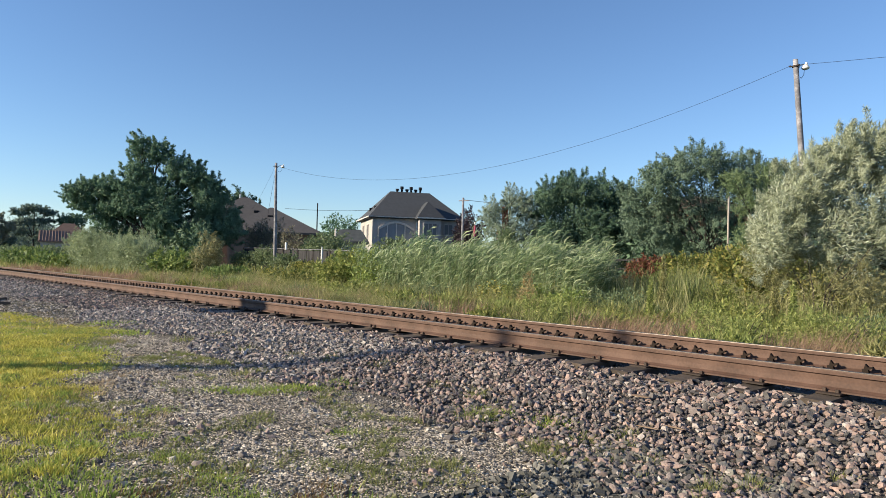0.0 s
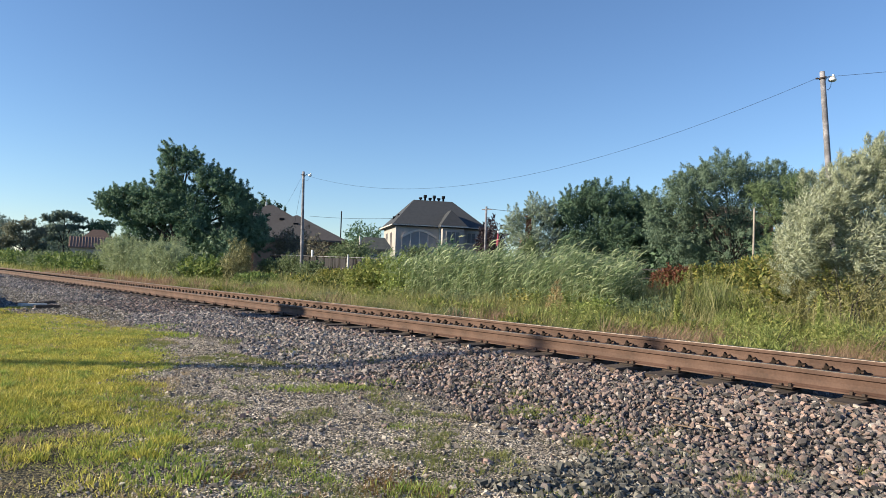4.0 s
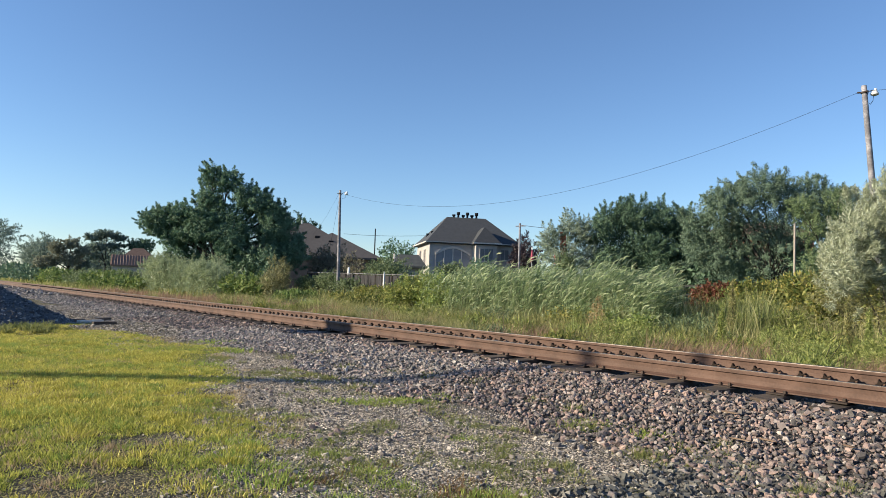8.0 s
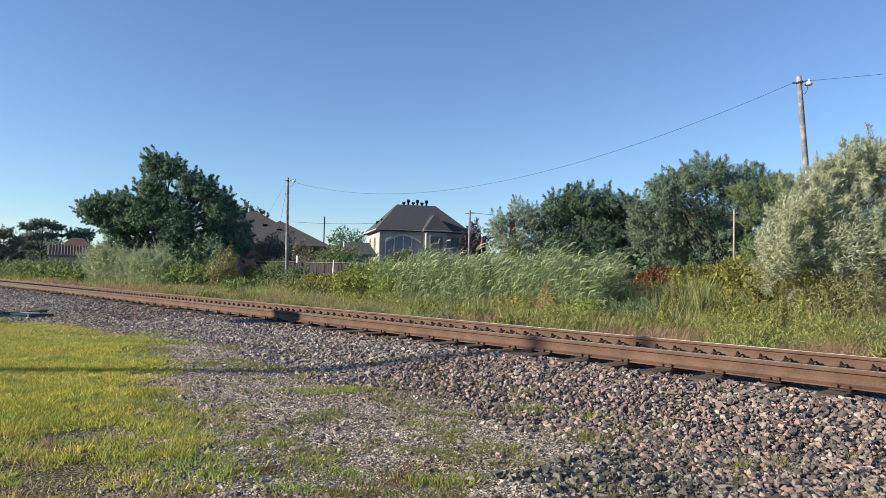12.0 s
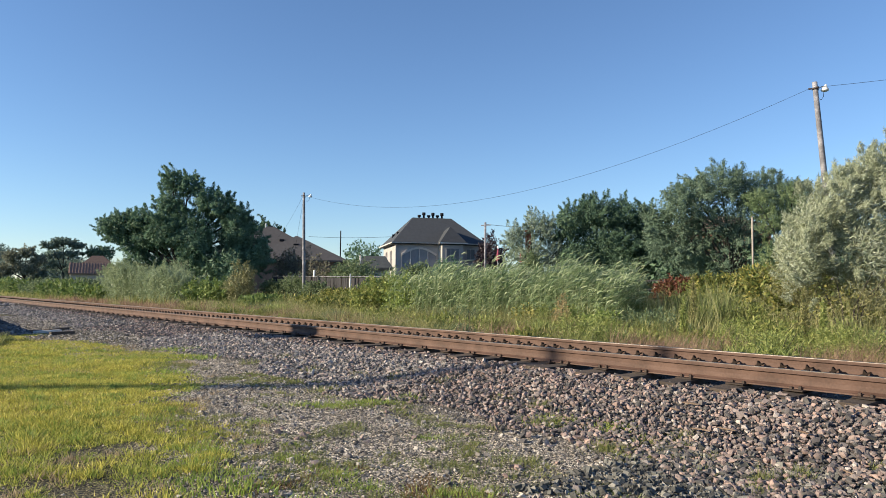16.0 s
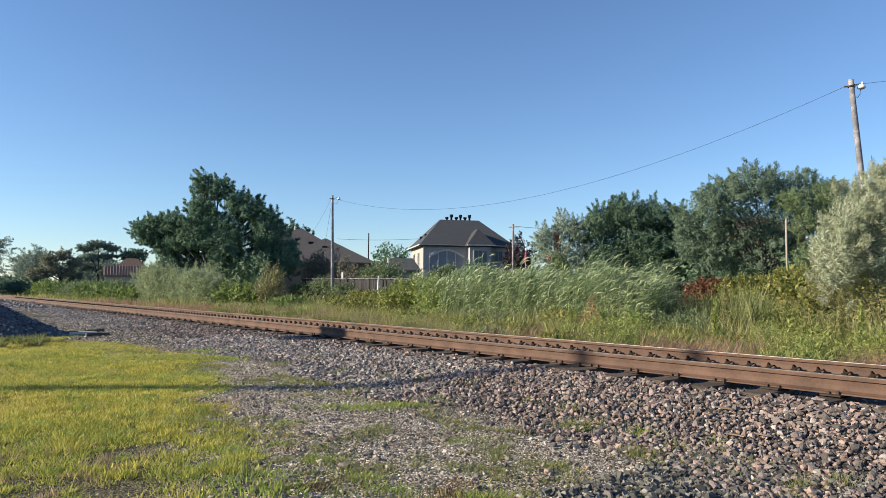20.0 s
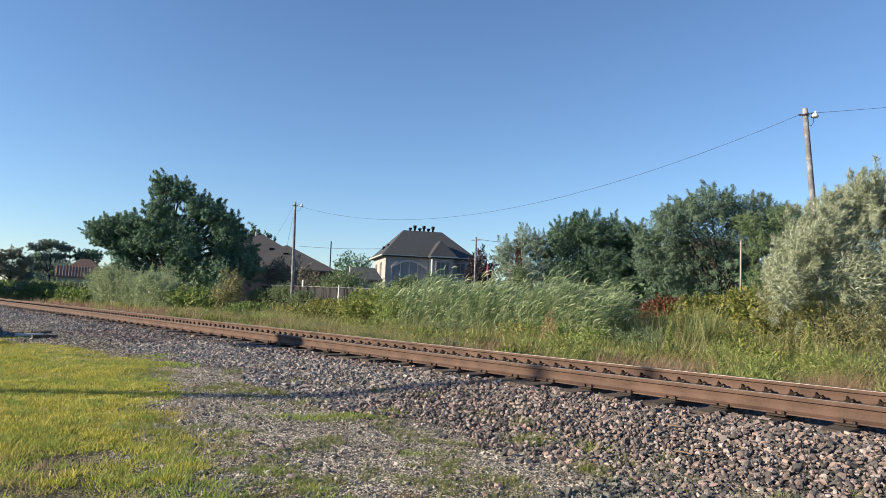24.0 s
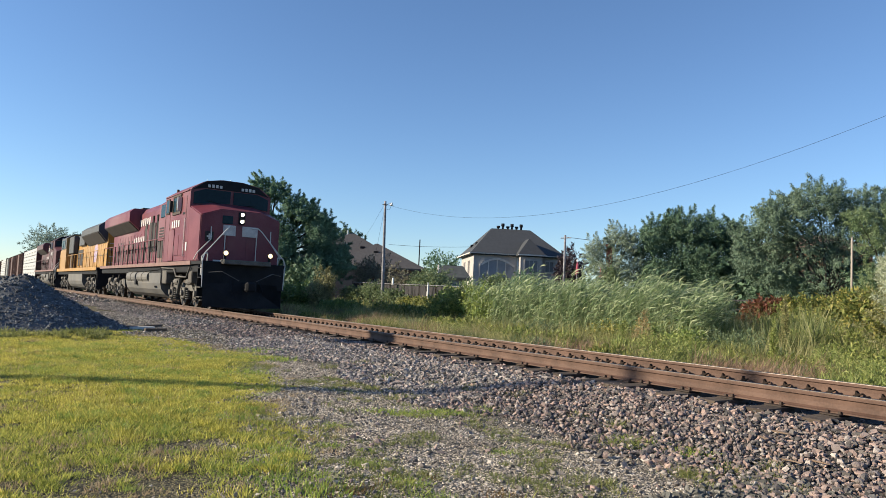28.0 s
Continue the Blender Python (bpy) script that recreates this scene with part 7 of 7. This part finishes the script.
    part("antenna", tube(B(), (-3.2, 0.2, 4.75), (-3.2, 0.2, 5.05), 0.012), M_METAL, ob)
    part("antenna", tube(B(), (-3.2, -0.7, 4.68), (-3.2, -0.7, 4.95), 0.012), M_METAL, ob)
    # tank with reservoirs
    tk = [(-1.47, 0.85), (-1.4, 0.6), (-1.24, 0.4), (-1.0, 0.27), (-0.7, 0.22), (0.7, 0.22), (1.0, 0.27), (1.24, 0.4), (1.4, 0.6), (1.47, 0.85), (1.48, 1.3), (-1.48, 1.3)]
    part("fuel_tank", prism(B(), tk, -13.7, -6.4, axis="x"), M_TANK, ob)
    for s in (-1, 1):
        for x0, x1 in ((-13.3, -11.2), (-10.9, -8.6)):
            rv = tube(B(), (x0, s * 1.3, 1.12), (x1, s * 1.3, 1.12), 0.27, 0.27, 16)
            part("air_reservoir", rv, M_TANK, ob, smooth=False)
            part("strap", tube(B(), ((x0 + x1) / 2 - 0.04, s * 1.3, 1.12), ((x0 + x1) / 2 + 0.04, s * 1.3, 1.12), 0.285, 0.285, 16), M_GRIME, ob)
        part("filler", box(B(), -11.2, -10.9, min(s * 1.4, s * 1.56), max(s * 1.4, s * 1.56), 0.75, 1.0, 0.02), M_BLACK, ob)
        part("cable_run", pipe(B(), [(-13.5, s * 1.44, 1.45), (-9.5, s * 1.47, 1.4), (-6.6, s * 1.44, 1.46), (-6.2, s * 1.4, 1.1)], 0.04), M_BLACK, ob)
        part("equipment_box", box(B(), -6.3, -5.6, min(s * 1.0, s * 1.44), max(s * 1.0, s * 1.44), 0.85, 1.4, 0.03), M_GRIME, ob)
    truck_six(ob, (-5.1, -3.3, -1.5))
    truck_six(ob, (-19.9, -18.1, -16.3))
    # front platform, steps, pilot, coupler
    part("anticlimber", box(B(), -0.42, 0.02, -0.85, 0.85, 1.62, 1.78, 0.02), M_GRIME, ob, "dusty pale buffer shelf")
    part("pilot_sheet", box(B(), -0.42, -0.3, -1.46, 1.46, 0.75, 1.62, 0.01), M_BLACK, ob)
    pl = B()
    va = [pl.verts.new(p) for p in ((-0.35, -1.42, 0.95), (-0.35, 1.42, 0.95), (-0.3, 1.42, 0.12), (0.22, 0.0, 0.1), (-0.3, -1.42, 0.12), (0.0, 0.0, 0.95))]
    for q in ((0, 5, 3, 4), (5, 1, 2, 3), (0, 4, 3, 2, 1, 5)):
        pl.faces.new([va[i] for i in q])
    part("snow_plough", pl, M_BLACK, ob)
    cp = box(B(), -0.3, 0.35, -0.14, 0.14, 0.72, 0.98, 0.03)
    box(cp, 0.3, 0.62, -0.2, 0.16, 0.68, 1.02, 0.06)
    part("coupler", cp, M_BLACK, ob)
    for s in (-1, 1):
        for k in range(4):
            z = 0.42 + k * 0.34
            part("step", box(B(), -0.75, -0.32, min(s * 1.1, s * 1.52), max(s * 1.1, s * 1.52), z, z + 0.035, 0.004), M_GRIME if k < 2 else M_BLACK, ob)
        part("step_panel", box(B(), -0.8, -0.77, min(s * 1.0, s * 1.5), max(s * 1.0, s * 1.5), 0.35, 1.6), M_BLACK, ob)
        part("grab_rail", pipe(B(), [(-0.32, s * 1.46, 0.8), (-0.3, s * 1.5, 1.7), (-0.34, s * 1.42, 1.95), (-0.5, s * 1.28, 1.98), (-0.5, s * 1.28, 1.7)], 0.02), M_PALE, ob)
        part("front_handrail", pipe(B(), [(-0.4, s * 1.5, 1.2), (-0.4, s * 1.5, 1.85), (-0.55, s * 0.62, 2.9), (-0.6, s * 0.5, 3.0), (-0.95, s * 0.4, 3.0)], 0.02), M_PALE, ob)
        part("side_handrail", pipe(B(), [(-1.2, s * 1.56, 1.75), (-0.92, s * 1.52, 2.0), (-0.85, s * 1.1, 2.5), (-0.9, s * 1.1, 2.95)], 0.018), M_PALE, ob)
        part("nose_grab", tube(B(), (-0.93, s * 0.58, 1.75), (-0.93, s * 0.58, 2.75), 0.018), M_PALE, ob)
        dh = part("ditch_light", tube(B(), (-0.1, s * 0.8, 2.0), (0.02, s * 0.8, 2.0), 0.085, 0.09, 14), M_BLACK, ob)
        part("lens", tube(B(), (0.015, s * 0.8, 2.0), (0.035, s * 0.8, 2.0), 0.056, 0.05, 14), M_LIGHT, dh, "lit white lamp")
        part("light_bracket", box(B(), -0.12, -0.06, s * 0.8 - 0.04, s * 0.8 + 0.04, 1.7, 1.95), M_BLACK, ob)
        part("hose", pipe(B(), [(-0.2, s * 0.5, 1.1), (0.1, s * 0.55, 0.7), (0.12, s * 0.45, 0.4)], 0.025), M_BLACK, ob)
        part("cut_lever", pipe(B(), [(-0.15, s * 1.3, 1.3), (0.05, s * 0.9, 1.35), (0.1, s * 0.3, 1.05)], 0.015), M_GRIME, ob)
    hl = part("headlight", box(B(), -1.0, -0.9, -0.12, 0.12, 3.12, 3.59, 0.04), M_BLACK, ob)
    for z in (3.23, 3.48):
        part("lens", tube(B(), (-0.91, 0, z), (-0.88, 0, z), 0.066, 0.06, 16), M_LIGHT, hl, "lit white lamp")
    part("nose_door", box(B(), -0.99, -0.955, -0.5, 0.22, 1.75, 3.1, 0.02), paint, ob)
    part("nose_window", box(B(), -0.99, -0.95, -0.7, -0.32, 3.1, 3.4, 0.02), M_GLASS, ob)
    # pale blocks in place of the maker's lettering, and a small shield
    for y0, y1 in ((-0.66, -0.2), (0.04, 0.62)):
        part("marking", box(B(), -0.965, -0.945, y0, y1, 2.68, 3.06, 0.008), M_PALEGREY, ob, "pale painted block")
    sh = part("shield_plate", box(B(), -0.985, -0.965, -1.28, -0.98, 2.42, 2.78, 0.01), M_SLOT, ob)
    part("cross_mark", box(box(B(), -0.962, -0.955, -1.22, -1.04, 2.57, 2.63), -0.962, -0.955, -1.16, -1.1, 2.5, 2.7), M_PALE, sh)
    part("stripe", box(B(), -0.985, -0.95, -0.95, 0.6, 1.72, 1.78), M_PALE, ob)
    return ob


lead = cab_front_unit("diesel_locomotive", "red diesel freight locomotive with lit headlights leading the train", M_RED, -17.8)


def hood_first_unit(at_x):
    """A yellow six-axle locomotive, running with its radiators first; its own x = 0 lies at its front coupler."""
    ob = thing("diesel_locomotive", "yellow diesel locomotive with grey roof coupled behind the first", "locomotive", pose(at_x, TRACK_Y, 0), "locomotives of the train")
    part("underframe", box(B(), -22.0, -0.4, -1.42, 1.42, 1.25, 1.55, 0.03), M_BLACK, ob)
    part("walkway", box(B(), -22.1, -0.35, -1.52, 1.52, 1.55, 1.68, 0.01), M_BLACK, ob)
    for s in (-1, 1):
        part("side_sill", box(B(), -22.1, -0.5, min(s * 1.522, s * 1.545), max(s * 1.522, s * 1.545), 1.5, 1.72, 0.004), M_YEL, ob)
    part("hood", prism(B(), [(-0.95, 1.68), (0.95, 1.68), (0.95, 4.0), (0.75, 4.2), (-0.75, 4.2), (-0.95, 4.0)], -16.5, -0.75, axis="x"), M_YEL, ob)
    part("roof", prism(B(), [(-0.94, 4.02), (0.94, 4.02), (0.76, 4.35), (-0.76, 4.35)], -16.4, -0.8, axis="x"), M_ROOFGREY, ob)
    for s in (-1, 1):
        yy = s * 0.952
        x = -16.2
        while x < -1.3:
            part("hood_door", box(B(), x, x + 0.7, min(yy, yy + s * 0.025), max(yy, yy + s * 0.025), 1.8, 3.25, 0.012), M_YEL, ob)
            x += 0.78
        wing = [(s * 0.95, 3.3), (s * 1.5, 3.95), (s * 1.5, 4.3), (s * 1.2, 4.55), (s * 0.4, 4.55), (s * 0.4, 3.6)]
        wg = part("radiator_wing", prism(B(), wing, -8.6, -0.9, axis="x"), M_ROOFGREY, ob, "dark grey flared radiator housing")
        part("radiator_grille", prism(B(), [(s * 1.0, 3.33), (s * 1.48, 3.9), (s * 1.5, 3.88), (s * 1.02, 3.3)], -8.4, -1.1, axis="x"), M_SLOT, wg)
        part("brake_grid", box(B(), -12.2, -9.6, min(s * 0.9, s * 1.15), max(s * 0.9, s * 1.15), 3.4, 4.2, 0.04), M_ROOFGREY, ob)
        part("intake", box(B(), -13.6, -11.0, min(s * 0.95, s * 1.0), max(s * 0.95, s * 1.0), 1.95, 3.15, 0.02), M_SLOT, ob)
        railing(ob, -21.0, -0.8, s * 1.47, 1.68, 14, M_YEL, 1.05)
        part("end_ladder", box(B(), -0.55, -0.42, min(s * 1.1, s * 1.5), max(s * 1.1, s * 1.5), 0.35, 1.6, 0.01), M_BLACK, ob)
        for q in range(4):
            part("grab_bar", tube(B(), (-0.3, s * 0.5, 2.0 + q * 0.4), (-0.3, s * 0.9, 2.0 + q * 0.4), 0.018), M_PALE, ob)
    part("painted_emblem", prism(B(), [(-5.7, 2.1), (-4.7, 2.1), (-4.2, 2.9), (-4.5, 3.5), (-5.3, 3.35), (-5.8, 2.7)], -0.985, -0.978), surface("faded_emblem_paint", [(0.3, 0.16, 0.2), (0.42, 0.3, 0.36), (0.2, 0.17, 0.32), (0.5, 0.42, 0.3)], 2.4, 8, 0.6), ob, "faded painted emblem in red, white and blue")
    cab = [(-1.53, 1.68), (1.53, 1.68), (1.53, 4.2), (1.0, 4.5), (-1.0, 4.5), (-1.53, 4.2)]
    part("cab", prism(B(), cab, -19.8, -16.5, axis="x"), M_YEL, ob)
    for s in (-1, 1):
        part("cab_upper_panel", box(B(), -19.75, -16.55, min(s * 1.532, s * 1.55), max(s * 1.532, s * 1.55), 3.3, 4.2, 0.005), M_ROOFGREY, ob, "dark grey painted upper cab side")
        part("inverter_cabinet", box(B(), -16.45, -13.9, min(s * 0.96, s * 1.35), max(s * 0.96, s * 1.35), 2.9, 4.25, 0.05), M_ROOFGREY, ob, "dark grey equipment cabinet")
        part("cabinet_door", box(B(), -15.6, -14.4, min(s * 0.96, s * 1.3), max(s * 0.96, s * 1.3), 1.75, 2.85, 0.02), surface("brown_grimy_door", [(0.06, 0.035, 0.02), (0.11, 0.07, 0.04)], 2, 30, 0.7), ob)
    part("end_face", box(B(), -0.76, -0.72, -0.93, 0.93, 1.7, 4.0, 0.01), M_YEL, ob)
    part("end_door", box(B(), -0.72, -0.69, -0.35, 0.35, 1.75, 3.6, 0.01), M_SLOT, ob)
    part("cab_roof", prism(B(), [(-1.54, 4.2), (-1.0, 4.52), (1.0, 4.52), (1.54, 4.2), (1.0, 4.56), (-1.0, 4.56)], -19.9, -16.4, axis="x"), M_ROOFGREY, ob)
    part("nose", prism(B(), [(-1.45, 1.68), (1.45, 1.68), (1.4, 3.3), (-1.4, 3.3)], -21.6, -19.8, axis="x"), M_YEL, ob)
    for s in (-1, 1):
        for x0 in (-19.3, -18.2):
            part("side_window", box(B(), x0, x0 + 0.9, min(s * 1.53, s * 1.575), max(s * 1.53, s * 1.575), 3.4, 4.05, 0.02), M_GLASS, ob)
    tk = [(-1.44, 0.8), (-1.36, 0.56), (-1.2, 0.37), (-0.95, 0.25), (-0.7, 0.21), (0.7, 0.21), (0.95, 0.25), (1.2, 0.37), (1.36, 0.56), (1.44, 0.8), (1.45, 1.3), (-1.45, 1.3)]
    part("fuel_tank", prism(B(), tk, -14.6, -7.0, axis="x"), M_TANK, ob)
    truck_six(ob, (-5.6, -3.8, -2.0))
    truck_six(ob, (-20.2, -18.4, -16.6))
    part("coupler", box(box(B(), -0.4, 0.25, -0.13, 0.13, 0.72, 0.98, 0.03), 0.2, 0.45, -0.2, 0.16, 0.7, 1.0, 0.05), M_BLACK, ob)
    part("end_sheet", box(B(), -0.48, -0.38, -1.45, 1.45, 0.55, 1.55, 0.01), M_BLACK, ob)
    return ob


yellow_unit = hood_first_unit(-40.5)
third = copy_thing(lead, pose(-64.0, TRACK_Y, 0))
tagged(third, "grimy dark red diesel locomotive coupled third in the train")
for o in third.children_recursive:
    if o.name.split(".")[0] == "wheelset":
        WHEELS.append((o, o.matrix_basis.translation.x, 0.53))
    if o.name.split(".")[0] in ("lens", "reflector"):
        o.data = o.data.copy()
        o.data.materials[0] = M_GLASS
    elif o.type == "MESH" and o.data.materials[0] == M_RED:
        o.data = o.data.copy()
        o.data.materials[0] = M_OLDRED


def truck_four(ob, xc):
    for s in (-1, 1):
        out = [(xc - 1.2, 0.4), (xc - 1.1, 0.66), (xc - 0.45, 0.74), (xc + 0.45, 0.74), (xc + 1.1, 0.66), (xc + 1.2, 0.4), (xc + 0.5, 0.3), (xc - 0.5, 0.3)]
        part("truck_frame", prism(B(), out, min(s * 1.0, s * 1.14), max(s * 1.0, s * 1.14)), M_GRIME, ob)
    for dx in (-0.88, 0.88):
        wheelset(ob, xc + dx, 0.46)


def lumber_wagon(at_x, ln=21.0):
    ob = thing("lumber_wagon", "centre-beam wagon stacked with white wrapped lumber packs", "railway wagon", pose(at_x, TRACK_Y, 0), "wagons of the train")
    part("deck", box(B(), -ln, 0, -1.4, 1.4, 0.85, 1.1, 0.02), M_BLACK, ob)
    part("centre_beam", box(B(), -ln + 0.3, -0.3, -0.06, 0.06, 1.1, 4.55, 0.02), M_BROWNCAR, ob)
    for e in (-ln + 0.05, -0.2):
        part("bulkhead", box(B(), e, e + 0.18, -1.42, 1.42, 1.1, 4.6, 0.02), M_BROWNCAR, ob)
    r2 = random.Random(5)
    for s in (-1, 1):
        for i in range(5):
            for k in range(4):
                x0 = -ln + 0.5 + i * (ln - 0.9) / 5
                part("lumber_pack", box(B(), x0, x0 + (ln - 0.9) / 5 - 0.07, min(s * 0.1, s * 1.4), max(s * 0.1, s * 1.4) - 0.04 * r2.random(), 1.12 + k * 0.83, 1.12 + k * 0.83 + 0.78, 0.04), M_WRAP, ob)
                part("plain_bar", box(B(), x0 + 0.8, x0 + 2.6, s * 1.405 - 0.005, s * 1.405 + 0.005, 1.4 + k * 0.83, 1.55 + k * 0.83), M_GREYCAR, ob)
    truck_four(ob, -2.2)
    truck_four(ob, -ln + 2.2)
    part("coupler", box(B(), -0.1, 0.5, -0.13, 0.13, 0.72, 0.98, 0.03), M_BLACK, ob)
    return ob


def box_wagon(at_x, ln, paint, label):
    ob = thing("box_wagon", label, "railway wagon", pose(at_x, TRACK_Y, 0), "wagons of the train")
    part("body", box(B(), -ln, 0, -1.45, 1.45, 1.05, 4.4, 0.03), paint, ob)
    part("roof", prism(B(), [(-1.5, 4.38), (1.5, 4.38), (0, 4.62)], -ln - 0.05, 0.05, axis="x"), M_ROOFGREY, ob)
    part("side_sill", box(B(), -ln + 2, -2, -1.4, 1.4, 0.75, 1.05, 0.02), M_BLACK, ob)
    for s in (-1, 1):
        n = int(ln / 1.1)
        for k in range(n + 1):
            x = -ln + 0.06 + k * (ln - 0.12) / n
            if abs(x + ln / 2) > 1.6:
                part("side_post", box(B(), x - 0.05, x + 0.05, min(s * 1.45, s * 1.53), max(s * 1.45, s * 1.53), 1.1, 4.35, 0.01), paint, ob)
        part("door", box(B(), -ln / 2 - 1.5, -ln / 2 + 1.5, min(s * 1.46, s * 1.52), max(s * 1.46, s * 1.52), 1.15, 4.25, 0.02), paint, ob)
        for k in range(5):
            part("ladder_rung", tube(B(), (-0.5, s * 1.54, 1.3 + k * 0.4), (-0.1, s * 1.54, 1.3 + k * 0.4), 0.015), M_METAL, ob)
    truck_four(ob, -2.0)
    truck_four(ob, -ln + 2.0)
    part("coupler", box(B(), -0.1, 0.5, -0.13, 0.13, 0.72, 0.98, 0.03), M_BLACK, ob)
    return ob


wagons = [lumber_wagon(-86.2), box_wagon(-108.1, 17.0, M_BROWNCAR, "dark oxide red box wagon with ribbed sides"), box_wagon(-126.0, 15.5, M_BROWNCAR, "dark oxide red box wagon with ribbed sides"),
          box_wagon(-142.5, 11.5, M_GREYCAR, "grey box wagon far back in the train")]
wagons.append(copy_thing(wagons[0], pose(-154.9, TRACK_Y, 0)))
wagons.append(copy_thing(wagons[1], pose(-176.8, TRACK_Y, 0)))


SWAY = [(o, 0.55, i * 1.3) for i, o in enumerate(windy)]


def motions():
    """The train runs along the track at a steady speed, its wheels rolling; the willows sway in the wind."""
    speed = 10.55
    for ob in (lead, yellow_unit, third, *wagons):
        m = ob.matrix_basis.copy()
        walk(ob, [(t, Matrix.Translation((-speed * (28.0 - t), 0, 0)) @ m) for t in (0.0, 28.0)])
    for ob, amp, base in SWAY:
        m = ob.matrix_basis.copy()
        rows = []
        for k in range(57):
            t = 0.5 * k
            a = amp * (0.6 * math.sin(1.9 * t + base) + 0.4 * math.sin(3.7 * t + 2.1 * base))
            rows.append((t, m @ pose(0, 0, 0, 0.5 * a * math.sin(t + base), a, 0)))
        walk(ob, rows)
    step = 1.0 / 15
    n = round(6.0 / step)
    for o, x, r in WHEELS:
        rows = [(0.0, pose(x, 0, r))]
        rows += [(22.0 + k * step, pose(x, 0, r, 0, math.degrees(speed * k * step / r) % 360, 0)) for k in range(n + 1)]
        walk(o, rows)


motions()
